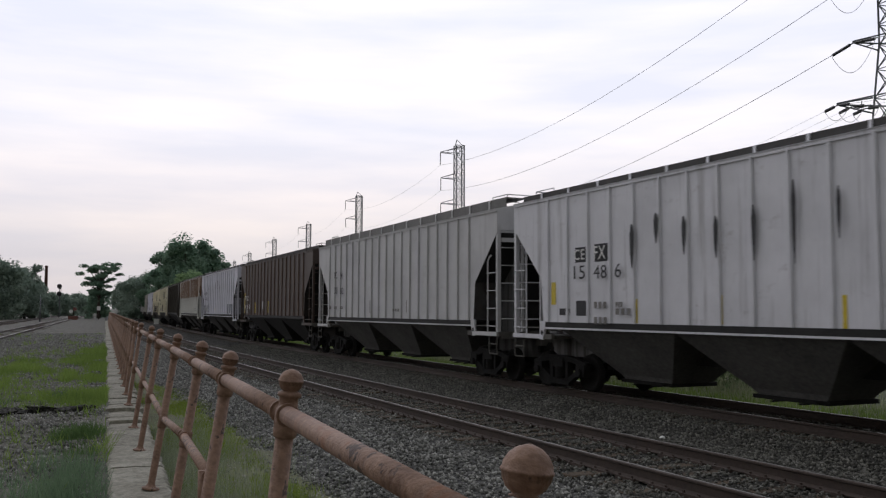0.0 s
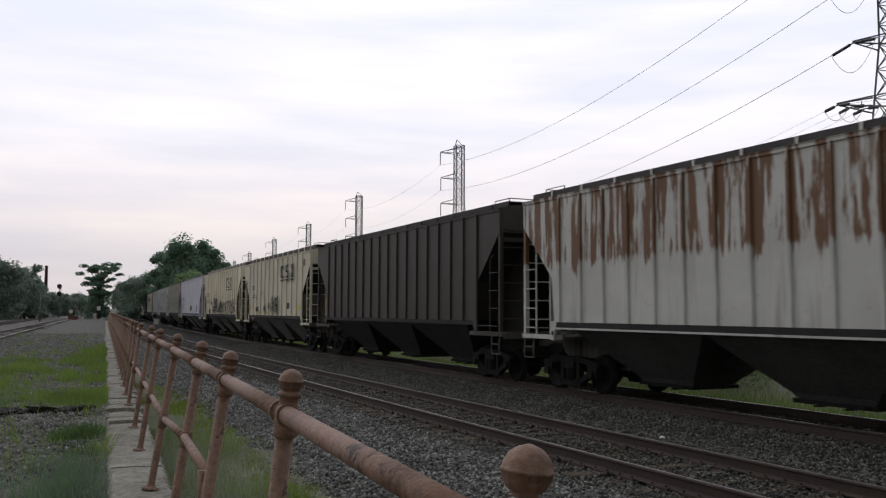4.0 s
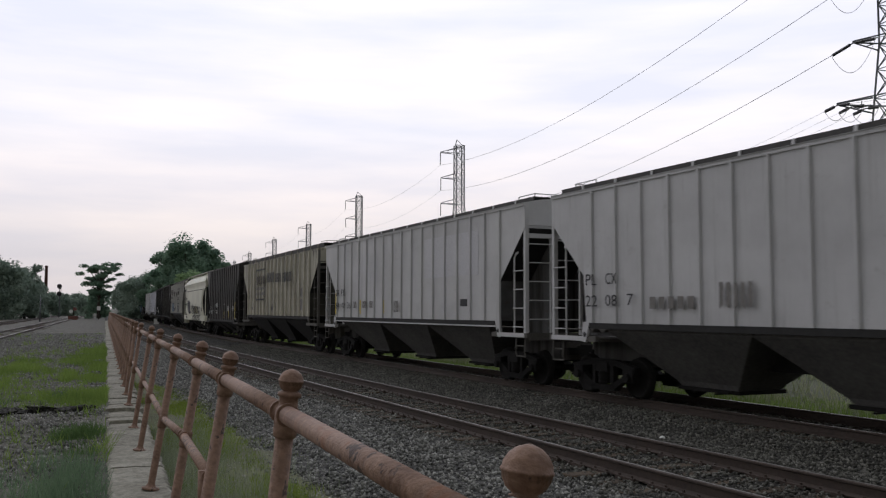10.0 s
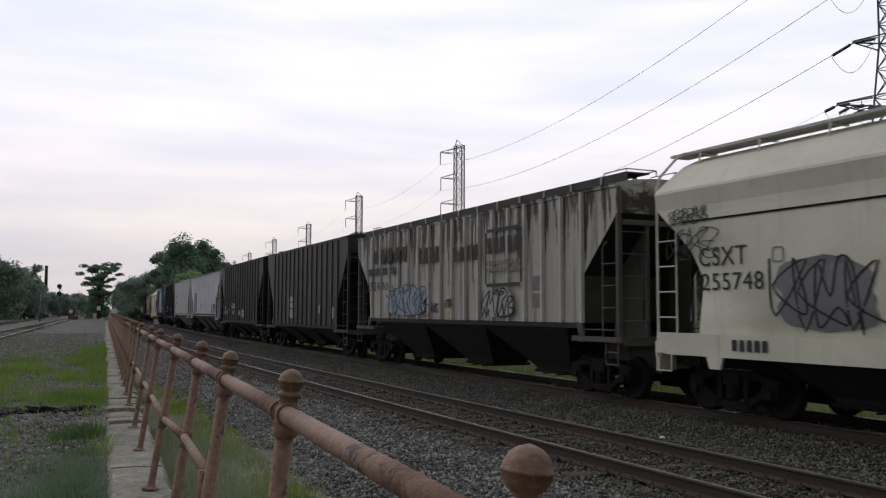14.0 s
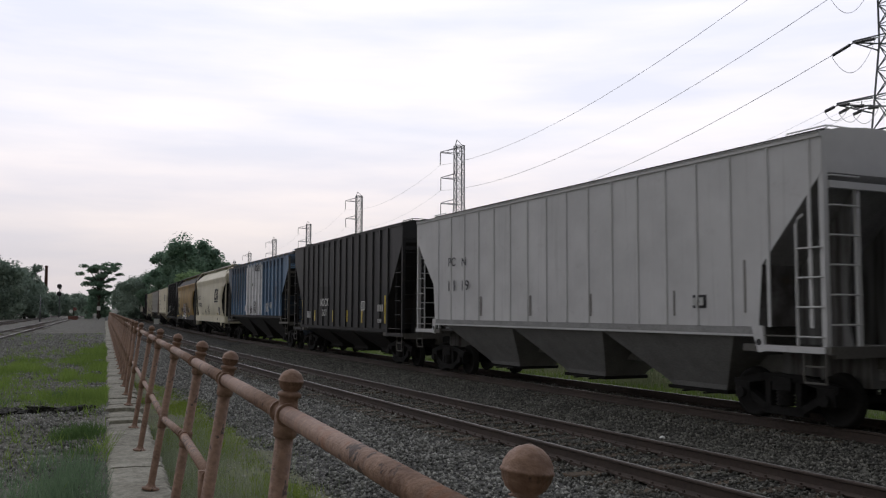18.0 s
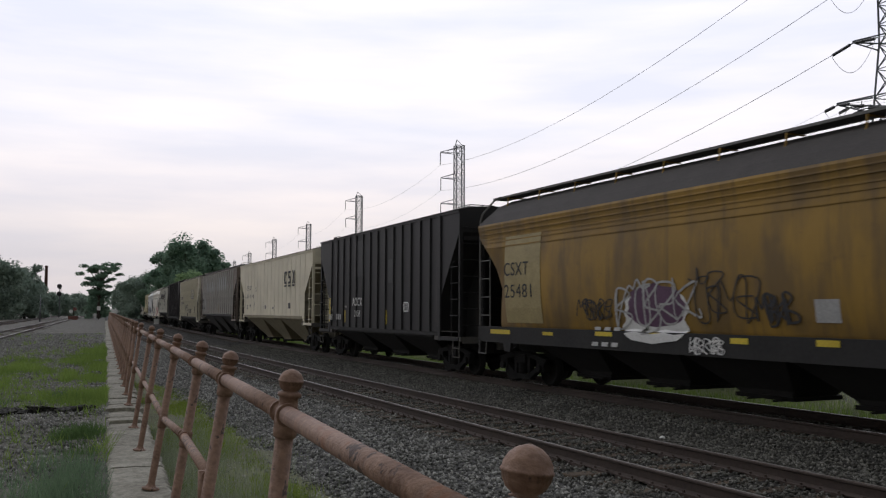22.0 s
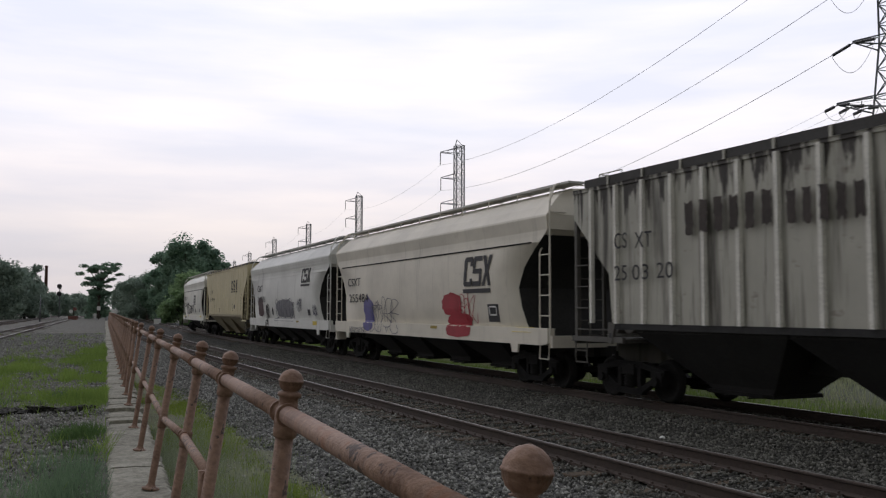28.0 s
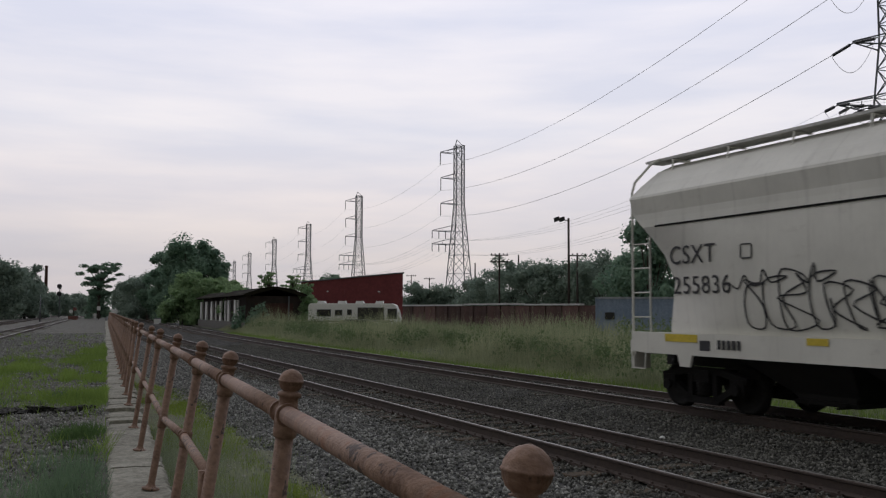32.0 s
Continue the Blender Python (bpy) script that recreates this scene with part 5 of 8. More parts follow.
def tree(x, y, z, height, radius, seed, label, far=False, leaves=3200, shape="round", size=0.30, leaf=""):
    rng = np.random.default_rng(seed)
    t = thing("tree", label, "tree", pose(x, y, z))
    bm = bmesh.new()
    r0 = 0.022 * height + 0.06
    fork = height * (0.22 if shape == "round" else 0.6)
    tube(bm, (0, 0, -0.3), (0.1, 0.05, fork), r0, 9, r0 * 0.7)
    centres, spread = [], []
    n = 20 if shape == "round" else 46
    for k in range(n):
        a, e = rng.uniform(0, 6.283), rng.uniform(0.0, 1.0)
        if shape == "round":
            h = height * (0.10 + 0.80 * (k + 0.5) / n)
            f = math.sin(math.pi * min(0.97, (h / height + 0.10) / 1.06)) ** 0.45
            rr = radius * f * rng.uniform(0.45, 0.85)
            sp = radius * rng.uniform(0.30, 0.46)
        else:
            h = height * (0.50, 0.66, 0.78, 0.88, 0.96)[k % 5] + rng.uniform(-0.7, 0.4)
            rr = radius * rng.uniform(0.1, 0.95) * (0.62, 0.8, 1.0, 1.0, 0.85)[k % 5]
            sp = radius * rng.uniform(0.15, 0.26)
        c = (rr * math.cos(a), rr * math.sin(a), h)
        tube(bm, (0.1, 0.05, min(fork, h * 0.8)), (c[0] * 0.8, c[1] * 0.8, c[2] - 0.2), r0 * 0.35, 6, r0 * 0.1)
        centres.append(c)
        spread.append(sp)
        for _ in range(2):
            dx, dy, dz = (max(-1.1, min(1.1, rng.normal())) for _ in range(3))
            centres.append((c[0] + dx * sp * 0.8, c[1] + dy * sp * 0.8, c[2] + dz * sp * (0.5 if shape == "round" else 0.12)))
            spread.append(sp * rng.uniform(0.4, 0.75))
    if shape == "round":
        centres.append((0, 0, height * 0.62))
        spread.append(radius * 0.75)
        centres.append((0, 0, height * 0.35))
        spread.append(radius * 0.7)
    part("trunk", bm, M["bark"], t)
    q = leaf_quads(rng, centres, spread, max(8, leaves // len(centres)), size, 0.8 if shape == "round" else 0.42)
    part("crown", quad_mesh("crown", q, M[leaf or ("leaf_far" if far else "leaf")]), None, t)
    return t


def far_at(col, depth):
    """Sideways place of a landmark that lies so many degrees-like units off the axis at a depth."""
    return (col - 784) / 1545 * depth


def build_trees():
    big = "full-crowned dark green tree beside the railway"
    for k, (col, d, top, r) in enumerate(((392, 142, 490, 2.8), (361, 150, 428, 4.2), (337, 146, 410, 5.2), (308, 152, 432, 4.6), (286, 160, 462, 3.8), (262, 176, 482, 4.2),
                                          (243, 200, 488, 4.0), (230, 240, 500, 4.0), (418, 135, 508, 2.6), (352, 138, 478, 3.6), (325, 136, 510, 3.4), (376, 138, 492, 3.4))):
        h = 1.81 + (551 - top) * d / 1545 + 0.4
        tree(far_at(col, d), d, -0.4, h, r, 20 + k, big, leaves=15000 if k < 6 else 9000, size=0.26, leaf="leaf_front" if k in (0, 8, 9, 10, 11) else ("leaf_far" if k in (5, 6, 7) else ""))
    for k, (col, d, top, r) in enumerate(((-60, 150, 450, 6), (-5, 150, 452, 5), (22, 158, 470, 4.6), (46, 165, 474, 4.0), (62, 180, 496, 2.8), (84, 240, 522, 4), (110, 250, 523, 4.5), (138, 270, 524, 5), (154, 290, 524, 5), (-130, 140, 440, 6))):
        h = 1.81 + (551 - top) * d / 1545
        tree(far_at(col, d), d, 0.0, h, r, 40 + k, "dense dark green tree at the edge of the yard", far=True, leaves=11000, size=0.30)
    d = 175
    tree(far_at(176, d), d, 0.0, 11.2, 4.6, 61, "flat-topped layered tree with a bare forked trunk", leaves=13000, shape="flat", size=0.20)
    tree(far_at(172, d), d + 2, 0.0, 6.2, 2.6, 62, "bushy green tree below a flat-topped one", leaves=2200)
    for k, (col, d, top, r) in enumerate(((474, 150, 484, 1.7), (520, 155, 490, 2.4), (445, 130, 512, 2.2), (592, 230, 481, 4.0), (735, 160, 500, 3.5), (785, 160, 505, 3.8), (830, 150, 492, 4), (870, 140, 478, 4.2),
                                          (908, 132, 460, 4.4), (950, 128, 456, 4.4), (992, 124, 460, 4.2), (1030, 120, 452, 4.2), (1072, 114, 444, 4.2), (1112, 108, 442, 4), (1150, 72, 366, 3.2), (1205, 78, 380, 3.6), (1270, 84, 400, 4), (1340, 90, 410, 4), (1420, 95, 420, 4.4), (1500, 100, 420, 4.4))):
        h = 1.81 + (551 - top) * d / 1545 + 0.3
        tree(far_at(col, d), d, -0.3, h, r, 70 + k, "green scrubby tree behind the sheds", far=k > 3 and d > 110, leaves=2200 if k < 2 else 9000, shape="flat" if k < 2 else "round", size=0.24, leaf="leaf_front" if k < 2 else "")
    for col, d, top, r in ((538, 103, 496, 1.5), (545, 98, 520, 1.3), (425, 112, 505, 2.2), (441, 108, 520, 1.8)):
        tree(far_at(col, d), d, -0.4, 2.2 + (551 - top) * d / 1545, r, 400 + col, "leafy green shrub crowding the old shed", leaves=2600, size=0.2, leaf="leaf_front")
    # a low wood all along the horizon
    rng = np.random.default_rng(9)
    centres, spread = [], []
    for k in range(420):
        a = rng.uniform(radians(-75), radians(75))
        d = rng.uniform(420, 640)
        centres.append((d * math.sin(a), d * math.cos(a), rng.uniform(0, 9)))
        spread.append(rng.uniform(4, 7))
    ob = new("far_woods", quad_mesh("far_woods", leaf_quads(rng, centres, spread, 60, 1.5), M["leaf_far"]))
    tagged(ob, "hazy green belt of distant woods", "woods", kind="stuff")


def blades(rng, base, height, width, lean=0.35):
    """Grass blades: narrow tapering quads standing on base places."""
    n = len(base)
    base = np.asarray(base)
    a = rng.uniform(0, 2 * math.pi, n)
    u = np.stack([np.cos(a), np.sin(a), np.zeros(n)], 1) * (np.asarray(width) / 2)[:, None]
    b = rng.uniform(0, 2 * math.pi, n)
    tip = base + np.stack([np.cos(b) * lean * rng.random(n) * height, np.sin(b) * lean * rng.random(n) * height, np.asarray(height)], 1)
    return np.stack([base - u, base + u, tip + u * 0.2, tip - u * 0.2], 1)


def grass(name, places, heights, widths, material, label, seed, lean=0.5):
    rng = np.random.default_rng(seed)
    ob = new(name, quad_mesh(name, blades(rng, places, np.asarray(heights), np.asarray(widths), lean), material))
    return tagged(ob, label, "grass", kind="stuff")


def build_grass():
    rng = np.random.default_rng(21)
    # tall weeds in the field beyond the train, in uneven drifts
    pl, hs, ws = [], [], []
    while len(pl) < 90000:
        s = 2 + 105 * rng.random() ** 1.3
        off = 16.9 + 26 * rng.random() ** 1.6
        x, y, a = rail_line(s, off)
        lump = noise.noise((x * 0.14, y * 0.14, 0.0)) + 0.6 * noise.noise((x * 0.6, y * 0.6, 5.0))
        if rng.random() > 0.5 + 1.1 * lump:
            continue
        pl.append((x, y, -0.48))
        near = min(1.0, max(0.0, (off - 16.8) / 2.6))
        hs.append((0.10 + 1.15 * near) * rng.uniform(0.35, 1.15) * max(0.35, 1 + 1.1 * lump))
        ws.append(rng.uniform(0.015, 0.04))
    grass("tall_weeds", pl, hs, ws, M["weed"], "tall pale green weeds beside the line", 22, 0.7)
    # leafy weeds and low scrub standing among them
    centres, spread = [], []
    for _ in range(1000):
        s, off = 4 + 95 * rng.random() ** 1.2, 18.2 + 20 * rng.random() ** 1.5
        x, y, a = rail_line(s, off)
        if noise.noise((x * 0.14, y * 0.14, 0.0)) + 0.5 * noise.noise((x * 0.5, y * 0.5, 9.0)) < -0.1:
            continue
        r = rng.uniform(0.25, 0.6)
        for _ in range(3):
            centres.append((x + rng.normal() * r, y + rng.normal() * r, -0.35 + rng.uniform(0.1, 1.0)))
            spread.append(r)
    for col, d, r in ((1010, 52, 0.8), (1030, 50, 0.9), (990, 54, 0.7), (1150, 40, 0.9), (1120, 42, 0.8), (1170, 44, 1.0), (1240, 36, 0.9), (1320, 34, 0.9), (1210, 39, 0.9), (560, 84, 0.9), (540, 86, 1.0)):
        for k in range(9):
            centres.append((far_at(col, d) + rng.normal() * r * 0.6, d + rng.normal() * r * 0.6, -0.3 + rng.uniform(0.1, 1.0) * 1.9 * r))
            spread.append(r * 0.6)
    ob = new("leafy_scrub", quad_mesh("leafy_scrub", leaf_quads(rng, centres, spread, 46, 0.085), M["scrub"]))
    tagged(ob, "leafy green weeds and low scrub in the field", "scrub", kind="stuff")
    # short turf at the foot of the ballast
    pl, hs, ws = [], [], []
    for _ in range(40000):
        s = 2 + 90 * rng.random() ** 1.5
        x, y, a = rail_line(s, rng.uniform(15.7, 18.4))
        pl.append((x, y, -0.52))
        hs.append(rng.uniform(0.08, 0.26))
        ws.append(rng.uniform(0.012, 0.03))
    grass("turf_strip", pl, hs, ws, M["grass"], "short bright green turf along the ballast", 23)
    # drifts of grass in the yard, thickest against the wall
    pl, hs, ws = [], [], []
    tries = 0
    while len(pl) < 26000 and tries < 400000:
        tries += 1
        s = 5.2 + 60 * rng.random() ** 1.9
        o = 0.06 - 6.5 * rng.random() ** 1.7
        n = noise.noise((s * 0.32, o * 1.1, 2.0)) + 0.7 * noise.noise((s * 1.3, o * 3.2, 7.0))
        along = min(1.0, max(0.0, (s - 15.4) / 1.2)) * min(1.0, max(0.0, (46 - s) / 14))
        thick = along * max(0.0, 0.78 + 0.62 * o) + 0.42 * math.exp(-((s - 26) / 6) ** 2 - ((o + 2.4) / 0.8) ** 2) + 0.30 * math.exp(-((s - 25) / 9) ** 2 - ((o + 1.7) / 1.5) ** 2) + 0.22 * math.exp(-((s - 19) / 2) ** 2 - ((o + 2.9) / 0.6) ** 2)
        if rng.random() > 0.68 * thick * (0.7 + 2.2 * n) + 0.12 * max(0.0, n - 0.2):
            continue
        pl.append(tuple(wall_line(s, o, 0.195)))
        hs.append((0.10 if s > 14 else 0.15) * rng.uniform(0.3, 1.2) * (1 + max(0, n)))
        ws.append(rng.uniform(0.004, 0.011) * (1 + s / 18))
    grass("yard_grass", pl, hs, ws, M["grass"], "patchy yellow-green grass in the yard", 24, 0.9)
    # a dark lush tuft and bluish wispy grass near the wall
    pl, hs, ws = [], [], []
    for c, o, rs, ro, n in ((12.3, -0.22, 0.30, 0.13, 900), (12.0, -0.42, 0.22, 0.10, 350), (17.5, -0.7, 0.4, 0.14, 260), (16.4, -1.8, 0.5, 0.2, 300), (10.6, -0.2, 0.2, 0.12, 150), (16.0, -2.6, 0.3, 0.2, 160)):
        for _ in range(n):
            a, b = rng.normal() * rs, min(0.05 - o, rng.normal() * ro)
            pl.append(tuple(wall_line(c + a, o + b, 0.18)))
            hs.append(rng.uniform(0.08, 0.24) * max(0.3, 1 - 0.5 * abs(a / rs)))
            ws.append(rng.uniform(0.008, 0.018))
    grass("lush_tufts", pl, hs, ws, M["lush"], "dark green lush tufts of grass in the yard", 27, 0.8)
    pl, hs, ws = [], [], []
    for c, o, rs, ro, n in ((8.3, -0.25, 0.5, 0.15, 900), (9.3, -0.2, 0.4, 0.13, 420), (8.0, -0.55, 0.35, 0.14, 300), (9.9, -0.5, 0.3, 0.12, 120), (8.9, -0.8, 0.2, 0.1, 90)):
        for _ in range(n):
            a, b = rng.normal() * rs, min(0.05 - o, rng.normal() * ro)
            pl.append(tuple(wall_line(c + a, o + b, 0.18)))
            hs.append(rng.uniform(0.10, 0.34) * max(0.35, 1 - 0.4 * abs(a / rs)))
            ws.append(rng.uniform(0.005, 0.012))
    grass("wispy_tufts", pl, hs, ws, M["blueish"], "wispy blue-green grass against the wall", 28, 0.8)
    # the verge under the railing: mossy turf and thin dry stems
    pl, hs, ws = [], [], []
    while len(pl) < 46000:
        s, o = 2.5 + 26 * rng.random() ** 1.4, 0.64 + 2.4 * rng.random()
        n = noise.noise((s * 0.35, o * 0.9, 11.0)) + 0.4 * noise.noise((s * 1.6, o * 2.0, 3.0))
        if rng.random() > 0.12 + 1.7 * n + (0.30 if 1.2 < o < 2.3 else 0.0) - 0.4 * max(0, o - 2.1):
            continue
        pl.append(tuple(wall_line(s, o, -0.43)))
        hs.append(rng.uniform(0.03, 0.11))
        ws.append(rng.uniform(0.006, 0.014))
    grass("verge_turf", pl, hs, ws, M["moss"], "low yellow-green turf below the railing", 25, 0.8)
    pl, hs, ws = [], [], []
    for _ in range(9000):
        p = wall_line(2.6 + rng.random() ** 1.5 * 14, 0.66 + abs(rng.normal()) * 0.7, -0.42)
        pl.append(tuple(p))
        hs.append(rng.uniform(0.12, 0.55))
        ws.append(rng.uniform(0.002, 0.005))
    grass("wispy_stems", pl, hs, ws, M["pale_stem"], "thin wispy grass stems below the wall", 26, 0.6)


def build_yard_stones():
    rng = np.random.default_rng(31)
    pl, sz = [], []
    for _ in range(50000):
        s = 4.5 + 62 * rng.random() ** 2.0
        o = 0.05 - rng.random() ** 1.2 * 5.5
        pl.append(tuple(wall_line(s, o, 0.20 + rng.uniform(-0.006, 0.008))))
        sz.append(rng.uniform(0.006, 0.022) * (1 + s / 40))
    for _ in range(7000):
        pl.append(tuple(wall_line(rng.uniform(-11, 5), 0.05 - rng.random() * 6, 0.20 + rng.uniform(-0.006, 0.008))))
        sz.append(rng.uniform(0.006, 0.022))
    for _ in range(5000):
        pl.append(tuple(wall_line(2.5 + 12 * rng.random() ** 1.4, rng.uniform(0.65, 3.4), -0.41)))
        sz.append(rng.uniform(0.012, 0.03))
    for _ in range(5200):
        s = 5.0 + 14 * rng.random() ** 1.5
        o = 0.0 - rng.random() ** 1.1 * 4.5
        if noise.noise((s * 0.7, o * 0.9, 1.0)) > 0.0:
            continue
        pl.append(tuple(wall_line(s, o, 0.20)))
        sz.append(rng.uniform(0.02, 0.05))
    scatter_stones("yard_stones", pl, sz, M["stone"], "small grey stones strewn over the yard", 32)
    slabs = thing("broken_paving", "row of dark broken paving slabs in the yard", "paving")
    rnd = random.Random(4)
    for k in range(16):
        bm = bmesh.new()
        w, d, h = rnd.uniform(0.08, 0.2), rnd.uniform(0.05, 0.14), rnd.uniform(0.02, 0.07)
        box(bm, -w, w, -d, d, -0.03, h)
        for v in bm.verts:
            v.co += Vector((rnd.uniform(-0.05, 0.05), rnd.uniform(-0.05, 0.05), rnd.uniform(-0.02, 0.02)))
        p = wall_line(15.4 + rnd.uniform(-0.25, 0.25) - 0.03 * k, -0.2 - 0.15 * k, 0.20)
        part("slab", bm, M["ballast"], slabs).matrix_basis = pose(p.x, p.y, p.z, rnd.uniform(-12, 12), rnd.uniform(-12, 12), rnd.uniform(0, 180))
    for x, y, r, lab in ((3.53, 14.2, 0.05, "small white stone on the ballast"), (3.3, 14.75, 0.025, "tiny pale stone on the ballast")):
        bm = bmesh.new()
        turned(bm, [(r * 0.4, 0), (r, r * 0.3), (r, r * 0.9), (r * 0.6, r * 1.4), (r * 0.1, r * 1.5)], seg=9)
        tagged(part("white_stone", bm, M["white"]), lab, "stone").matrix_basis = pose(x, y, -0.24, 14, 0, 30)


# ---- yard tracks, signal and far things on the yard side ----
def straight_track(name, off, s0, s1, label):
    tr = thing(name, label, "railway track", kind="structure")
    for side in (-0.755, 0.755):
        bm = bmesh.new()
        prof = [(-0.06, 0.0), (0.06, 0.0), (0.02, 0.04), (0.036, 0.13), (0.036, 0.16), (-0.036, 0.16), (-0.036, 0.13), (-0.02, 0.04)]
        a = [bm.verts.new(wall_line(s0, off + side + x, 0.15 + z)) for x, z in prof]
        b = [bm.verts.new(wall_line(s1, off + side + x, 0.15 + z)) for x, z in prof]
        for i in range(8):
            bm.faces.new((a[i], a[(i + 1) % 8], b[(i + 1) % 8], b[i])).material_index = 1 if i == 4 else 0
        bmesh.ops.recalc_face_normals(bm, faces=bm.faces[:])
        part("rail", meshed("rail", bm, M["rail"], (M["railtop"],)), None, tr)
    bm = bmesh.new()
    box(bm, -1.25, 1.25, -0.11, 0.11, -0.05, 0.02)
    tie = meshed("sleeper", bm, M["tie"])
    for i in range(120):
        p = wall_line(s0 + 25 + 0.6 * i, off, 0.15)
        part("sleeper", tie, None, tr).matrix_basis = pose(p.x, p.y, p.z, 0, 0, math.degrees(-WALL_HEADING))


def build_signal():
    sig = thing("signal_mast", "tall railway signal mast with two round black heads", "railway signal", pose(far_at(107, 190), 190, 0.1))
    bm = bmesh.new()
    tube(bm, (0, 0, 0), (0, 0, 7.0), 0.10, 8, 0.08)
    part("mast", bm, M["galv"], sig)
    for z in (6.85, 5.25):
        bm = bmesh.new()
        tube(bm, (0, -0.30, z), (0, -0.20, z), 0.52, 22)
        hd = part("signal_head", bm, M["black"], sig, "round black target plate")
        bm = bmesh.new()
        tube(bm, (0, -0.55, z), (0, -0.30, z), 0.16, 12)
        part("lamp_hood", bm, M["black"], hd)
    bm = bmesh.new()
    for x in (-0.2, 0.2):
        tube(bm, (x, 0.2, 0), (x, 0.2, 6.8), 0.03, 5)
    for k in range(18):
        tube(bm, (-0.2, 0.2, 0.4 + 0.35 * k), (0.2, 0.2, 0.4 + 0.35 * k), 0.02, 4)
    part("ladder", bm, M["galv"], sig)
    ch = thing("chimney", "tall slim dark brick chimney behind trees", "chimney", pose(far_at(82, 260), 260, 0))
    bm = bmesh.new()
    turned(bm, [(0.6, 0), (0.40, 14.2), (0.46, 14.3), (0.46, 14.9), (0.4, 15.0)], seg=14)
    part("stack", bm, plain("sooty_brick", (0.09, 0.045, 0.035), 0.9), ch)
    pl = thing("line_pole", "thin grey lineside pole", "pole", pose(far_at(73.5, 120), 120, 0))
    bm = bmesh.new()
    tube(bm, (0, 0, 0), (0, 0, 3.6), 0.11, 8, 0.08)
    part("shaft", bm, M["galv"], pl)


def build_small_far():
    st = thing("switch_stand", "rust-red railway switch stand with a pale target", "switch stand", pose(far_at(132, 150), 150, 0.1))
    bm = bmesh.new()
    tube(bm, (0, 0, 0), (0, 0, 2.3), 0.06, 6)
    part("post", bm, M["rail"], st)
    bm = bmesh.new()
    box(bm, -0.7, 0.7, -0.4, 0.4, 0.0, 0.7)
    part("base", bm, plain("rust_red_box", (0.16, 0.06, 0.045)), st)
    for x, z, mat in ((-0.35, 1.5, "white"), (0.3, 1.9, "red")):
        bm = bmesh.new()
        tube(bm, (x, -0.12, z), (x, -0.06, z), 0.32, 14)
        part("target", bm, M["white"] if mat == "white" else plain("faded_red_target", (0.20, 0.06, 0.05)), st)
    sg = thing("lineside_sign", "small white sign on a dark post", "sign", pose(far_at(177, 150), 150, 0.1))
    bm = bmesh.new()
    tube(bm, (0, 0, 0), (0, 0, 2.2), 0.05, 6)
    part("post", bm, M["pole"], sg)
    bm = bmesh.new()
    box(bm, -0.3, 0.3, -0.08, -0.05, 1.7, 2.4)
    part("plate", bm, M["white"], sg)
    for col, d, w, h, mat, lab in ((281, 128, 0.8, 1.1, "white", "white lineside equipment cabinet"), (311, 112, 0.9, 0.5, "white", "low white box beside the track")):
        c = thing("equipment_cabinet", lab, "cabinet", pose(far_at(col, d), d, -0.5))
        bm = bmesh.new()
        box(bm, -w / 2, w / 2, -0.4, 0.4, 0, h)
        bmesh.ops.bevel(bm, geom=bm.edges[:], offset=0.03, segments=1, affect="EDGES")
        part("body", bm, M[mat], c)
        bm = bmesh.new()
        prism(bm, [(-w / 2 - 0.06, h), (w / 2 + 0.06, h), (w / 2 - 0.1, h + 0.12), (-w / 2 + 0.1, h + 0.12)], -0.46, 0.46)
        part("lid", bm, M["galv"], c)
    # box lorry far down the road that crosses the line
    for col, d, lab in ((205, 330, "distant white box lorry at the crossing"), (225, 300, "distant white delivery van at the crossing")):
        v = thing("lorry", lab, "lorry", pose(far_at(col, d), d, 0.0))
        bm = bmesh.new()
        box(bm, -1.6, 2.9, -1.1, 1.1, 0.9, 2.2 if col == 205 else 2.8)
        part("cargo_box", bm, M["white"], v)
        bm = bmesh.new()
        prism(bm, [(-3.0, 0.6), (-1.65, 0.6), (-1.65, 2.1), (-2.5, 2.1), (-3.0, 1.4)], -1.0, 1.0)
        part("cab", bm, M["white"], v)
        for x in (-2.3, 1.8):
            bm = bmesh.new()
            tube(bm, (x, -1.1, 0.45), (x, 1.1, 0.45), 0.45, 14)
            part("wheel", bm, M["black"], v)


# ---- the far side of the line: sheds, wagons, caravan, fence ----
def corrugated(w, h, pitch, depth):
    """A wall sheet in x and z with upright ridges towards -y."""
    bm = bmesh.new()
    n = int(w / pitch)
    pts = []
    for i in range(n + 1):
        x = w * i / n
        pts.append((x, -depth if i % 2 else 0.0))
    a = [bm.verts.new((x, y, 0)) for x, y in pts]
    b = [bm.verts.new((x, y, h)) for x, y in pts]
    for i in range(n):
        bm.faces.new((a[i], a[i + 1], b[i + 1], b[i]))
    back = [bm.verts.new(c) for c in ((0, 0.15, 0), (w, 0.15, 0), (w, 0.15, h), (0, 0.15, h))]
    bm.faces.new((back[1], back[0], back[3], back[2]))
    bm.faces.new((back[3], b[0], a[0], back[0]))
    bm.faces.new((back[2], back[1], a[-1], b[-1]))
    bm.faces.new([back[2], *b[::-1], back[3]][::1])
    return bm


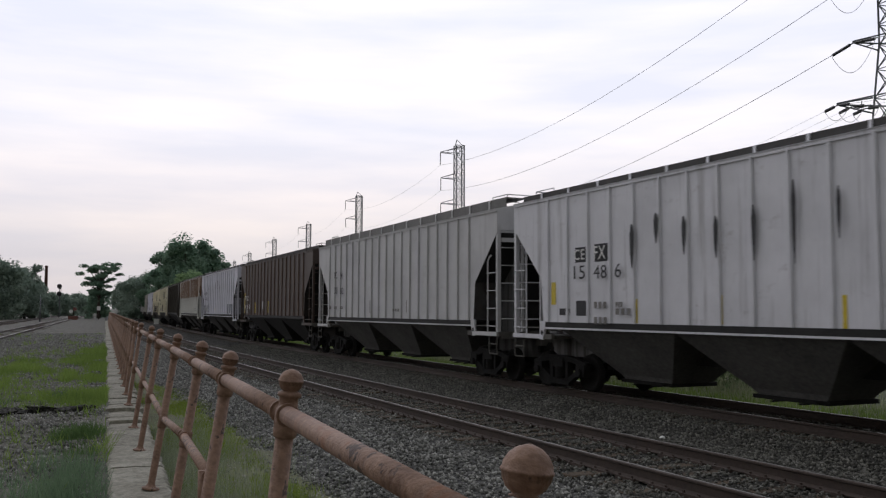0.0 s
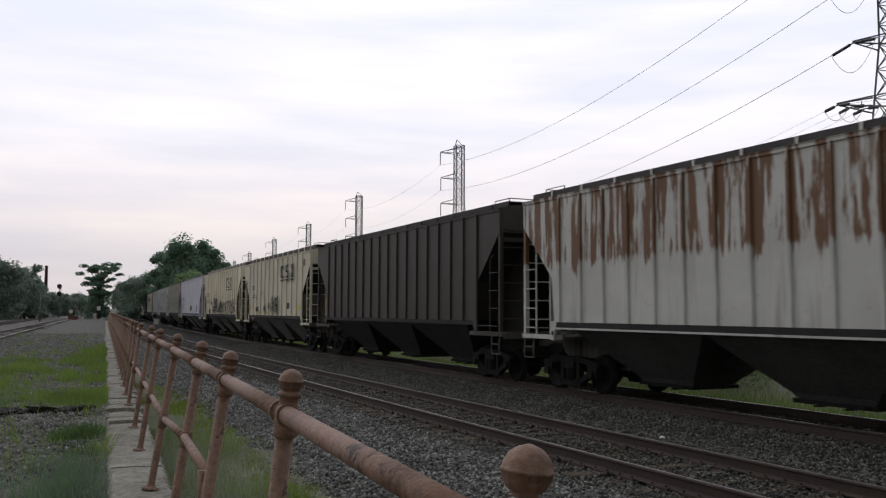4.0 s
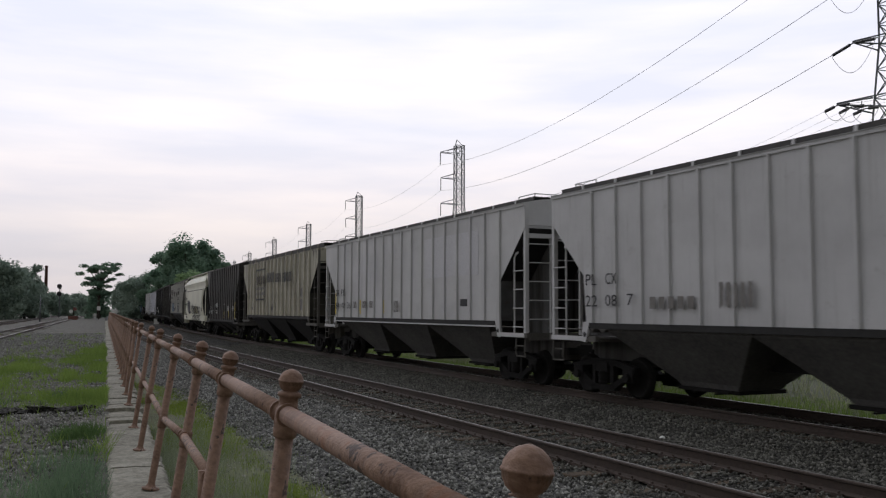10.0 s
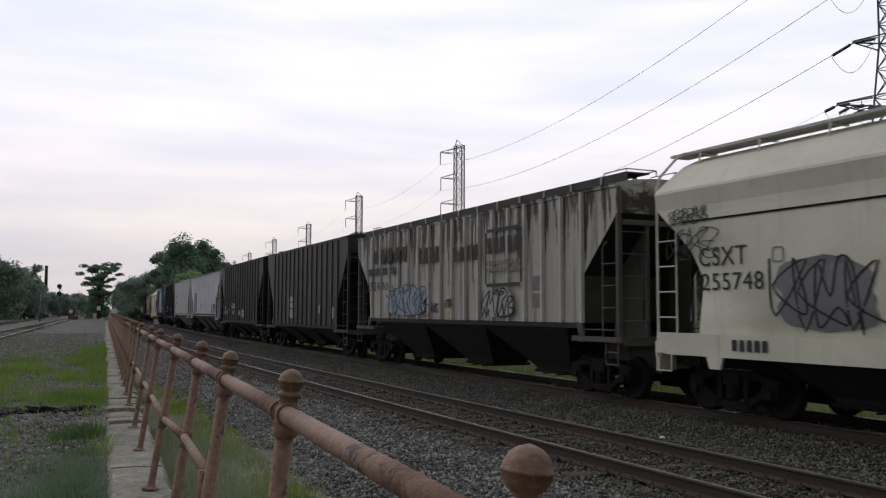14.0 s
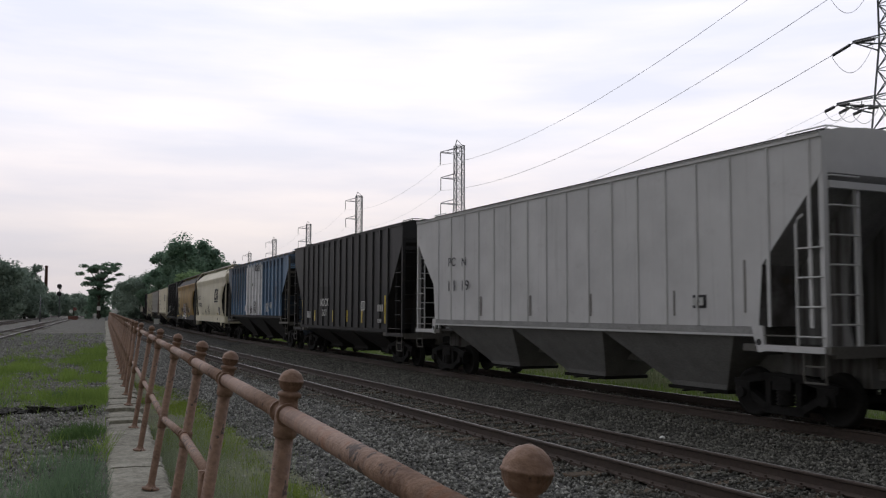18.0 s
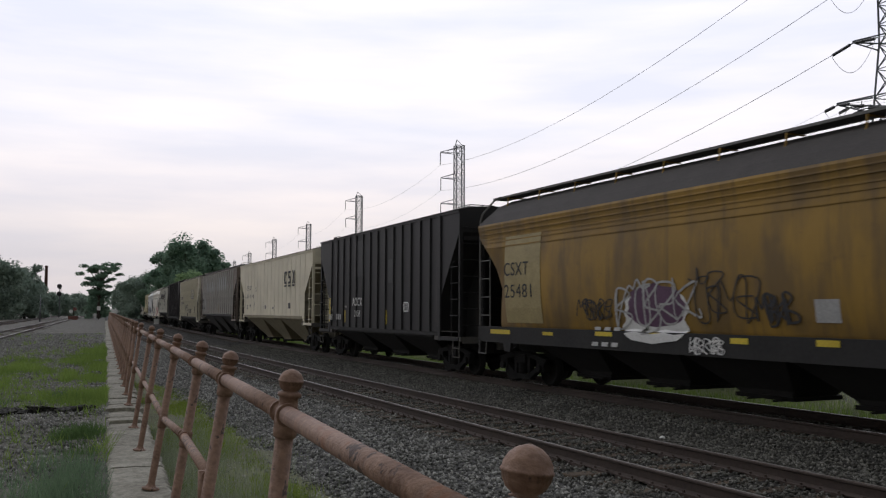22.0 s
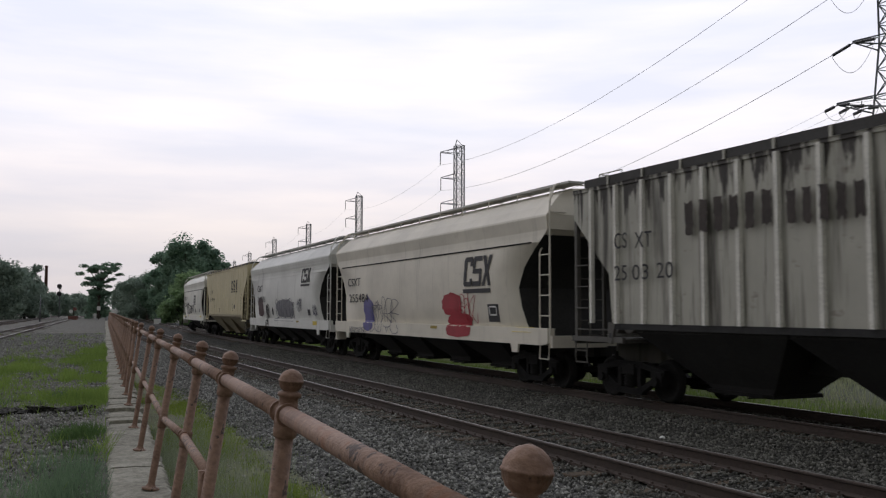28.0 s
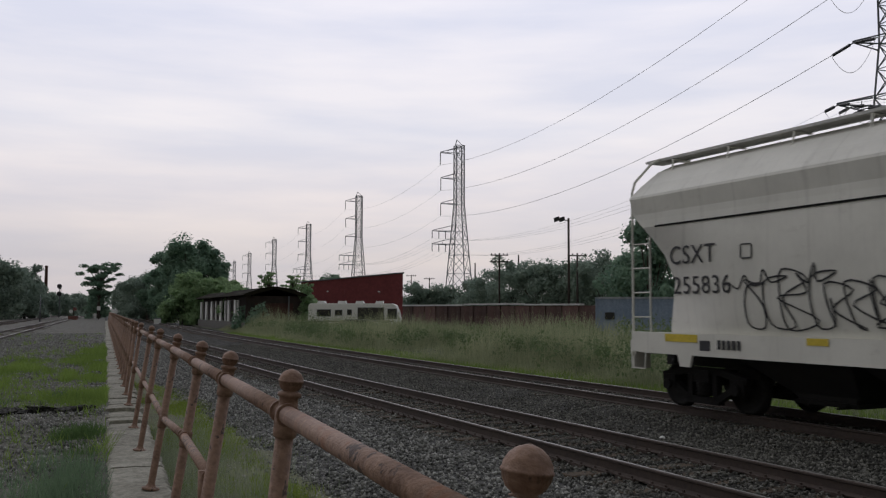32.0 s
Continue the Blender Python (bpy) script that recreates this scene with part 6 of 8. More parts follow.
def build_shed():
    dirx, diry = math.sin(radians(-23.5)), math.cos(radians(-23.5))
    ang = math.degrees(math.atan2(diry, dirx))
    sh = thing("goods_shed", "dark weathered open timber shed with white posts", "shed", pose(-21.4, 95, -0.45, 0, 0, ang))
    timber = rough_mat("dark_weathered_timber", (0.018, 0.014, 0.012), (0.05, 0.036, 0.03), 1.0, 0.95, 10, 0.4)
    redwood = rough_mat("faded_red_timber", (0.04, 0.018, 0.014), (0.085, 0.035, 0.028), 1.0, 0.95, 10, 0.4)
    roofm = rough_mat("overgrown_felt_roof", (0.012, 0.012, 0.008), (0.03, 0.026, 0.018), 0.6, 0.95, 8, 0.5)
    roofm.node_tree.nodes["Principled BSDF"].inputs["Specular IOR Level"].default_value = 0.05
    L, W = 36.0, 6.2
    # x runs along the shed away from the camera, y to the side of the tracks
    sec = [(0.5, 3.95), (0.2, 4.15), (-1.6, 4.75), (-W / 2, 4.95), (-W + 1.6, 4.75), (-W - 0.2, 4.15), (-W - 0.5, 3.95), (-W, 3.85), (-W / 2, 4.7), (0, 3.85)]
    bm = bmesh.new()
    a = [bm.verts.new((-0.8, y, z)) for y, z in sec]
    b = [bm.verts.new((L, y, z)) for y, z in sec]
    for i in range(len(sec)):
        bm.faces.new((a[i], a[(i + 1) % len(sec)], b[(i + 1) % len(sec)], b[i]))
    bm.faces.new(a[::-1])
    bm.faces.new(b)
    bmesh.ops.recalc_face_normals(bm, faces=bm.faces[:])
    part("roof", bm, roofm, sh)
    bm = bmesh.new()
    box(bm, 0, 0.15, -W, 0, 0, 3.9)
    part("end_wall", bm, timber, sh)
    bm = bmesh.new()
    box(bm, -0.12, 0.0, -W + 1.0, -1.0, 0.0, 3.1)
    part("end_door", bm, redwood, sh, "faded red sliding door")
    bm = bmesh.new()
    box(bm, -0.18, -0.12, -W + 0.4, -0.4, 3.1, 3.3)
    part("door_track", bm, timber, sh)
    bm = bmesh.new()
    box(bm, -0.9, -0.75, -W + 1.6, -W + 1.72, 0.0, 3.9)
    part("porch_post", bm, M["galv"], sh)
    bm = bmesh.new()
    box(bm, 0.15, L, -W, -W + 0.2, 0, 3.9)
    part("back_wall", bm, timber, sh)
    bm = bmesh.new()
    box(bm, 0.15, L, -0.35, 0, 0, 1.0)
    part("plinth", bm, plain("dark_old_concrete", (0.12, 0.115, 0.105), 0.9), sh)
    bm = bmesh.new()
    box(bm, 4.0, L, -0.9, -0.7, 1.0, 3.9)
    part("inner_wall", bm, timber, sh)
    rnd = random.Random(2)
    x = 5.0
    while x < L - 1:
        w = rnd.choice((0.25, 0.5, 1.0, 0.4, 1.3))
        bm = bmesh.new()
        box(bm, x, x + w, -0.22, -0.05, 1.0, 3.5)
        part("white_post" if w < 1 else "white_panel", bm, M["white"], sh)
        x += w + rnd.uniform(1.0, 3.6)
    for k in range(6):
        tree(-20.2 + 0.6 * (k % 2) - 2.5 * (k // 2) + (4.5 if k > 3 else 0), 93.5 + 4.5 * (k // 2), -0.4, (2.4, 3.2, 2.0, 3.0, 2.6, 3.4)[k], 1.0, 300 + k, "small green shrub growing by the shed", leaves=700, size=0.16)


def build_red_building():
    b = thing("red_building", "large dark red metal-clad building with a sloping pale roof edge", "building", pose(-17.7, 109, -0.4, 0, 0, 5))
    red = rough_mat("dark_red_cladding", (0.17, 0.03, 0.034), (0.24, 0.046, 0.05), 0.25, 0.7, 3.0, 0.15)
    L, D, low, high = 12.7, 9.0, 5.75, 7.0
    n = 28
    # front and back follow the roof's fall from one end to the other
    for y, s in ((0.0, -1), (D, 1)):
        for i in range(n):
            x0, x1 = L * i / n, L * (i + 1) / n
            h0, h1 = low + (high - low) * x0 / L, low + (high - low) * x1 / L
            d = y + s * (0.07 if i % 2 else 0.0)
            bm = bmesh.new()
            prism(bm, [(x0, 0), (x1, 0), (x1, h1), (x0, h0)], min(d, y) - 0.04, max(d, y) + 0.04)
            part("cladding_panel", bm, red, b)
    for x, h in ((0.0, low), (L - 0.15, high)):
        bm = bmesh.new()
        box(bm, x, x + 0.15, 0.05, D - 0.05, 0, h)
        part("end_wall", bm, red, b)
    bm = bmesh.new()
    prism(bm, [(-0.15, low), (L + 0.15, high + 0.02), (L + 0.15, high + 0.16), (-0.15, low + 0.14)], -0.25, D + 0.25)
    part("roof", bm, M["galv"], b)
    for x in (3.2, 9.6):
        bm = bmesh.new()
        box(bm, x, x + 0.22, -0.3, -0.08, 4.6, 4.75)
        part("wall_lamp", bm, M["white"], b)


def build_motorhome():
    v = thing("motorhome", "long cream motorhome with dark windows, parked in tall grass", "motorhome", pose(far_at(546, 92), 92, -0.45, 0, 0, -3))
    cream = plain("cream_gelcoat", (0.80, 0.79, 0.75), 0.45, 0, 0.06)
    glass, nt, bsdf = bare("dark_window_glass", 0.08)
    bsdf.inputs["Base Color"].default_value = (0.015, 0.018, 0.02, 1)
    L, W = 9.7, 2.4
    bm = bmesh.new()
    prism(bm, [(0, 0.55), (L - 0.3, 0.55), (L, 0.75), (L + 0.02, 1.4), (L - 0.2, 2.3), (L - 0.5, 2.95), (L - 0.9, 3.08), (0.25, 3.08), (0.0, 2.9)], 0, W)
    bmesh.ops.bevel(bm, geom=[e for e in bm.edges if len(e.link_faces) == 2 and e.calc_face_angle() > 0.9], offset=0.1, segments=2, affect="EDGES")
    part("body", bm, cream, v)
    for x0, x1, z0, z1 in ((1.0, 2.4, 1.75, 2.4), (5.3, 8.0, 1.35, 2.62), (8.45, 9.35, 1.5, 2.5), (4.2, 4.6, 1.9, 2.4), (2.9, 3.6, 1.85, 2.35)):
        bm = bmesh.new()
        box(bm, x0, x1, -0.02, 0.03, z0, z1)
        w = part("window", bm, glass, v)
        bm = bmesh.new()
        for a, b, c, d in ((x0 - 0.05, x1 + 0.05, z0 - 0.05, z0), (x0 - 0.05, x1 + 0.05, z1, z1 + 0.05), (x0 - 0.05, x0, z0, z1), (x1, x1 + 0.05, z0, z1)):
            box(bm, a, b, -0.035, 0.02, c, d)
        part("window_frame", bm, M["galv"], w)
    bm = bmesh.new()
    box(bm, 0.3, L - 0.6, -0.015, 0.02, 1.12, 1.28)
    part("side_stripe", bm, plain("brown_stripe", (0.10, 0.09, 0.085)), v)
    for x in (0.8, 3.0, 4.9, 7.0):
        bm = bmesh.new()
        prism(bm, [(x, 3.07), (x + 0.9, 3.07), (x + 0.8, 3.34), (x + 0.1, 3.34)], 0.7, 1.6)
        part("roof_unit", bm, M["white"], v)
    for x in (2.4, 7.9):
        for y in (0.05, W - 0.3):
            bm = bmesh.new()
            tube(bm, (x, y, 0.45), (x, y + 0.25, 0.45), 0.45, 18)
            part("wheel", bm, M["black"], v)
    car = thing("parked_car", "grey estate car parked before the motorhome", "car", pose(far_at(640, 88), 88, -0.45, 0, 0, 0))
    bm = bmesh.new()
    prism(bm, [(-2.2, 0.35), (2.3, 0.35), (2.35, 0.8), (1.4, 0.98), (0.7, 1.42), (-1.6, 1.45), (-2.2, 1.0)], 0, 1.7)
    part("body", bm, plain("grey_car_paint", (0.10, 0.11, 0.12), 0.35), car)
    bm = bmesh.new()
    prism(bm, [(-1.5, 1.0), (1.15, 1.0), (0.65, 1.36), (-1.4, 1.38)], -0.015, 0.02)
    part("side_window", bm, glass, car)
    for x in (-1.4, 1.5):
        bm = bmesh.new()
        tube(bm, (x, -0.02, 0.32), (x, 1.72, 0.32), 0.32, 16)
        part("wheel", bm, M["black"], car)


def build_rusty_wall():
    x0, y0, x1, y1 = far_at(713, 86), 86.0, far_at(1056, 66), 66.0
    run = math.hypot(x1 - x0, y1 - y0)
    ang = math.degrees(math.atan2(y1 - y0, x1 - x0))
    w = thing("rusty_wagons", "row of low rust-brown steel wagon bodies with pale top rails", "wagon", pose(x0, y0, -0.4, 0, 0, ang))
    rust = rough_mat("flaking_rust_steel", (0.062, 0.036, 0.032), (0.135, 0.076, 0.068), 0.8, 0.9, 8, 0.4, per_piece=0.4)
    cap = plain("pale_steel_edge", (0.55, 0.55, 0.54), 0.7)
    n = 14
    for i in range(n):
        a, b = run * i / n, run * (i + 1) / n - 0.03
        m = corrugated(b - a, 2.72, 0.55, 0.09)
        part("steel_panel", m, rust, w).location = (a, 0, 0)
    for a, b, z in ((0.2, 9.4, 2.73), (9.7, 17.2, 2.80), (17.5, run - 1.5, 2.74)):
        bm = bmesh.new()
        box(bm, a, min(b, run), -0.16, 0.25, z, z + 0.13)
        part("top_rail", bm, cap, w)
    c = thing("blue_container", "faded blue steel shipping container in weeds", "container", pose(far_at(1054, 57), 57, -0.4, 0, 0, -12))
    blue = rough_mat("faded_blue_steel", (0.19, 0.25, 0.35), (0.28, 0.34, 0.44), 0.8, 0.75, 8, 0.2)
    m = corrugated(6.0, 3.1, 0.18, 0.04)
    part("side_wall", m, blue, c)
    bm = bmesh.new()
    box(bm, 0.01, 5.99, 0.15, 2.4, 0.02, 3.08)
    part("shell", bm, blue, c)
    bm = bmesh.new()
    box(bm, -0.03, 6.03, -0.09, 2.45, 3.08, 3.2)
    part("roof", bm, plain("pale_roof_sheet", (0.34, 0.36, 0.40)), c)
    for x in (-0.02, 5.9):
        bm = bmesh.new()
        box(bm, x, x + 0.12, -0.09, 0.1, 0, 3.1)
        part("corner_post", bm, blue, c)
    bm = bmesh.new()
    box(bm, 0.6, 1.2, -0.08, 0.0, 1.75, 2.2)
    part("vent", bm, M["black"], c)


# ---- poles, pylons and their wires ----
def build_poles():
    lp = thing("floodlight_pole", "dark timber pole with two floodlights", "light pole", pose(far_at(1007, 75), 75, -0.4))
    bm = bmesh.new()
    tube(bm, (0, 0, 0), (0, 0, 10.3), 0.13, 9, 0.09)
    part("shaft", bm, M["pole"], lp)
    bm = bmesh.new()
    tube(bm, (-0.9, 0, 10.15), (0.05, 0, 10.1), 0.04, 6)
    part("arm", bm, M["galv"], lp)
    for x in (-0.95, -0.5):
        bm = bmesh.new()
        prism(bm, [(x - 0.25, 9.95), (x + 0.18, 10.1), (x + 0.1, 10.42), (x - 0.32, 10.3)], -0.28, 0.2)
        part("floodlight", bm, M["black"], lp)
    spots = ((884, 122, 447, 2), (1022, 112, 447, 1), (760, 205, 491, 1), (728, 225, 486, 1), (918, 135, 450, 0), (841, 150, 465, 0))
    for col, d, top, arms in spots:
        h = 1.81 + (551 - top) * d / 1545 + 0.4
        p = thing("utility_pole", "dark timber utility pole with crossarms" if arms else "plain dark timber pole", "utility pole", pose(far_at(col, d), d, -0.4))
        bm = bmesh.new()
        tube(bm, (0, 0, 0), (0, 0, h), 0.16, 8, 0.11)
        part("shaft", bm, M["pole"], p)
        for k in range(arms):
            z = h - 0.3 - 0.95 * k
            bm = bmesh.new()
            box(bm, -1.25, 1.25, -0.07, 0.07, z - 0.07, z + 0.07)
            part("crossarm", bm, M["pole"], p)
            for x in (-1.1, -0.6, 0.6, 1.1):
                bm = bmesh.new()
                turned(bm, [(0.05, 0), (0.07, 0.08), (0.05, 0.2), (0.01, 0.22)], (x, 0, z + 0.07), 8)
                part("insulator", bm, M["insul"], p)


PYLONS = [(36.95, 70.0), (3.3, 180.0), (-25.2, 260.0), (-53.5, 346.0), (-81.5, 421.0), (-116.0, 523.0), (-146.5, 613.0)]
NEAR_ARMS = [(33.2, 3.7, 1), (28.3, 3.6, 1), (23.4, 3.6, 1), (18.2, 5.0, 3), (15.4, 4.8, 3)]
ARMS = [(34.6, 3.3, 1), (29.3, 3.2, 1), (24.0, 3.2, 1), (18.3, 4.6, 3), (15.6, 4.4, 3)]


def pylon_meshes(levels):
    H = 36.3

    def half(z):
        return 0.85 if z > 24 else 0.85 + (24 - z) / 24 * 1.75
    legs = []
    for sx in (-1, 1):
        for sy in (-1, 1):
            bm = bmesh.new()
            polytube(bm, [(sx * half(z), sy * half(z), z) for z in (0, 12, 24, H)], 0.11)
            legs.append(meshed("leg", bm, M["galv"]))
    bm = bmesh.new()
    z = 0.0
    while z < H - 0.5:
        st = max(1.5, half(z) * 2.0)
        z1 = min(H, z + st)
        a, b = half(z), half(z1)
        for p, q in (((-a, -a), (b, -b)), ((a, -a), (-b, -b)), ((-a, a), (b, b)), ((a, a), (-b, b)), ((-a, -a), (-b, b)), ((-a, a), (-b, -b)), ((a, -a), (b, b)), ((a, a), (b, -b))):
            tube(bm, (*p, z), (*q, z1), 0.055, 3, caps=False)
        for p, q in (((-b, -b), (b, -b)), ((-b, b), (b, b)), ((-b, -b), (-b, b)), ((b, -b), (b, b))):
            tube(bm, (*p, z1), (*q, z1), 0.05, 3, caps=False)
        z = z1
    brace = meshed("lattice", bm, M["galv"])
    arms = []
    for z, ln, n in levels:
        bm = bmesh.new()
        h = half(z)
        for sy in (-1, 1):
            tube(bm, (-h, sy * h, z), (-h - ln, 0, z), 0.07, 4)
            tube(bm, (-h, sy * h, z + (1.1 if n == 1 else 1.3)), (-h - ln, 0, z + 0.1), 0.06, 4)
        tube(bm, (-h - ln * 0.5, -h * 0.5, z), (-h - ln * 0.5, h * 0.5, z), 0.05, 4)
        tube(bm, (-h - ln * 0.5, 0, z), (-h - ln * 0.5, 0, z + 0.5), 0.05, 4)
        tube(bm, (-h, 0, z), (h, 0, z), 0.06, 4)
        arms.append(meshed("arm", bm, M["galv"]))
    bm = bmesh.new()
    tube(bm, (-0.85, 0, H), (-0.5, 0, H + 1.2), 0.09, 4)
    tube(bm, (0.85, 0, H), (-0.5, 0, H + 1.2), 0.07, 4)
    peak = meshed("peak", bm, M["galv"])
    return legs, brace, arms, peak, half


def drop_points(x, y, turn, half, strain):
    """Where the wires hang at one pylon."""
    out = []
    for z, ln, n in (NEAR_ARMS if strain else ARMS):
        for k in range(n):
            lx = -half(z) - ln + k * 1.45
            hang = (2.6 if n == 1 else 1.5)
            p = Vector((lx, 0, z - (0.05 if strain else hang)))
            out.append(Matrix.Translation((x, y, 0)) @ Matrix.Rotation(turn, 4, "Z") @ p)
    return out


def build_pylons():
    legs, brace, arms, peak, half = pylon_meshes(ARMS)
    near_arms = pylon_meshes(NEAR_ARMS)[2]
    turn = radians(19.6)
    hang = {}
    for n in (1, 3):
        bm = bmesh.new()
        for k in range(8 if n == 1 else 5):
            turned(bm, [(0.05, 0), (0.13, -0.04), (0.13, -0.12), (0.05, -0.2)], (0, 0, -0.15 - 0.29 * k), 7)
        tube(bm, (0, 0, 0), (0, 0, -2.55 if n == 1 else -1.5), 0.05, 4)
        hang[n] = meshed("insulator_string", bm, M["insul"])
    rings = []
    for i, (x, y) in enumerate(PYLONS):
        strain = i == 0
        py = thing("pylon", "grey steel lattice pylon with arms on one side", "pylon", pose(x, y, 0, 0, 0, math.degrees(turn)), group="pylons of the power line")
        for nm, me in (*(("leg", g) for g in legs), ("lattice", brace), ("peak", peak)):
            part(nm, me, None, py)
        for me, (z, ln, n) in zip(near_arms if strain else arms, ARMS):
            a = part("arm", me, None, py)
            if not strain:
                for k in range(n):
                    part("insulator_string", hang[n], None, a).location = (-half(z) - ln + k * 1.45, 0, z)
        rings.append(drop_points(x, y, turn, half, strain))
    wires = thing("overhead_wires", "thin sagging power line conductors between pylons", "power line")
    # beyond the near pylon the wires run on past the camera
    far = [p + Vector((33.2, -110, 0)) for p in rings[0]]
    chain = [far, *rings]
    for k in range(len(rings[0])):
        for j in range(len(chain) - 1):
            p, q = chain[j][k], chain[j + 1][k]
            bm = bmesh.new()
            sag = (q - p).length * 0.033
            polytube(bm, [p.lerp(q, i / 16) - Vector((0, 0, 4 * sag * (i / 16) * (1 - i / 16))) for i in range(17)], (0.030 if k < 3 else 0.013) if j < 2 else 0.02)
            part("conductor", bm, M["cable"], wires)
        # strain strings and the slack loop at the near pylon
        if k < 9:
            c = rings[0][k]
            ln = 2.3 if k < 3 else 1.3
            ends = []
            for other in (rings[1][k], far[k]):
                d = (other - c).normalized() - Vector((0, 0, 0.14))
                bm = bmesh.new()
                for i in range(7):
                    f0 = 0.35 + (ln - 0.35) * i / 7
                    tube(bm, c + d * f0, c + d * (f0 + 0.2 * ln / 2.3), 0.13, 7)
                tube(bm, c, c + d * ln, 0.05, 4)
                part("strain_string", bm, M["insul"], wires)
                ends.append(c + d * (ln + 0.1))
            bm = bmesh.new()
            polytube(bm, [ends[0].lerp(ends[1], i / 12) - Vector((0, 0, (2.0 if k < 3 else 1.0) * 4 * (i / 12) * (1 - i / 12))) for i in range(13)], 0.025)
            part("jumper_loop", bm, M["cable"], wires)


M["scrub"] = leaf_mat("scrub_leaves", (0.10, 0.15, 0.07), (0.20, 0.26, 0.12))
M["moss"] = leaf_mat("mossy_turf", (0.14, 0.20, 0.03), (0.265, 0.35, 0.07))
M["lush"] = leaf_mat("lush_grass", (0.07, 0.13, 0.045), (0.13, 0.21, 0.075))
M["blueish"] = leaf_mat("blue_green_grass", (0.085, 0.145, 0.085), (0.20, 0.29, 0.17))
M["pale_stem"] = leaf_mat("pale_stems", (0.17, 0.22, 0.13), (0.38, 0.43, 0.29))
build_ballast()
build_trees()
build_grass()
build_yard_stones()
straight_track("yard_track", -6.05, 20, 420, "rusty yard track curving off between weeds")
straight_track("outer_yard_track", -11.4, 40, 420, "second rusty yard track beside the trees")
build_signal()
build_small_far()
build_shed()
build_red_building()
build_motorhome()
build_rusty_wall()
build_poles()
build_pylons()


# ---- paint, plates, lettering and graffiti on the cars ----
INK = {"ink": plain("lettering_black", (0.03, 0.03, 0.033), 0.7), "black": plain("spray_black", (0.02, 0.02, 0.022), 0.7), "white": M["white"], "yellow": M["yellow"],
       "faint": plain("worn_stencil", (0.20, 0.19, 0.18), 0.8), "pale": plain("pale_stencil", (0.42, 0.42, 0.41), 0.8), "navy": plain("navy_panel", (0.04, 0.045, 0.075), 0.6),
       "dullyellow": plain("dull_yellow", (0.36, 0.27, 0.06), 0.7), "brown": plain("brown_sticker", (0.22, 0.12, 0.07), 0.8), "repaint": plain("repainted_band", (0.42, 0.425, 0.445), 0.6, 0, 0.12),
       "palegrey": plain("pale_grey_patch", (0.58, 0.58, 0.60), 0.6, 0, 0.06), "sootpatch": plain("grey_black_patch", (0.055, 0.055, 0.055), 0.7, 0, 0.25), "silver": plain("silver_spray", (0.20, 0.20, 0.215), 0.5, 0, 0.15),
       "goldspray": plain("gold_spray", (0.40, 0.35, 0.18), 0.6), "rustletters": plain("rusted_lettering", (0.055, 0.045, 0.04), 0.85, 0, 0.4), "bluespray": plain("blue_spray", (0.26, 0.33, 0.42), 0.6),
       "oldwhite": car_paint("old_white_panel", (0.70, 0.70, 0.72), amount=0.3, seed=81, rust=dict(z0=0.0, z1=0.01, cut=0.61, colour=(0.07, 0.065, 0.065))), "bluedark": plain("dark_blue_patch", (0.045, 0.06, 0.09)), "goldpale": plain("pale_gold_patch", (0.36, 0.29, 0.13)),
       "purple": plain("purple_spray", (0.11, 0.05, 0.10)), "redspray": plain("red_spray", (0.36, 0.02, 0.035), 0.6), "violet": plain("violet_spray", (0.13, 0.12, 0.30)), "slate": plain("slate_spray", (0.13, 0.13, 0.16)),
       "darkred": plain("dark_red_spray", (0.06, 0.025, 0.028))}
ROUND = [(0.9, 1.562), (1.43, 1.562), (1.44, 1.45), (1.5, 1.47), (1.9, 1.535), (2.4, 1.567), (2.9, 1.572), (3.3, 1.557), (3.47, 1.54), (3.75, 1.525), (4.06, 1.58)]
COUNT = {"n": 0}


def put_mark(k, name, me, x, z, layer, label=""):
    """Lay a flat mark on the near side of car k, following the curve of a rounded side."""
    COUNT["n"] += 1
    x += SPECS[k]["shift"]
    lift = 0.003 + 0.005 * layer + 0.0006 * (COUNT["n"] % 7)
    rounded = CARS[k][0] == "o"
    for v in me.vertices:
        if rounded:
            h = v.co.z + z
            y = float(np.interp(h, [a for a, b in ROUND], [b for a, b in ROUND]))
        else:
            y = 1.52 + (SPECS[k].get("post_d", 0.05) + 0.002 if layer else 0.0)
        v.co = Vector((v.co.x + x, v.co.y + y + lift, v.co.z + z))
    part(name, me, None, TRAIN[k], label)


def grid_plate(bm, w, h, rows):
    for i in range(rows):
        z0, z1 = h * i / rows, h * (i + 1) / rows
        box(bm, -w, 0, -0.001, 0.003, z0, z1)


def panel(k, x, z, w, h, ink):
    bm = bmesh.new()
    grid_plate(bm, w, h, max(1, int(h / 0.35)) if CARS[k][0] == "o" else 1)
    names = {"yellow": "reflector_stripe", "dullyellow": "reflector_stripe", "white": "placard", "pale": "placard"}
    put_mark(k, names.get(ink, "painted_panel"), meshed("panel", bm, INK[ink]), x, z, 0)


def word(k, x, z, w, h, words, ink):
    me = text_mesh(words, 1.0, M["black"]).copy()
    me.materials.clear()
    me.materials.append(INK[ink])
    xs, zs = [v.co.x for v in me.vertices], [v.co.z for v in me.vertices]
    fx, fz = w / (max(xs) - min(xs)), h / (max(zs) - min(zs))
    for v in me.vertices:
        v.co = Vector(((v.co.x - max(xs)) * fx, v.co.y, (v.co.z - min(zs)) * fz))
    put_mark(k, "lettering", me, x, z, 2)


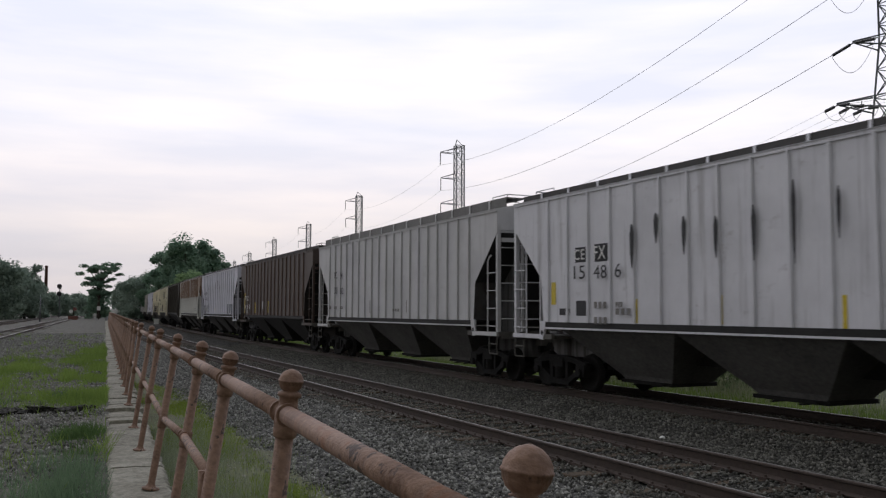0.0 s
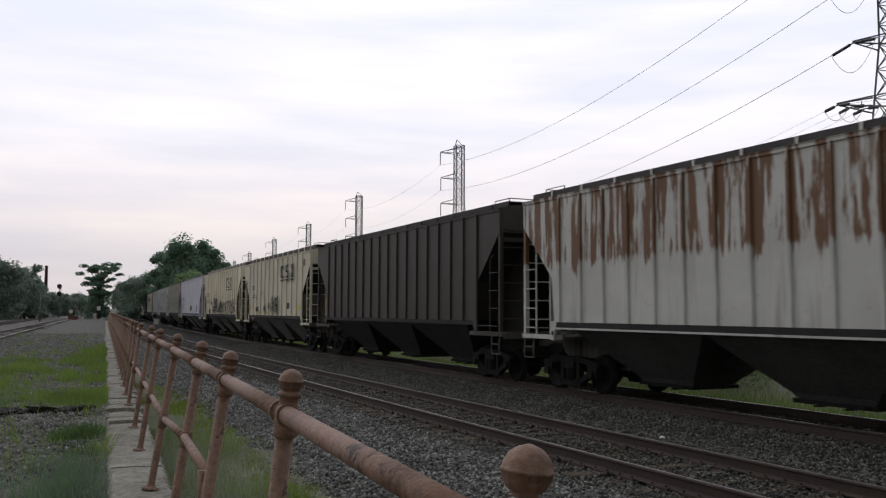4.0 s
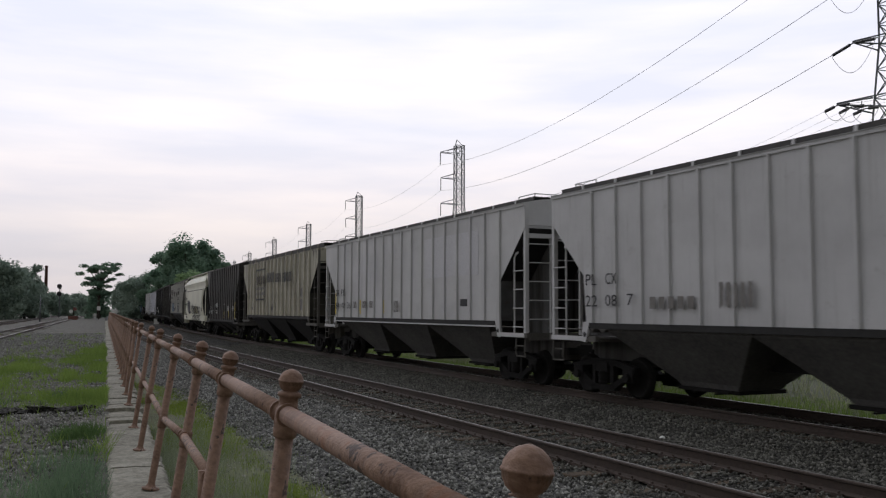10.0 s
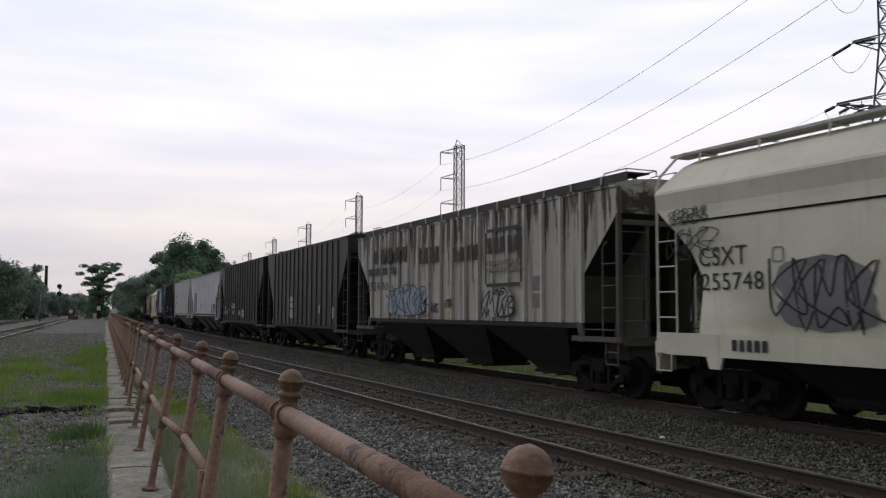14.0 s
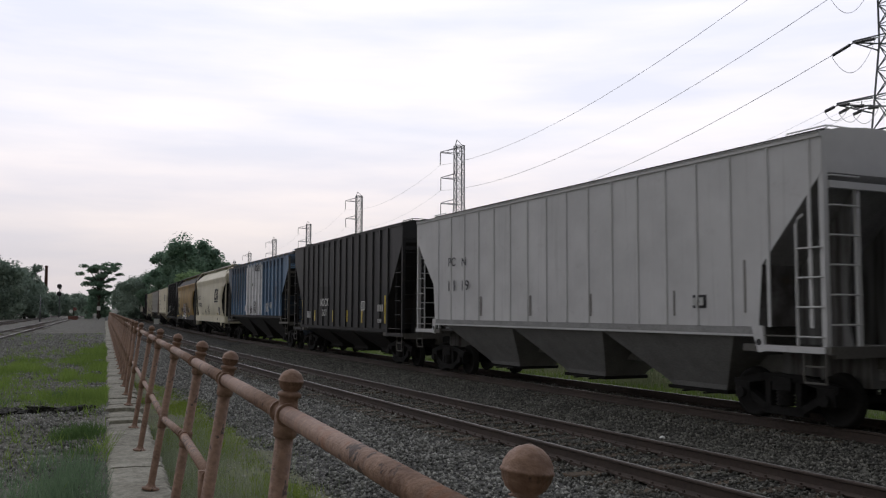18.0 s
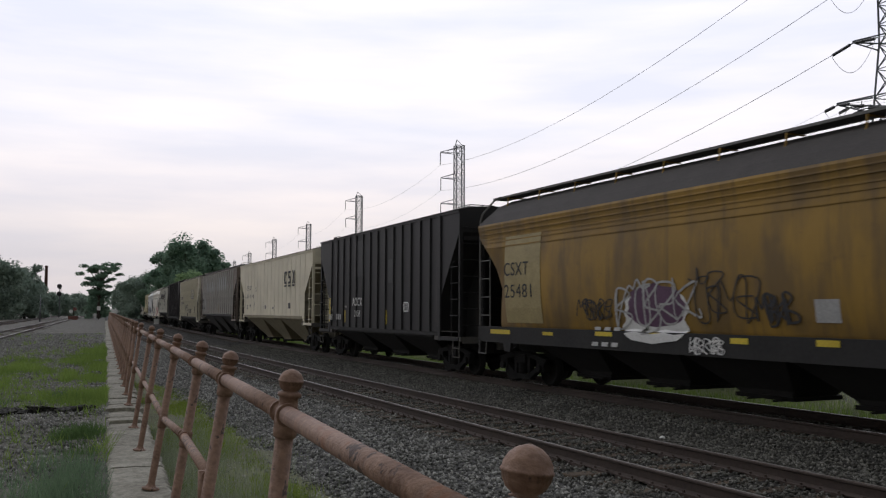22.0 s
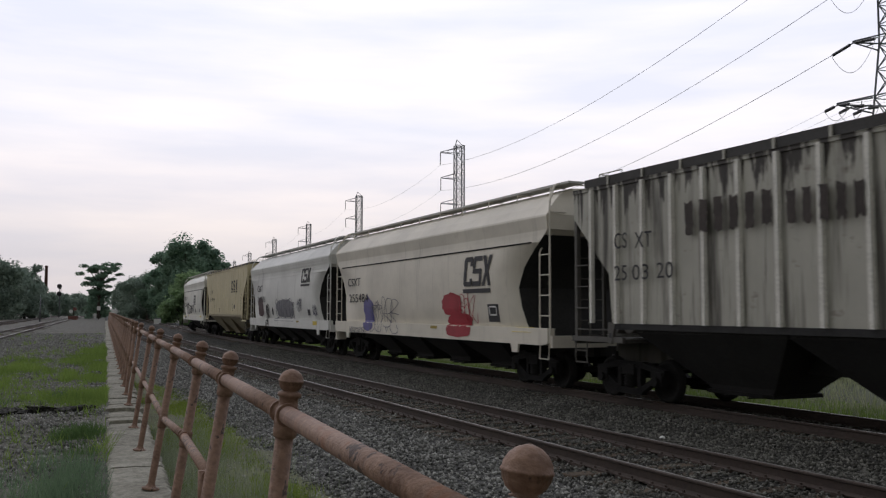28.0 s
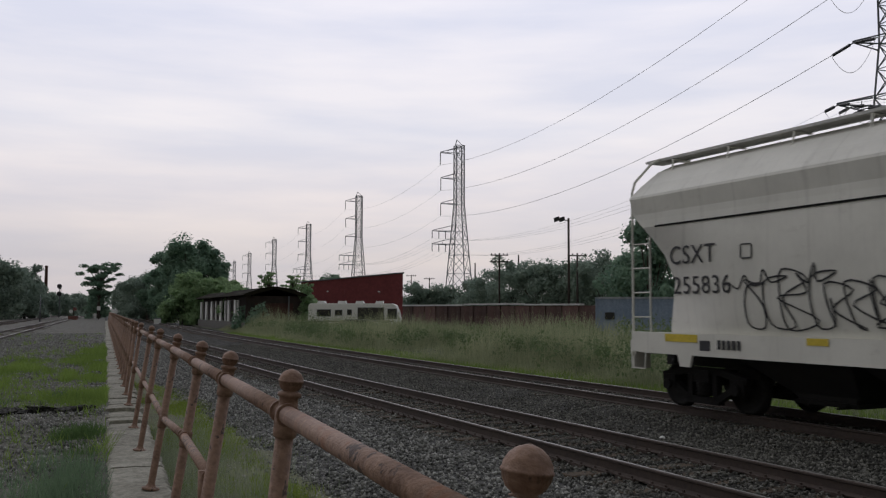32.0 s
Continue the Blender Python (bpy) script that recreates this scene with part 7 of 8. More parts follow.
def bars(k, x, z, w, h, n, ink):
    """Lettering too worn or small to read, as plain bars."""
    g = w / n * 0.42
    b = (w - g * (n - 1)) / n
    for i in range(n):
        if h > 0.5:
            put_mark(k, "worn_lettering", worn_shape(b * 1.05, 0.86 * h, INK["rustletters" if k in (12, 29) else ink], i * 7 + n + int(x * 10)), x - i * (b + g), z, 2)
            continue
        put_mark(k, "lettering_bar" if h > 0.22 else "stencil_bar", glyph_blocks([b], h, 0, INK[ink]), x - i * (b + g), z, 2)


def company_shape(k, x, z, w, h, kind, ink):
    made = mark_shapes(kind, h, INK[ink])
    xs = [v.co.x for me in made for v in me.vertices]
    for me in made:
        for v in me.vertices:
            v.co.x *= w / (max(xs) - min(xs))
        put_mark(k, "company_mark", me, x, z, 2)


def scrawl(k, x, z, w, h, n, thick, ink):
    put_mark(k, "graffiti", scribble(int(1000 * k + 37 * x + 11 * z), w, h, INK[ink], n, min(0.045, thick * 0.55)), x, z, 2)


def spray(k, x, z, w, h, ink):
    put_mark(k, "graffiti", blob(int(500 * k + 13 * x), w, h, INK[ink]), x, z, 1)


def run_down(k, x, z, w, h, ink):
    bm = bmesh.new()
    c, q = -w / 2, w / 2
    prism(bm, [(c - q * 0.3, h), (c + q * 0.3, h), (c + q * 0.9, h * 0.75), (c + q * 0.7, h * 0.35), (c + q * 0.1, 0), (c - q * 0.2, 0.02), (c - q * 0.8, h * 0.45), (c - q, h * 0.8)], -0.001, 0.003)
    put_mark(k, "rust_run", meshed("rust_run", bm, INK[ink]), x, z, 2)


def diamond(k, x, z, w, h, ink):
    bm = bmesh.new()
    prism(bm, [(-w / 2, 0), (-w, h / 2), (-w / 2, h), (0, h / 2)], -0.001, 0.003)
    put_mark(k, "diamond_placard", meshed("diamond", bm, INK[ink]), x, z, 2)


def frame_line(k, x, z, w, h, ink):
    bm = bmesh.new()
    t = min(0.09, w * 0.09)
    for a, b, c, d in ((-w + t, -t, 0, t), (-w + t, -t, h - t, h), (-w, -w + t, t, h - t), (-t, 0, t, h - t)):
        box(bm, a, b, -0.001, 0.003, c, d)
    put_mark(k, "outline_box", meshed("outline_box", bm, INK[ink]), x, z, 2)


def marks_0():
    panel(0, 5.24, 2.9, 0.51, 0.33, 'ink')
    word(0, 5.19, 2.95, 0.39, 0.23, 'CE', 'white')
    panel(0, 4.51, 2.88, 0.52, 0.38, 'ink')
    word(0, 4.45, 2.93, 0.4, 0.28, 'FX', 'white')
    word(0, 5.21, 2.53, 0.42, 0.29, '15', 'ink')
    word(0, 4.46, 2.52, 0.45, 0.28, '48', 'ink')
    word(0, 3.73, 2.52, 0.21, 0.29, '6', 'ink')
    panel(0, 5.88, 1.74, 0.41, 0.15, 'ink')
    panel(0, 5.22, 1.73, 0.44, 0.33, 'ink')
    bars(0, 4.46, 1.89, 0.43, 0.14, 3, 'faint')
    bars(0, 4.46, 1.56, 0.44, 0.15, 3, 'faint')
    bars(0, 3.71, 1.91, 0.22, 0.11, 3, 'faint')
    bars(0, 3.71, 1.76, 0.48, 0.13, 3, 'faint')
    panel(0, 6.22, 1.98, 0.19, 0.51, 'yellow')
    panel(0, 3.23, 1.6, 0.15, 0.47, 'yellow')
    panel(0, 0.85, 1.61, 0.11, 0.5, 'yellow')
    panel(0, -1.74, 1.58, 0.08, 0.5, 'yellow')
    run_down(0, 3.24, 2.68, 0.15, 0.89, 'ink')
    run_down(0, 2.49, 3.13, 0.14, 0.59, 'ink')
    run_down(0, 1.7, 2.87, 0.12, 0.72, 'ink')
    run_down(0, 0.87, 2.76, 0.11, 0.75, 'ink')
    run_down(0, -0.02, 2.67, 0.1, 0.94, 'ink')
    run_down(0, -0.88, 2.58, 0.09, 1.34, 'ink')
    run_down(0, -1.73, 2.91, 0.08, 0.81, 'ink')


def marks_1():
    word(1, 5.57, 3.09, 0.36, 0.27, 'PC', 'ink')
    word(1, 4.79, 3.05, 0.21, 0.29, 'N', 'ink')
    word(1, 5.58, 2.49, 0.39, 0.27, '30', 'ink')
    word(1, 4.84, 2.47, 0.39, 0.25, '82', 'ink')
    bars(1, 6.25, 1.89, 0.29, 0.15, 3, 'faint')
    bars(1, 5.56, 1.88, 0.32, 0.13, 3, 'faint')
    bars(1, 4.77, 1.89, 0.27, 0.11, 3, 'faint')
    bars(1, -0.77, 1.81, 0.56, 0.09, 3, 'faint')
    panel(1, 1.63, 1.75, 0.07, 0.45, 'faint')
    panel(1, 0.71, 1.84, 0.06, 0.17, 'faint')
    panel(1, -1.79, 1.77, 0.05, 0.4, 'faint')


def marks_2():
    word(2, 6.49, 2.41, 0.42, 0.24, 'PT', 'white')
    word(2, 5.87, 2.39, 0.4, 0.27, 'LX', 'white')
    word(2, 6.5, 1.89, 0.38, 0.26, '34', 'white')
    word(2, 5.83, 1.89, 0.39, 0.27, '65', 'white')
    word(2, 5.17, 1.9, 0.16, 0.27, '1', 'white')
    panel(2, 2.08, 1.9, 0.52, 0.42, 'pale')
    bars(2, 5.95, 1.67, 0.47, 0.18, 3, 'pale')
    panel(2, 6.86, 1.66, 0.14, 1.2, 'yellow')
    panel(2, 3.93, 1.69, 0.14, 0.58, 'yellow')
    panel(2, 0.67, 1.72, 0.11, 0.62, 'yellow')


def marks_3():
    word(3, 5.92, 2.99, 0.38, 0.22, 'CE', 'ink')
    word(3, 5.18, 2.97, 0.47, 0.21, 'FX', 'ink')
    word(3, 5.86, 2.63, 0.35, 0.18, '15', 'ink')
    word(3, 5.16, 2.6, 0.39, 0.19, '47', 'ink')
    word(3, 4.45, 2.58, 0.18, 0.19, '5', 'ink')
    panel(3, 6.53, 1.54, 0.31, 0.67, 'navy')
    panel(3, 5.96, 1.58, 0.44, 0.64, 'navy')
    panel(3, 5.27, 1.6, 0.51, 0.63, 'navy')
    panel(3, 4.52, 1.57, 0.58, 0.67, 'navy')
    bars(3, 5.9, 1.77, 0.32, 0.24, 3, 'pale')
    bars(3, 5.19, 1.77, 0.35, 0.25, 3, 'pale')
    bars(3, 4.43, 1.8, 0.36, 0.24, 3, 'pale')
    panel(3, -4.32, 1.64, 0.6, 0.61, 'navy')
    panel(3, -5.14, 1.65, 0.47, 0.59, 'navy')
    panel(3, -5.78, 1.62, 0.41, 0.61, 'navy')
    panel(3, 3.51, 1.71, 0.13, 0.41, 'yellow')
    panel(3, 1.19, 1.74, 0.1, 0.37, 'yellow')
    panel(3, -1.48, 1.74, 0.07, 0.47, 'yellow')
    run_down(3, 3.98, 3.28, 0.14, 0.39, 'ink')
    run_down(3, 0.67, 3.27, 0.1, 0.55, 'ink')
    run_down(3, -0.23, 3.23, 0.08, 0.7, 'ink')
    run_down(3, -1.07, 3.12, 0.07, 0.65, 'ink')


def marks_4():
    panel(4, -4.75, 1.78, 0.38, 0.28, 'ink')
    bars(4, -4.8, 1.84, 0.28, 0.18, 2, 'pale')
    panel(4, -6.51, 1.6, 0.12, 0.98, 'dullyellow')


def marks_5():
    panel(5, 7.11, 1.73, 0.1, 0.76, 'dullyellow')


def marks_6():
    company_shape(6, -1.81, 3.4, 2.54, 0.62, 'spaced', 'ink')
    word(6, 4.93, 2.97, 0.69, 0.24, 'CSXT', 'ink')
    word(6, 4.9, 2.51, 0.68, 0.2, '2538', 'ink')
    word(6, 3.93, 2.49, 0.32, 0.2, '62', 'ink')
    panel(6, 5.82, 1.91, 0.45, 0.2, 'yellow')
    panel(6, 3.89, 1.66, 0.79, 0.12, 'yellow')
    panel(6, 1.69, 1.67, 0.53, 0.11, 'yellow')
    panel(6, -0.8, 1.66, 0.4, 0.11, 'yellow')
    diamond(6, 1.96, 1.69, 0.37, 0.49, 'ink')
    frame_line(6, 2.68, 2.65, 0.25, 0.25, 'ink')
    panel(6, -5.88, 3.84, 0.29, 0.3, 'brown')
    panel(6, -2.93, 1.91, 0.43, 0.29, 'ink')
    panel(6, -4.85, 1.88, 0.44, 0.19, 'yellow')
    scrawl(6, 0.25, 1.69, 0.77, 0.84, 5, 0.07, 'black')
    scrawl(6, -0.62, 1.7, 0.69, 0.91, 5, 0.07, 'black')
    scrawl(6, 3.94, 1.78, 0.76, 0.28, 4, 0.04, 'black')
    scrawl(6, 6.96, 3.02, 0.73, 0.51, 4, 0.04, 'ink')
    bars(6, 0.96, 1.92, 0.43, 0.29, 4, 'faint')


def marks_7():
    company_shape(7, -2.76, 3.27, 2.02, 0.66, 'spaced', 'ink')
    word(7, 6.03, 2.84, 0.36, 0.26, 'CS', 'ink')
    word(7, 5.29, 2.81, 0.33, 0.26, 'XT', 'ink')
    word(7, 6.04, 2.37, 0.34, 0.25, '25', 'ink')
    word(7, 5.3, 2.36, 0.33, 0.26, '26', 'ink')
    word(7, 4.5, 2.36, 0.3, 0.26, '57', 'ink')
    scrawl(7, 3.87, 2.24, 0.58, 0.26, 4, 0.03, 'black')
    scrawl(7, 4.8, 1.61, 0.73, 0.32, 4, 0.05, 'black')
    scrawl(7, 3.12, 1.62, 1.41, 0.51, 7, 0.06, 'black')
    scrawl(7, 2.41, 1.79, 1.53, 0.87, 3, 0.12, 'black')
    scrawl(7, 0.76, 1.69, 0.76, 0.45, 5, 0.06, 'black')
    scrawl(7, -0.12, 1.66, 0.49, 0.86, 4, 0.08, 'black')
    scrawl(7, 8.09, 3.27, 1.07, 1.05, 4, 0.05, 'ink')
    scrawl(7, 6.9, 1.91, 0.55, 0.49, 3, 0.05, 'black')
    scrawl(7, 2.65, 1.66, 1.61, 0.95, 2, 0.1, 'black')
    scrawl(7, 0.05, 1.63, 3.4, 0.81, 5, 0.06, 'black')
    scrawl(7, -3.54, 1.65, 2.69, 0.85, 5, 0.06, 'black')


def marks_8():
    word(8, 6.03, 2.73, 0.4, 0.22, 'RM', 'ink')
    word(8, 5.25, 2.72, 0.35, 0.21, 'CX', 'ink')
    word(8, 6.04, 2.24, 0.36, 0.21, '20', 'ink')
    word(8, 5.26, 2.23, 0.35, 0.21, '77', 'ink')
    panel(8, 4.09, 1.6, 0.13, 0.48, 'yellow')
    panel(8, 1.69, 1.58, 0.09, 0.5, 'yellow')
    panel(8, -4.39, 1.74, 0.51, 0.49, 'navy')
    frame_line(8, -4.49, 1.8, 0.35, 0.25, 'white')
    scrawl(8, -0.1, 1.88, 0.4, 0.34, 3, 0.06, 'ink')
    scrawl(8, -0.0, 1.8, 1.46, 0.43, 4, 0.03, 'ink')
    bars(8, 5.98, 1.95, 0.26, 0.09, 3, 'faint')
    bars(8, 5.28, 1.96, 0.36, 0.12, 3, 'faint')


def marks_9():
    panel(9, 5.29, 3.18, 3.9, 0.68, 'repaint')
    panel(9, 1.2, 3.22, 3.6, 0.72, 'repaint')
    panel(9, 6.68, 1.91, 1.87, 0.73, 'repaint')
    word(9, 6.62, 2.38, 0.34, 0.27, 'CE', 'ink')
    word(9, 6.0, 2.39, 0.38, 0.27, 'FX', 'ink')
    word(9, 6.63, 1.92, 0.39, 0.26, '30', 'ink')
    word(9, 5.93, 1.92, 0.26, 0.26, '10', 'ink')
    word(9, 5.3, 1.93, 0.32, 0.25, '31', 'ink')
    panel(9, -4.45, 1.9, 0.42, 0.36, 'pale')


def marks_10():
    word(10, 6.77, 2.38, 0.38, 0.24, 'PL', 'ink')
    word(10, 6.07, 2.39, 0.38, 0.23, 'CX', 'ink')
    word(10, 6.78, 1.93, 0.41, 0.24, '22', 'ink')
    word(10, 6.08, 1.94, 0.39, 0.23, '08', 'ink')
    word(10, 5.36, 1.95, 0.2, 0.23, '7', 'ink')
    bars(10, 4.65, 1.88, 1.23, 0.23, 5, 'faint')
    bars(10, 2.78, 1.9, 0.78, 0.52, 5, 'faint')
    frame_line(10, -3.63, 1.93, 0.48, 0.25, 'ink')


def marks_11():
    word(11, 6.73, 2.4, 0.39, 0.25, 'GR', 'ink')
    word(11, 6.06, 2.4, 0.41, 0.25, 'PX', 'ink')
    word(11, 6.74, 1.91, 0.44, 0.24, '84', 'ink')
    word(11, 6.02, 1.92, 0.38, 0.23, '40', 'ink')
    word(11, 5.34, 1.91, 0.4, 0.24, '36', 'ink')
    panel(11, 4.08, 1.72, 0.12, 0.5, 'yellow')
    panel(11, 1.69, 1.73, 0.1, 0.47, 'yellow')
    panel(11, 6.97, 1.69, 0.17, 0.85, 'yellow')
    panel(11, -1.84, 2.82, 3.63, 1.19, 'palegrey')
    panel(11, -4.37, 1.96, 0.43, 0.2, 'ink')
    bars(11, 4.6, 1.93, 0.29, 0.24, 4, 'faint')
    bars(11, 3.6, 1.93, 0.35, 0.25, 4, 'faint')
    bars(11, 2.87, 1.93, 0.32, 0.24, 4, 'faint')
    bars(11, 0.53, 1.79, 0.36, 0.37, 4, 'faint')


def marks_12():
    frame_line(12, 4.27, 2.38, 2.25, 1.68, 'ink')
    bars(12, 4.0, 3.25, 1.82, 0.51, 4, 'ink')
    bars(12, 4.06, 2.94, 1.86, 0.16, 9, 'faint')
    bars(12, 4.06, 2.65, 1.86, 0.15, 9, 'faint')
    bars(12, 1.47, 3.29, 1.47, 0.49, 6, 'ink')
    bars(12, -0.28, 3.25, 1.22, 0.43, 5, 'ink')
    bars(12, -1.85, 3.22, 1.75, 0.45, 6, 'ink')
    panel(12, -3.9, 2.55, 0.3, 0.8, 'faint')
    panel(12, -4.95, 2.45, 0.38, 0.4, 'faint')
    panel(12, -4.95, 1.85, 0.38, 0.5, 'faint')
    diamond(12, 0.48, 1.71, 0.41, 0.48, 'ink')
    panel(12, 6.06, 1.86, 1.25, 0.16, 'faint')


def marks_13():
    word(13, 2.52, 2.05, 1.13, 0.29, 'AOCX', 'white')
    word(13, 2.26, 1.61, 0.63, 0.24, '2135', 'white')
    panel(13, 5.48, 1.38, 0.1, 0.95, 'yellow')
    for x, h in ((1.0, 0.48), (-0.82, 0.50), (-2.53, 0.50)):
        panel(13, x, 1.34, 0.08, h, 'yellow')
    panel(13, -4.88, 1.32, 0.11, 1.02, 'yellow')
    frame_line(13, -2.56, 1.79, 0.46, 0.33, 'white')
    bars(13, -2.64, 1.84, 0.30, 0.2, 2, 'pale')
    bars(13, -4.25, 2.02, 0.58, 0.06, 4, 'pale')
    bars(13, -4.25, 1.92, 0.58, 0.06, 4, 'pale')
    bars(13, -4.30, 1.83, 0.45, 0.05, 3, 'pale')
    bars(13, -5.45, 1.25, 0.40, 0.10, 2, 'pale')
    bars(13, -0.95, 2.2, 0.45, 0.05, 3, 'pale')
    panel(13, 2.68, 3.11, 1.44, 1.17, 'sootpatch')
    bars(13, 5.31, 1.61, 0.32, 0.24, 3, 'pale')
    bars(13, 4.36, 1.61, 0.4, 0.24, 3, 'pale')
    bars(13, 3.35, 1.79, 0.14, 0.09, 3, 'pale')
    panel(13, 5.19, 1.94, 0.18, 0.19, 'pale')


def marks_14():
    word(14, 6.24, 2.63, 1.14, 0.33, 'CSXT', 'ink')
    word(14, 6.18, 2.2, 1.43, 0.3, '255748', 'ink')
    frame_line(14, 4.55, 2.63, 0.24, 0.25, 'faint')
    spray(14, 4.53, 1.52, 1.89, 1.13, 'silver')
    scrawl(14, 4.53, 1.52, 1.89, 1.13, 6, 0.07, 'black')
    scrawl(14, 7.04, 3.44, 1.0, 0.29, 4, 0.03, 'ink')
    scrawl(14, 7.05, 2.76, 1.14, 0.61, 6, 0.03, 'ink')
    scrawl(14, 1.98, 1.52, 3.21, 0.74, 6, 0.05, 'black')
    scrawl(14, 0.6, 1.54, 3.44, 0.62, 7, 0.08, 'black')
    scrawl(14, -2.43, 1.52, 1.56, 0.62, 4, 0.06, 'black')
    scrawl(14, 1.09, 1.05, 5.47, 0.42, 10, 0.05, 'black')
    spray(14, 0.48, 1.55, 3.07, 0.58, 'goldspray')
    panel(14, -4.66, 1.78, 0.45, 0.27, 'ink')
    panel(14, -4.98, 2.12, 0.11, 0.39, 'ink')
    bars(14, 5.48, 1.16, 0.78, 0.19, 5, 'ink')


def marks_15():
    frame_line(15, -2.12, 2.45, 1.93, 1.51, 'ink')
    bars(15, -2.26, 3.32, 1.65, 0.41, 5, 'rustletters')
    bars(15, -2.21, 3.01, 1.74, 0.12, 12, 'faint')
    bars(15, -2.2, 2.83, 1.64, 0.12, 11, 'faint')
    bars(15, 6.21, 3.41, 2.98, 0.61, 5, 'rustletters')
    bars(15, 2.27, 3.27, 1.48, 0.58, 4, 'rustletters')
    bars(15, -0.17, 3.2, 1.54, 0.51, 4, 'rustletters')
    bars(15, 6.75, 3.04, 2.52, 0.25, 4, 'ink')
    word(15, 6.81, 2.54, 0.53, 0.29, '25', 'ink')
    word(15, 6.15, 2.53, 0.48, 0.29, '24', 'ink')
    word(15, 5.44, 2.53, 0.54, 0.26, '80', 'ink')
    spray(15, 4.99, 1.69, 3.34, 0.89, 'bluespray')
    scrawl(15, 4.99, 1.66, 3.34, 0.95, 7, 0.06, 'navy')
    spray(15, -1.99, 1.67, 1.6, 0.67, 'pale')
    scrawl(15, -1.99, 1.67, 1.6, 0.69, 6, 0.08, 'black')
    scrawl(15, 1.29, 1.77, 0.42, 0.31, 3, 0.05, 'black')
    scrawl(15, 0.35, 1.93, 0.44, 0.25, 3, 0.05, 'black')
    panel(15, 0.44, 1.82, 0.44, 0.14, 'yellow')
    panel(15, -2.93, 1.78, 0.3, 0.14, 'yellow')
    panel(15, 3.73, 1.75, 0.44, 0.14, 'yellow')
    panel(15, -4.41, 2.31, 0.38, 0.36, 'faint')
    panel(15, -4.4, 1.91, 0.37, 0.34, 'faint')


def marks_16():
    panel(16, 2.52, 2.25, 1.09, 0.23, 'pale')
    panel(16, 2.51, 1.95, 1.09, 0.24, 'pale')
    panel(16, 2.49, 1.49, 1.08, 0.4, 'pale')
    panel(16, -2.65, 1.72, 0.35, 0.35, 'pale')
    panel(16, -4.53, 1.52, 0.27, 0.45, 'pale')


def marks_17():
    word(17, 2.47, 1.96, 1.11, 0.31, 'AOCX', 'white')
    word(17, 2.16, 1.61, 0.63, 0.21, '2205', 'white')
    panel(17, 5.45, 1.38, 0.13, 0.94, 'yellow')
    panel(17, 0.97, 1.37, 0.1, 0.46, 'yellow')
    panel(17, -0.82, 1.39, 0.09, 0.45, 'yellow')
    panel(17, 2.56, 2.97, 1.46, 1.33, 'sootpatch')
    bars(17, 5.23, 1.59, 0.43, 0.24, 3, 'pale')
    bars(17, 4.34, 1.6, 0.45, 0.23, 3, 'pale')
    bars(17, 3.32, 1.8, 0.18, 0.1, 3, 'pale')
    scrawl(17, 0.03, 1.54, 0.61, 0.29, 5, 0.03, 'white')
    scrawl(17, -1.04, 1.48, 0.59, 0.4, 4, 0.04, 'white')
    panel(17, 5.12, 1.91, 0.19, 0.2, 'pale')


def marks_18():
    panel(18, 6.57, 1.61, 0.55, 1.7, 'ink')
    panel(18, 5.8, 1.61, 0.52, 1.66, 'ink')
    panel(18, 5.1, 1.7, 0.62, 1.53, 'ink')
    panel(18, -4.05, 1.6, 0.45, 0.66, 'ink')
    panel(18, -4.73, 1.61, 0.45, 0.66, 'ink')
    panel(18, -5.36, 1.75, 0.52, 0.53, 'ink')
    word(18, 6.54, 3.0, 0.51, 0.24, 'CE', 'white')
    word(18, 5.8, 2.99, 0.51, 0.23, 'FX', 'white')
    word(18, 6.49, 2.58, 0.43, 0.22, '15', 'white')
    word(18, 5.76, 2.57, 0.48, 0.23, '47', 'white')
    panel(18, 2.04, 1.99, 0.16, 0.41, 'ink')
    panel(18, 2.07, 1.58, 0.22, 0.41, 'yellow')
    panel(18, -0.59, 1.97, 0.13, 0.41, 'ink')
    panel(18, -0.56, 1.57, 0.18, 0.4, 'yellow')
    panel(18, -3.0, 1.99, 0.1, 0.38, 'ink')
    panel(18, -2.98, 1.6, 0.13, 0.39, 'yellow')
    panel(18, -5.88, 2.19, 0.07, 0.59, 'ink')
    panel(18, -5.85, 1.6, 0.1, 0.59, 'yellow')
    frame_line(18, -4.09, 1.82, 0.35, 0.32, 'white')
    bars(18, -4.79, 1.8, 0.34, 0.25, 3, 'pale')
    bars(18, -5.47, 1.79, 0.34, 0.13, 3, 'pale')


def marks_19():
    word(19, 6.07, 3.1, 0.45, 0.25, 'PC', 'ink')
    word(19, 5.2, 3.08, 0.24, 0.23, 'N', 'ink')
    word(19, 6.06, 2.4, 0.4, 0.29, '11', 'ink')
    word(19, 5.2, 2.4, 0.42, 0.28, '19', 'ink')
    panel(19, 4.18, 1.7, 0.13, 0.52, 'faint')
    panel(19, 1.62, 1.72, 0.1, 0.49, 'faint')
    panel(19, -0.9, 1.73, 0.08, 0.48, 'faint')
    panel(19, -3.6, 1.75, 0.06, 0.47, 'faint')
    panel(19, -5.4, 1.81, 0.05, 0.89, 'faint')
    panel(19, -4.14, 1.89, 0.35, 0.24, 'ink')
    bars(19, -4.18, 1.94, 0.27, 0.14, 2, 'pale')


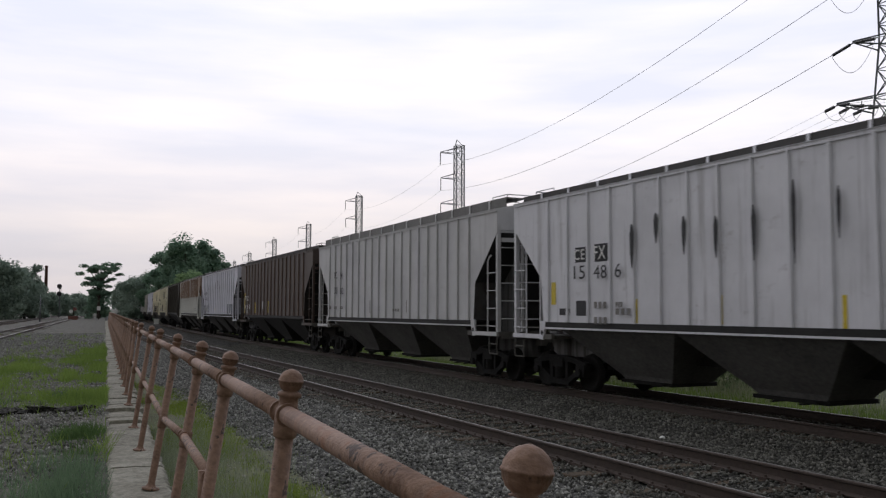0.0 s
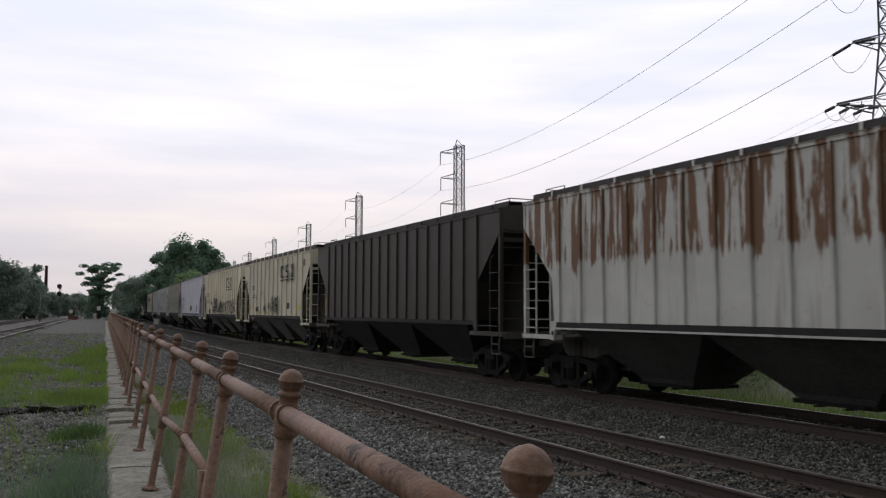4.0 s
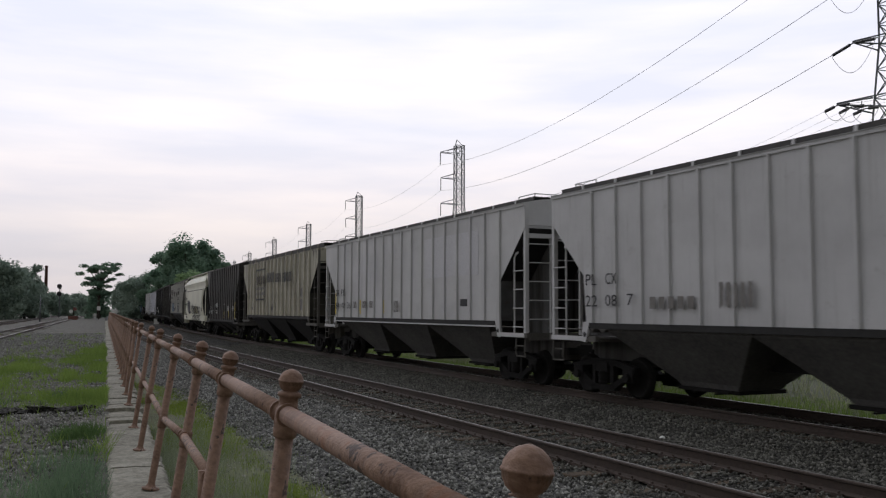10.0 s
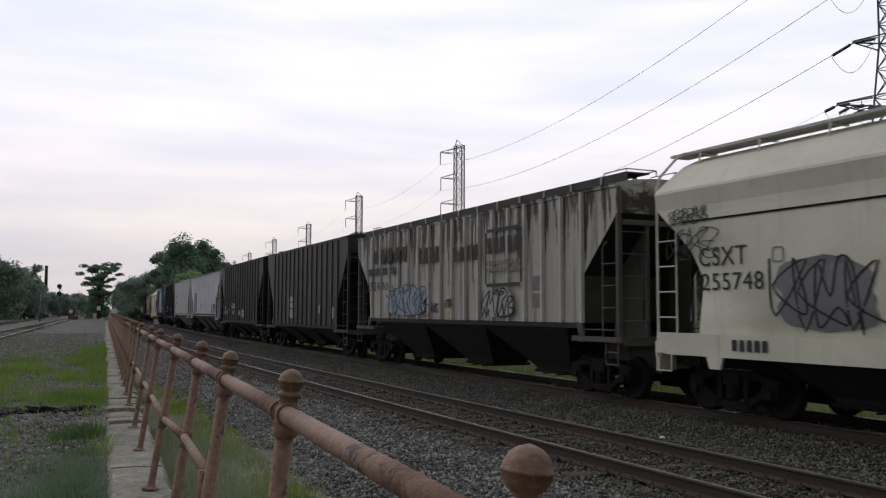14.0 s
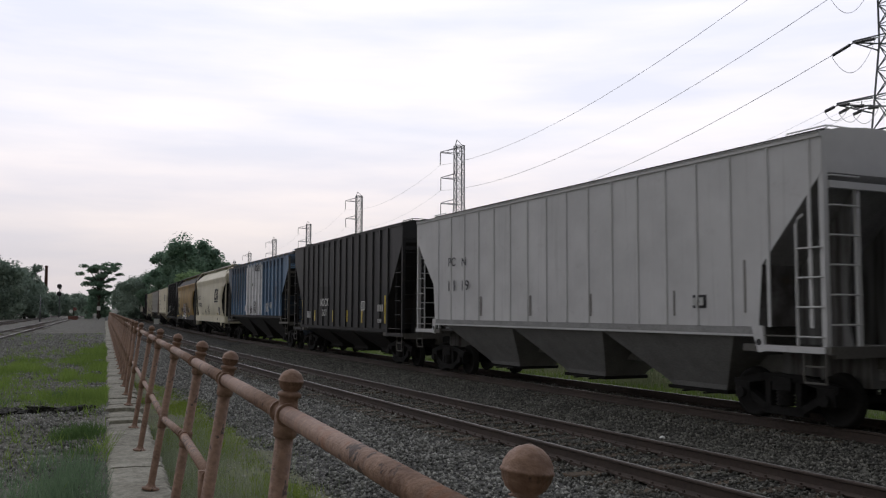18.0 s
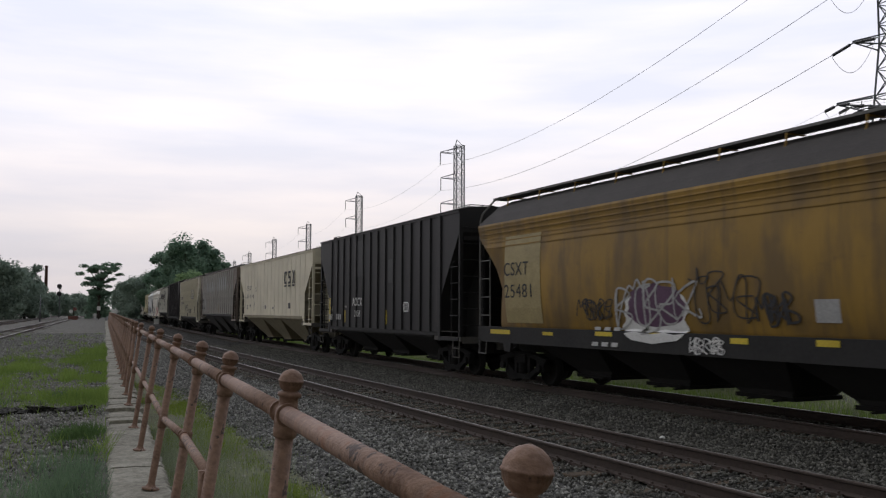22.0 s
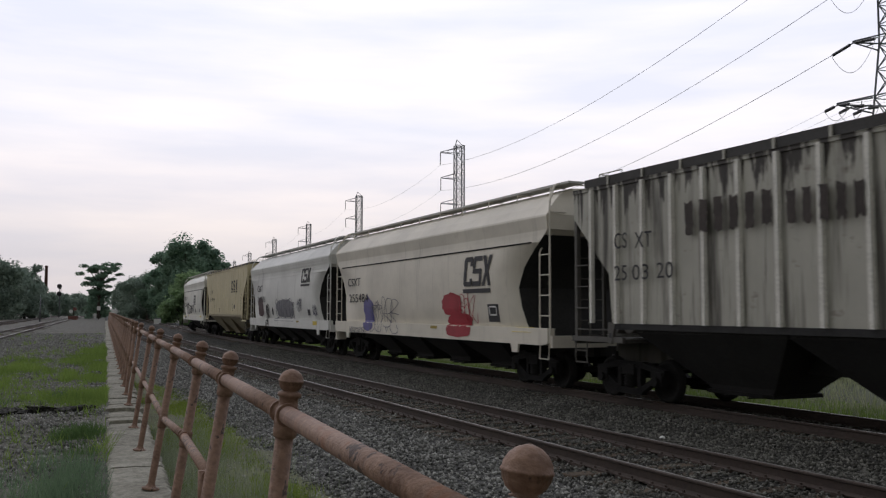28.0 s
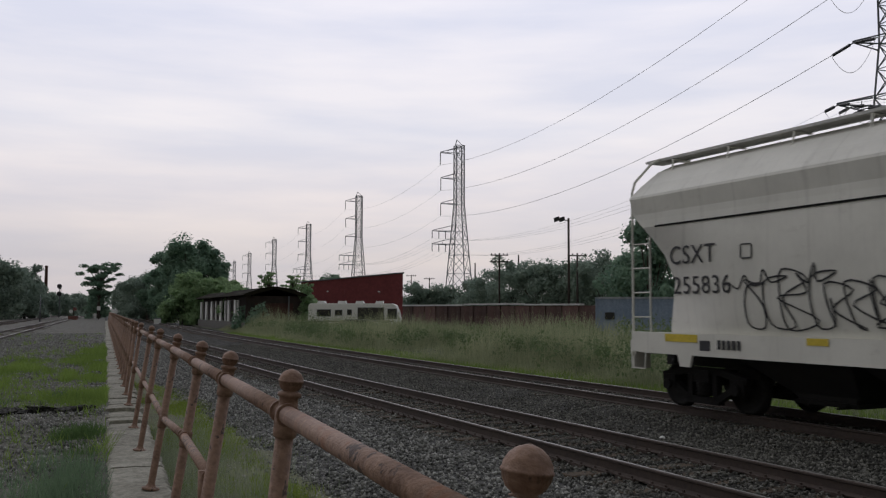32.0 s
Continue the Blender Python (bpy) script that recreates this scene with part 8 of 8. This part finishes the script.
def marks_20():
    word(20, 2.49, 2.02, 1.16, 0.31, 'AOCX', 'white')
    word(20, 2.23, 1.62, 0.64, 0.26, '2127', 'white')
    panel(20, 5.5, 1.36, 0.16, 0.98, 'yellow')
    panel(20, 3.56, 1.39, 0.14, 0.46, 'yellow')
    panel(20, 0.99, 1.36, 0.14, 0.49, 'yellow')
    panel(20, -0.86, 1.4, 0.11, 0.45, 'yellow')
    panel(20, -2.56, 1.39, 0.11, 0.46, 'yellow')
    panel(20, -4.95, 1.4, 0.11, 0.95, 'yellow')
    panel(20, 2.69, 2.83, 1.45, 1.60, 'sootpatch')
    bars(20, -4.43, 1.81, 0.52, 0.23, 3, 'pale')
    bars(20, -4.45, 1.42, 0.36, 0.13, 3, 'pale')
    bars(20, 4.46, 1.52, 0.51, 0.29, 3, 'pale')
    frame_line(20, -2.69, 1.84, 0.43, 0.33, 'white')
    bars(20, -2.77, 1.9, 0.27, 0.21, 3, 'pale')


def marks_21():
    panel(21, 2.38, 1.59, 4.37, 2.72, 'oldwhite')
    frame_line(21, -4.35, 1.94, 0.41, 0.3, 'white')
    bars(21, -4.41, 2.0, 0.28, 0.17, 2, 'pale')
    panel(21, -5.1, 2.39, 0.3, 0.65, 'bluedark')
    scrawl(21, 0.62, 1.68, 0.47, 0.4, 3, 0.06, 'black')
    scrawl(21, -0.4, 1.71, 0.51, 0.63, 3, 0.07, 'black')
    panel(21, 0.64, 3.2, 0.7, 0.21, 'ink')
    spray(21, 2.25, 1.77, 0.78, 0.39, 'palegrey')
    scrawl(21, -3.47, 1.74, 0.54, 0.52, 3, 0.06, 'palegrey')
    panel(21, 0.52, 4.07, 0.54, 0.23, 'ink')
    scrawl(21, -0.44, 3.97, 1.31, 0.36, 4, 0.06, 'ink')


def marks_22():
    company_shape(22, -2.71, 2.57, 1.76, 0.75, 'joined', 'ink')
    word(22, 5.97, 2.67, 1.31, 0.29, 'CSXT', 'ink')
    word(22, 5.85, 2.11, 1.92, 0.33, '254026', 'ink')
    frame_line(22, 2.89, 2.5, 0.32, 0.32, 'faint')
    diamond(22, 2.12, 1.51, 0.42, 0.44, 'ink')
    panel(22, -4.39, 1.55, 0.64, 0.51, 'ink')
    frame_line(22, -4.46, 1.63, 0.43, 0.33, 'white')
    panel(22, -3.72, 1.53, 0.42, 0.11, 'dullyellow')
    scrawl(22, 0.63, 1.52, 0.8, 0.72, 2, 0.03, 'faint')
    panel(22, 3.98, 1.53, 0.37, 0.09, 'ink')
    panel(22, -4.19, 1.18, 0.3, 0.13, 'ink')


def marks_23():
    panel(23, 6.02, 1.54, 1.69, 2.17, 'goldpale')
    word(23, 6.02, 2.71, 1.16, 0.33, 'CSXT', 'ink')
    word(23, 6.02, 2.16, 1.29, 0.33, '25481', 'ink')
    spray(23, 1.27, 1.21, 2.01, 1.02, 'white')
    spray(23, 1.08, 1.53, 1.7, 0.82, 'purple')
    scrawl(23, 1.36, 1.46, 2.18, 1.0, 5, 0.08, 'pale')
    scrawl(23, -0.89, 1.59, 1.43, 0.99, 6, 0.05, 'ink')
    scrawl(23, -2.44, 1.63, 0.76, 0.49, 4, 0.08, 'ink')
    scrawl(23, 2.78, 1.62, 1.17, 0.47, 4, 0.05, 'ink')
    bars(23, 2.26, 1.1, 0.89, 0.4, 3, 'pale')
    scrawl(23, -0.8, 1.07, 0.85, 0.29, 4, 0.04, 'white')
    panel(23, 6.76, 1.25, 0.99, 0.11, 'yellow')
    panel(23, 4.24, 1.27, 0.44, 0.08, 'yellow')
    panel(23, 2.15, 1.31, 0.59, 0.09, 'yellow')
    panel(23, 0.39, 1.32, 0.42, 0.1, 'yellow')
    panel(23, -1.79, 1.28, 0.41, 0.1, 'yellow')
    panel(23, -3.6, 1.3, 0.43, 0.1, 'yellow')
    panel(23, -3.56, 1.66, 0.46, 0.36, 'pale')


def marks_24():
    word(24, 2.53, 2.01, 1.07, 0.3, 'AOCX', 'white')
    word(24, 2.29, 1.61, 0.62, 0.24, '2158', 'white')
    panel(24, 5.57, 1.35, 0.13, 1.0, 'yellow')
    panel(24, 3.63, 1.39, 0.09, 0.46, 'yellow')
    panel(24, -0.77, 1.38, 0.11, 0.47, 'yellow')
    panel(24, 2.59, 3.09, 1.23, 1.32, 'sootpatch')
    bars(24, 5.44, 1.47, 0.47, 0.22, 3, 'pale')
    bars(24, 4.45, 1.49, 0.53, 0.21, 3, 'pale')
    bars(24, 3.39, 1.95, 0.17, 0.07, 3, 'pale')
    frame_line(24, -2.51, 1.8, 0.48, 0.31, 'white')
    bars(24, -2.58, 1.86, 0.37, 0.19, 3, 'pale')
    panel(24, -0.97, 2.77, 0.61, 0.79, 'sootpatch')
    panel(24, 5.37, 1.79, 0.19, 0.2, 'pale')


def marks_25():
    company_shape(25, -2.95, 3.11, 2.01, 0.6, 'spaced', 'ink')
    word(25, 6.06, 2.97, 0.45, 0.25, 'CS', 'ink')
    word(25, 5.34, 2.96, 0.48, 0.25, 'XT', 'ink')
    word(25, 6.07, 2.53, 0.45, 0.22, '25', 'ink')
    word(25, 5.26, 2.53, 0.39, 0.21, '41', 'ink')
    word(25, 4.48, 2.51, 0.4, 0.22, '46', 'ink')
    panel(25, 4.14, 1.8, 0.07, 0.5, 'ink')
    panel(25, 1.74, 1.8, 0.06, 0.49, 'ink')
    panel(25, -0.83, 1.81, 0.04, 0.48, 'ink')
    panel(25, 6.73, 1.85, 0.09, 0.95, 'ink')
    panel(25, -3.73, 1.93, 0.47, 0.26, 'ink')
    frame_line(25, 3.66, 2.86, 0.2, 0.27, 'faint')
    bars(25, 5.97, 2.06, 0.26, 0.09, 3, 'faint')
    bars(25, 5.23, 2.05, 0.28, 0.12, 3, 'faint')
    bars(25, 5.97, 1.91, 0.26, 0.1, 3, 'faint')
    bars(25, 1.31, 1.9, 0.29, 0.21, 3, 'faint')
    bars(25, -0.49, 1.91, 0.24, 0.1, 3, 'faint')


def marks_26():
    panel(26, 5.47, 3.17, 4.75, 0.72, 'repaint')
    panel(26, -0.17, 3.21, 4.1, 0.87, 'repaint')
    panel(26, 6.89, 1.86, 2.07, 0.86, 'repaint')
    word(26, 6.72, 2.42, 0.37, 0.29, 'CE', 'ink')
    word(26, 6.12, 2.43, 0.44, 0.27, 'FX', 'ink')
    word(26, 6.75, 1.91, 0.44, 0.28, '30', 'ink')
    word(26, 6.08, 1.92, 0.35, 0.27, '10', 'ink')
    word(26, 5.43, 1.92, 0.45, 0.27, '33', 'ink')
    panel(26, 1.75, 1.71, 0.14, 0.54, 'dullyellow')
    panel(26, -0.89, 1.71, 0.1, 0.52, 'dullyellow')
    panel(26, -4.42, 1.9, 0.5, 0.38, 'pale')


def marks_27():
    company_shape(27, -2.67, 2.93, 2.28, 0.59, 'spaced', 'faint')
    diamond(27, 0.17, 1.22, 0.5, 0.51, 'ink')
    bars(27, 5.58, 2.83, 1.43, 0.23, 4, 'faint')
    bars(27, 5.57, 2.39, 2.21, 0.21, 6, 'faint')
    panel(27, -3.46, 1.37, 0.38, 0.25, 'ink')
    panel(27, -6.59, 3.76, 0.22, 0.31, 'brown')
    scrawl(27, 1.9, 1.71, 2.23, 0.64, 6, 0.03, 'faint')
    scrawl(27, -0.91, 1.6, 2.18, 0.38, 6, 0.03, 'faint')
    scrawl(27, -5.19, 1.59, 0.58, 0.53, 3, 0.04, 'ink')
    panel(27, 7.37, 3.77, 0.24, 0.33, 'brown')


def marks_28():
    panel(28, 2.47, 1.73, 1.17, 0.62, 'pale')
    panel(28, -2.92, 1.91, 0.42, 0.34, 'pale')


def marks_29():
    frame_line(29, -2.99, 2.44, 1.98, 1.7, 'ink')
    bars(29, -3.45, 3.33, 1.38, 0.53, 3, 'ink')
    bars(29, -3.13, 3.01, 1.69, 0.14, 9, 'faint')
    bars(29, -3.13, 2.8, 1.5, 0.13, 8, 'faint')
    bars(29, 3.84, 3.25, 2.07, 0.68, 6, 'ink')
    bars(29, 1.48, 3.22, 1.46, 0.65, 5, 'ink')
    bars(29, -0.32, 3.21, 2.3, 0.61, 6, 'ink')
    diamond(29, -0.33, 1.75, 0.48, 0.44, 'ink')
    word(29, 5.95, 3.1, 0.4, 0.32, 'CS', 'ink')
    word(29, 5.3, 3.08, 0.52, 0.31, 'XT', 'ink')
    word(29, 5.96, 2.45, 0.4, 0.31, '25', 'ink')
    word(29, 5.38, 2.45, 0.49, 0.3, '03', 'ink')
    word(29, 4.64, 2.46, 0.46, 0.3, '20', 'ink')
    panel(29, -5.25, 2.31, 0.35, 0.33, 'ink')
    panel(29, -5.24, 1.9, 0.35, 0.36, 'ink')
    panel(29, -6.98, 1.72, 0.11, 0.84, 'dullyellow')


def marks_30():
    company_shape(30, -4.01, 2.5, 1.73, 0.8, 'joined', 'ink')
    word(30, 5.86, 2.74, 1.35, 0.29, 'CSXT', 'ink')
    word(30, 5.74, 2.14, 2.04, 0.3, '255484', 'ink')
    spray(30, -2.55, 1.69, 1.31, 0.65, 'redspray')
    spray(30, -2.82, 1.1, 1.65, 0.68, 'redspray')
    scrawl(30, -3.53, 1.49, 1.0, 0.83, 4, 0.04, 'redspray')
    spray(30, 4.23, 1.11, 1.04, 1.19, 'violet')
    scrawl(30, 3.73, 1.08, 2.71, 1.19, 5, 0.04, 'slate')
    panel(30, -5.38, 1.55, 0.59, 0.46, 'ink')
    frame_line(30, -5.47, 1.71, 0.42, 0.25, 'white')
    panel(30, -6.72, 1.32, 0.9, 0.12, 'yellow')
    panel(30, -1.77, 1.31, 0.45, 0.08, 'dullyellow')
    scrawl(30, 5.66, 1.03, 1.76, 0.2, 4, 0.02, 'slate')


def marks_31():
    company_shape(31, -3.65, 3.07, 1.58, 0.64, 'joined', 'ink')
    word(31, 5.48, 2.83, 1.24, 0.33, 'CSXT', 'ink')
    word(31, 5.41, 2.28, 1.82, 0.28, '248233', 'ink')
    spray(31, 5.34, 1.51, 1.32, 0.94, 'darkred')
    scrawl(31, 3.41, 1.08, 0.64, 1.05, 2, 0.08, 'black')
    spray(31, 1.17, 1.5, 3.52, 0.83, 'silver')
    scrawl(31, 1.17, 1.49, 3.52, 0.89, 6, 0.06, 'slate')
    scrawl(31, -2.98, 1.84, 0.76, 0.53, 4, 0.05, 'slate')
    scrawl(31, -5.59, 1.61, 0.58, 0.47, 4, 0.05, 'slate')
    panel(31, -5.65, 1.21, 0.63, 0.17, 'yellow')
    panel(31, -2.85, 1.29, 0.44, 0.08, 'dullyellow')
    panel(31, -4.68, 1.62, 0.39, 0.26, 'ink')
    diamond(31, 2.2, 1.57, 0.4, 0.44, 'ink')
    bars(31, 1.55, 1.32, 3.89, 0.15, 14, 'silver')


def marks_32():
    company_shape(32, -2.83, 3.09, 2.04, 0.6, 'spaced', 'ink')
    word(32, 6.1, 3.01, 0.45, 0.23, 'CS', 'ink')
    word(32, 5.42, 3.01, 0.45, 0.23, 'XT', 'ink')
    word(32, 6.14, 2.48, 0.47, 0.25, '25', 'ink')
    word(32, 5.43, 2.48, 0.52, 0.24, '98', 'ink')
    word(32, 4.58, 2.48, 0.45, 0.23, '90', 'ink')
    panel(32, 4.26, 1.9, 0.14, 0.36, 'ink')
    panel(32, 2.05, 1.71, 0.11, 0.28, 'ink')
    panel(32, -3.25, 1.8, 0.07, 0.49, 'ink')
    panel(32, -6.11, 1.81, 0.06, 0.99, 'ink')
    panel(32, -3.68, 1.94, 0.37, 0.25, 'ink')


def marks_33():
    word(33, 6.25, 2.7, 1.17, 0.34, 'CSXT', 'ink')
    word(33, 6.18, 2.15, 1.44, 0.32, '255836', 'ink')
    frame_line(33, 4.49, 2.72, 0.27, 0.26, 'ink')
    scrawl(33, 4.62, 1.53, 1.9, 1.0, 7, 0.055, 'black')
    scrawl(33, 2.69, 1.53, 1.56, 0.84, 5, 0.055, 'black')
    company_shape(33, -0.76, 2.45, 1.42, 0.61, 'joined', 'ink')
    diamond(33, -1.68, 1.52, 0.47, 0.49, 'ink')
    panel(33, -4.17, 1.69, 0.38, 0.28, 'ink')
    scrawl(33, 1.47, 1.6, 2.29, 0.7, 5, 0.04, 'slate')
    panel(33, -5.19, 1.3, 0.85, 0.12, 'yellow')
    panel(33, 6.44, 1.27, 0.86, 0.14, 'yellow')
    panel(33, 3.15, 1.31, 0.41, 0.11, 'yellow')
    panel(33, 5.52, 1.13, 0.26, 0.18, 'ink')
    bars(33, 5.07, 1.17, 0.54, 0.16, 5, 'ink')


for job in (marks_0, marks_1, marks_2, marks_3, marks_4, marks_5, marks_6, marks_7, marks_8, marks_9, marks_10, marks_11, marks_12, marks_13, marks_14, marks_15, marks_16, marks_17, marks_18, marks_19, marks_20, marks_21, marks_22, marks_23, marks_24, marks_25, marks_26, marks_27, marks_28, marks_29, marks_30, marks_31, marks_32, marks_33):
    job()


# ---- movement ----
def car_pose(i, t):
    """Both bogies of car i ride on the line."""
    mid = SPECS[i]["middle"] - SPEED * t
    a, b = (Vector(rail_line(mid + d, TRAIN_TRACK)[:2]) for d in (-5.7, 5.7))
    c, d = (a + b) / 2, b - a
    return pose(c.x, c.y, 0.0, 0, 0, math.degrees(math.atan2(d.y, d.x)))


def motions():
    for i, car in enumerate(TRAIN):
        walk(car, [(t, car_pose(i, t)) for t in range(33)])


motions()
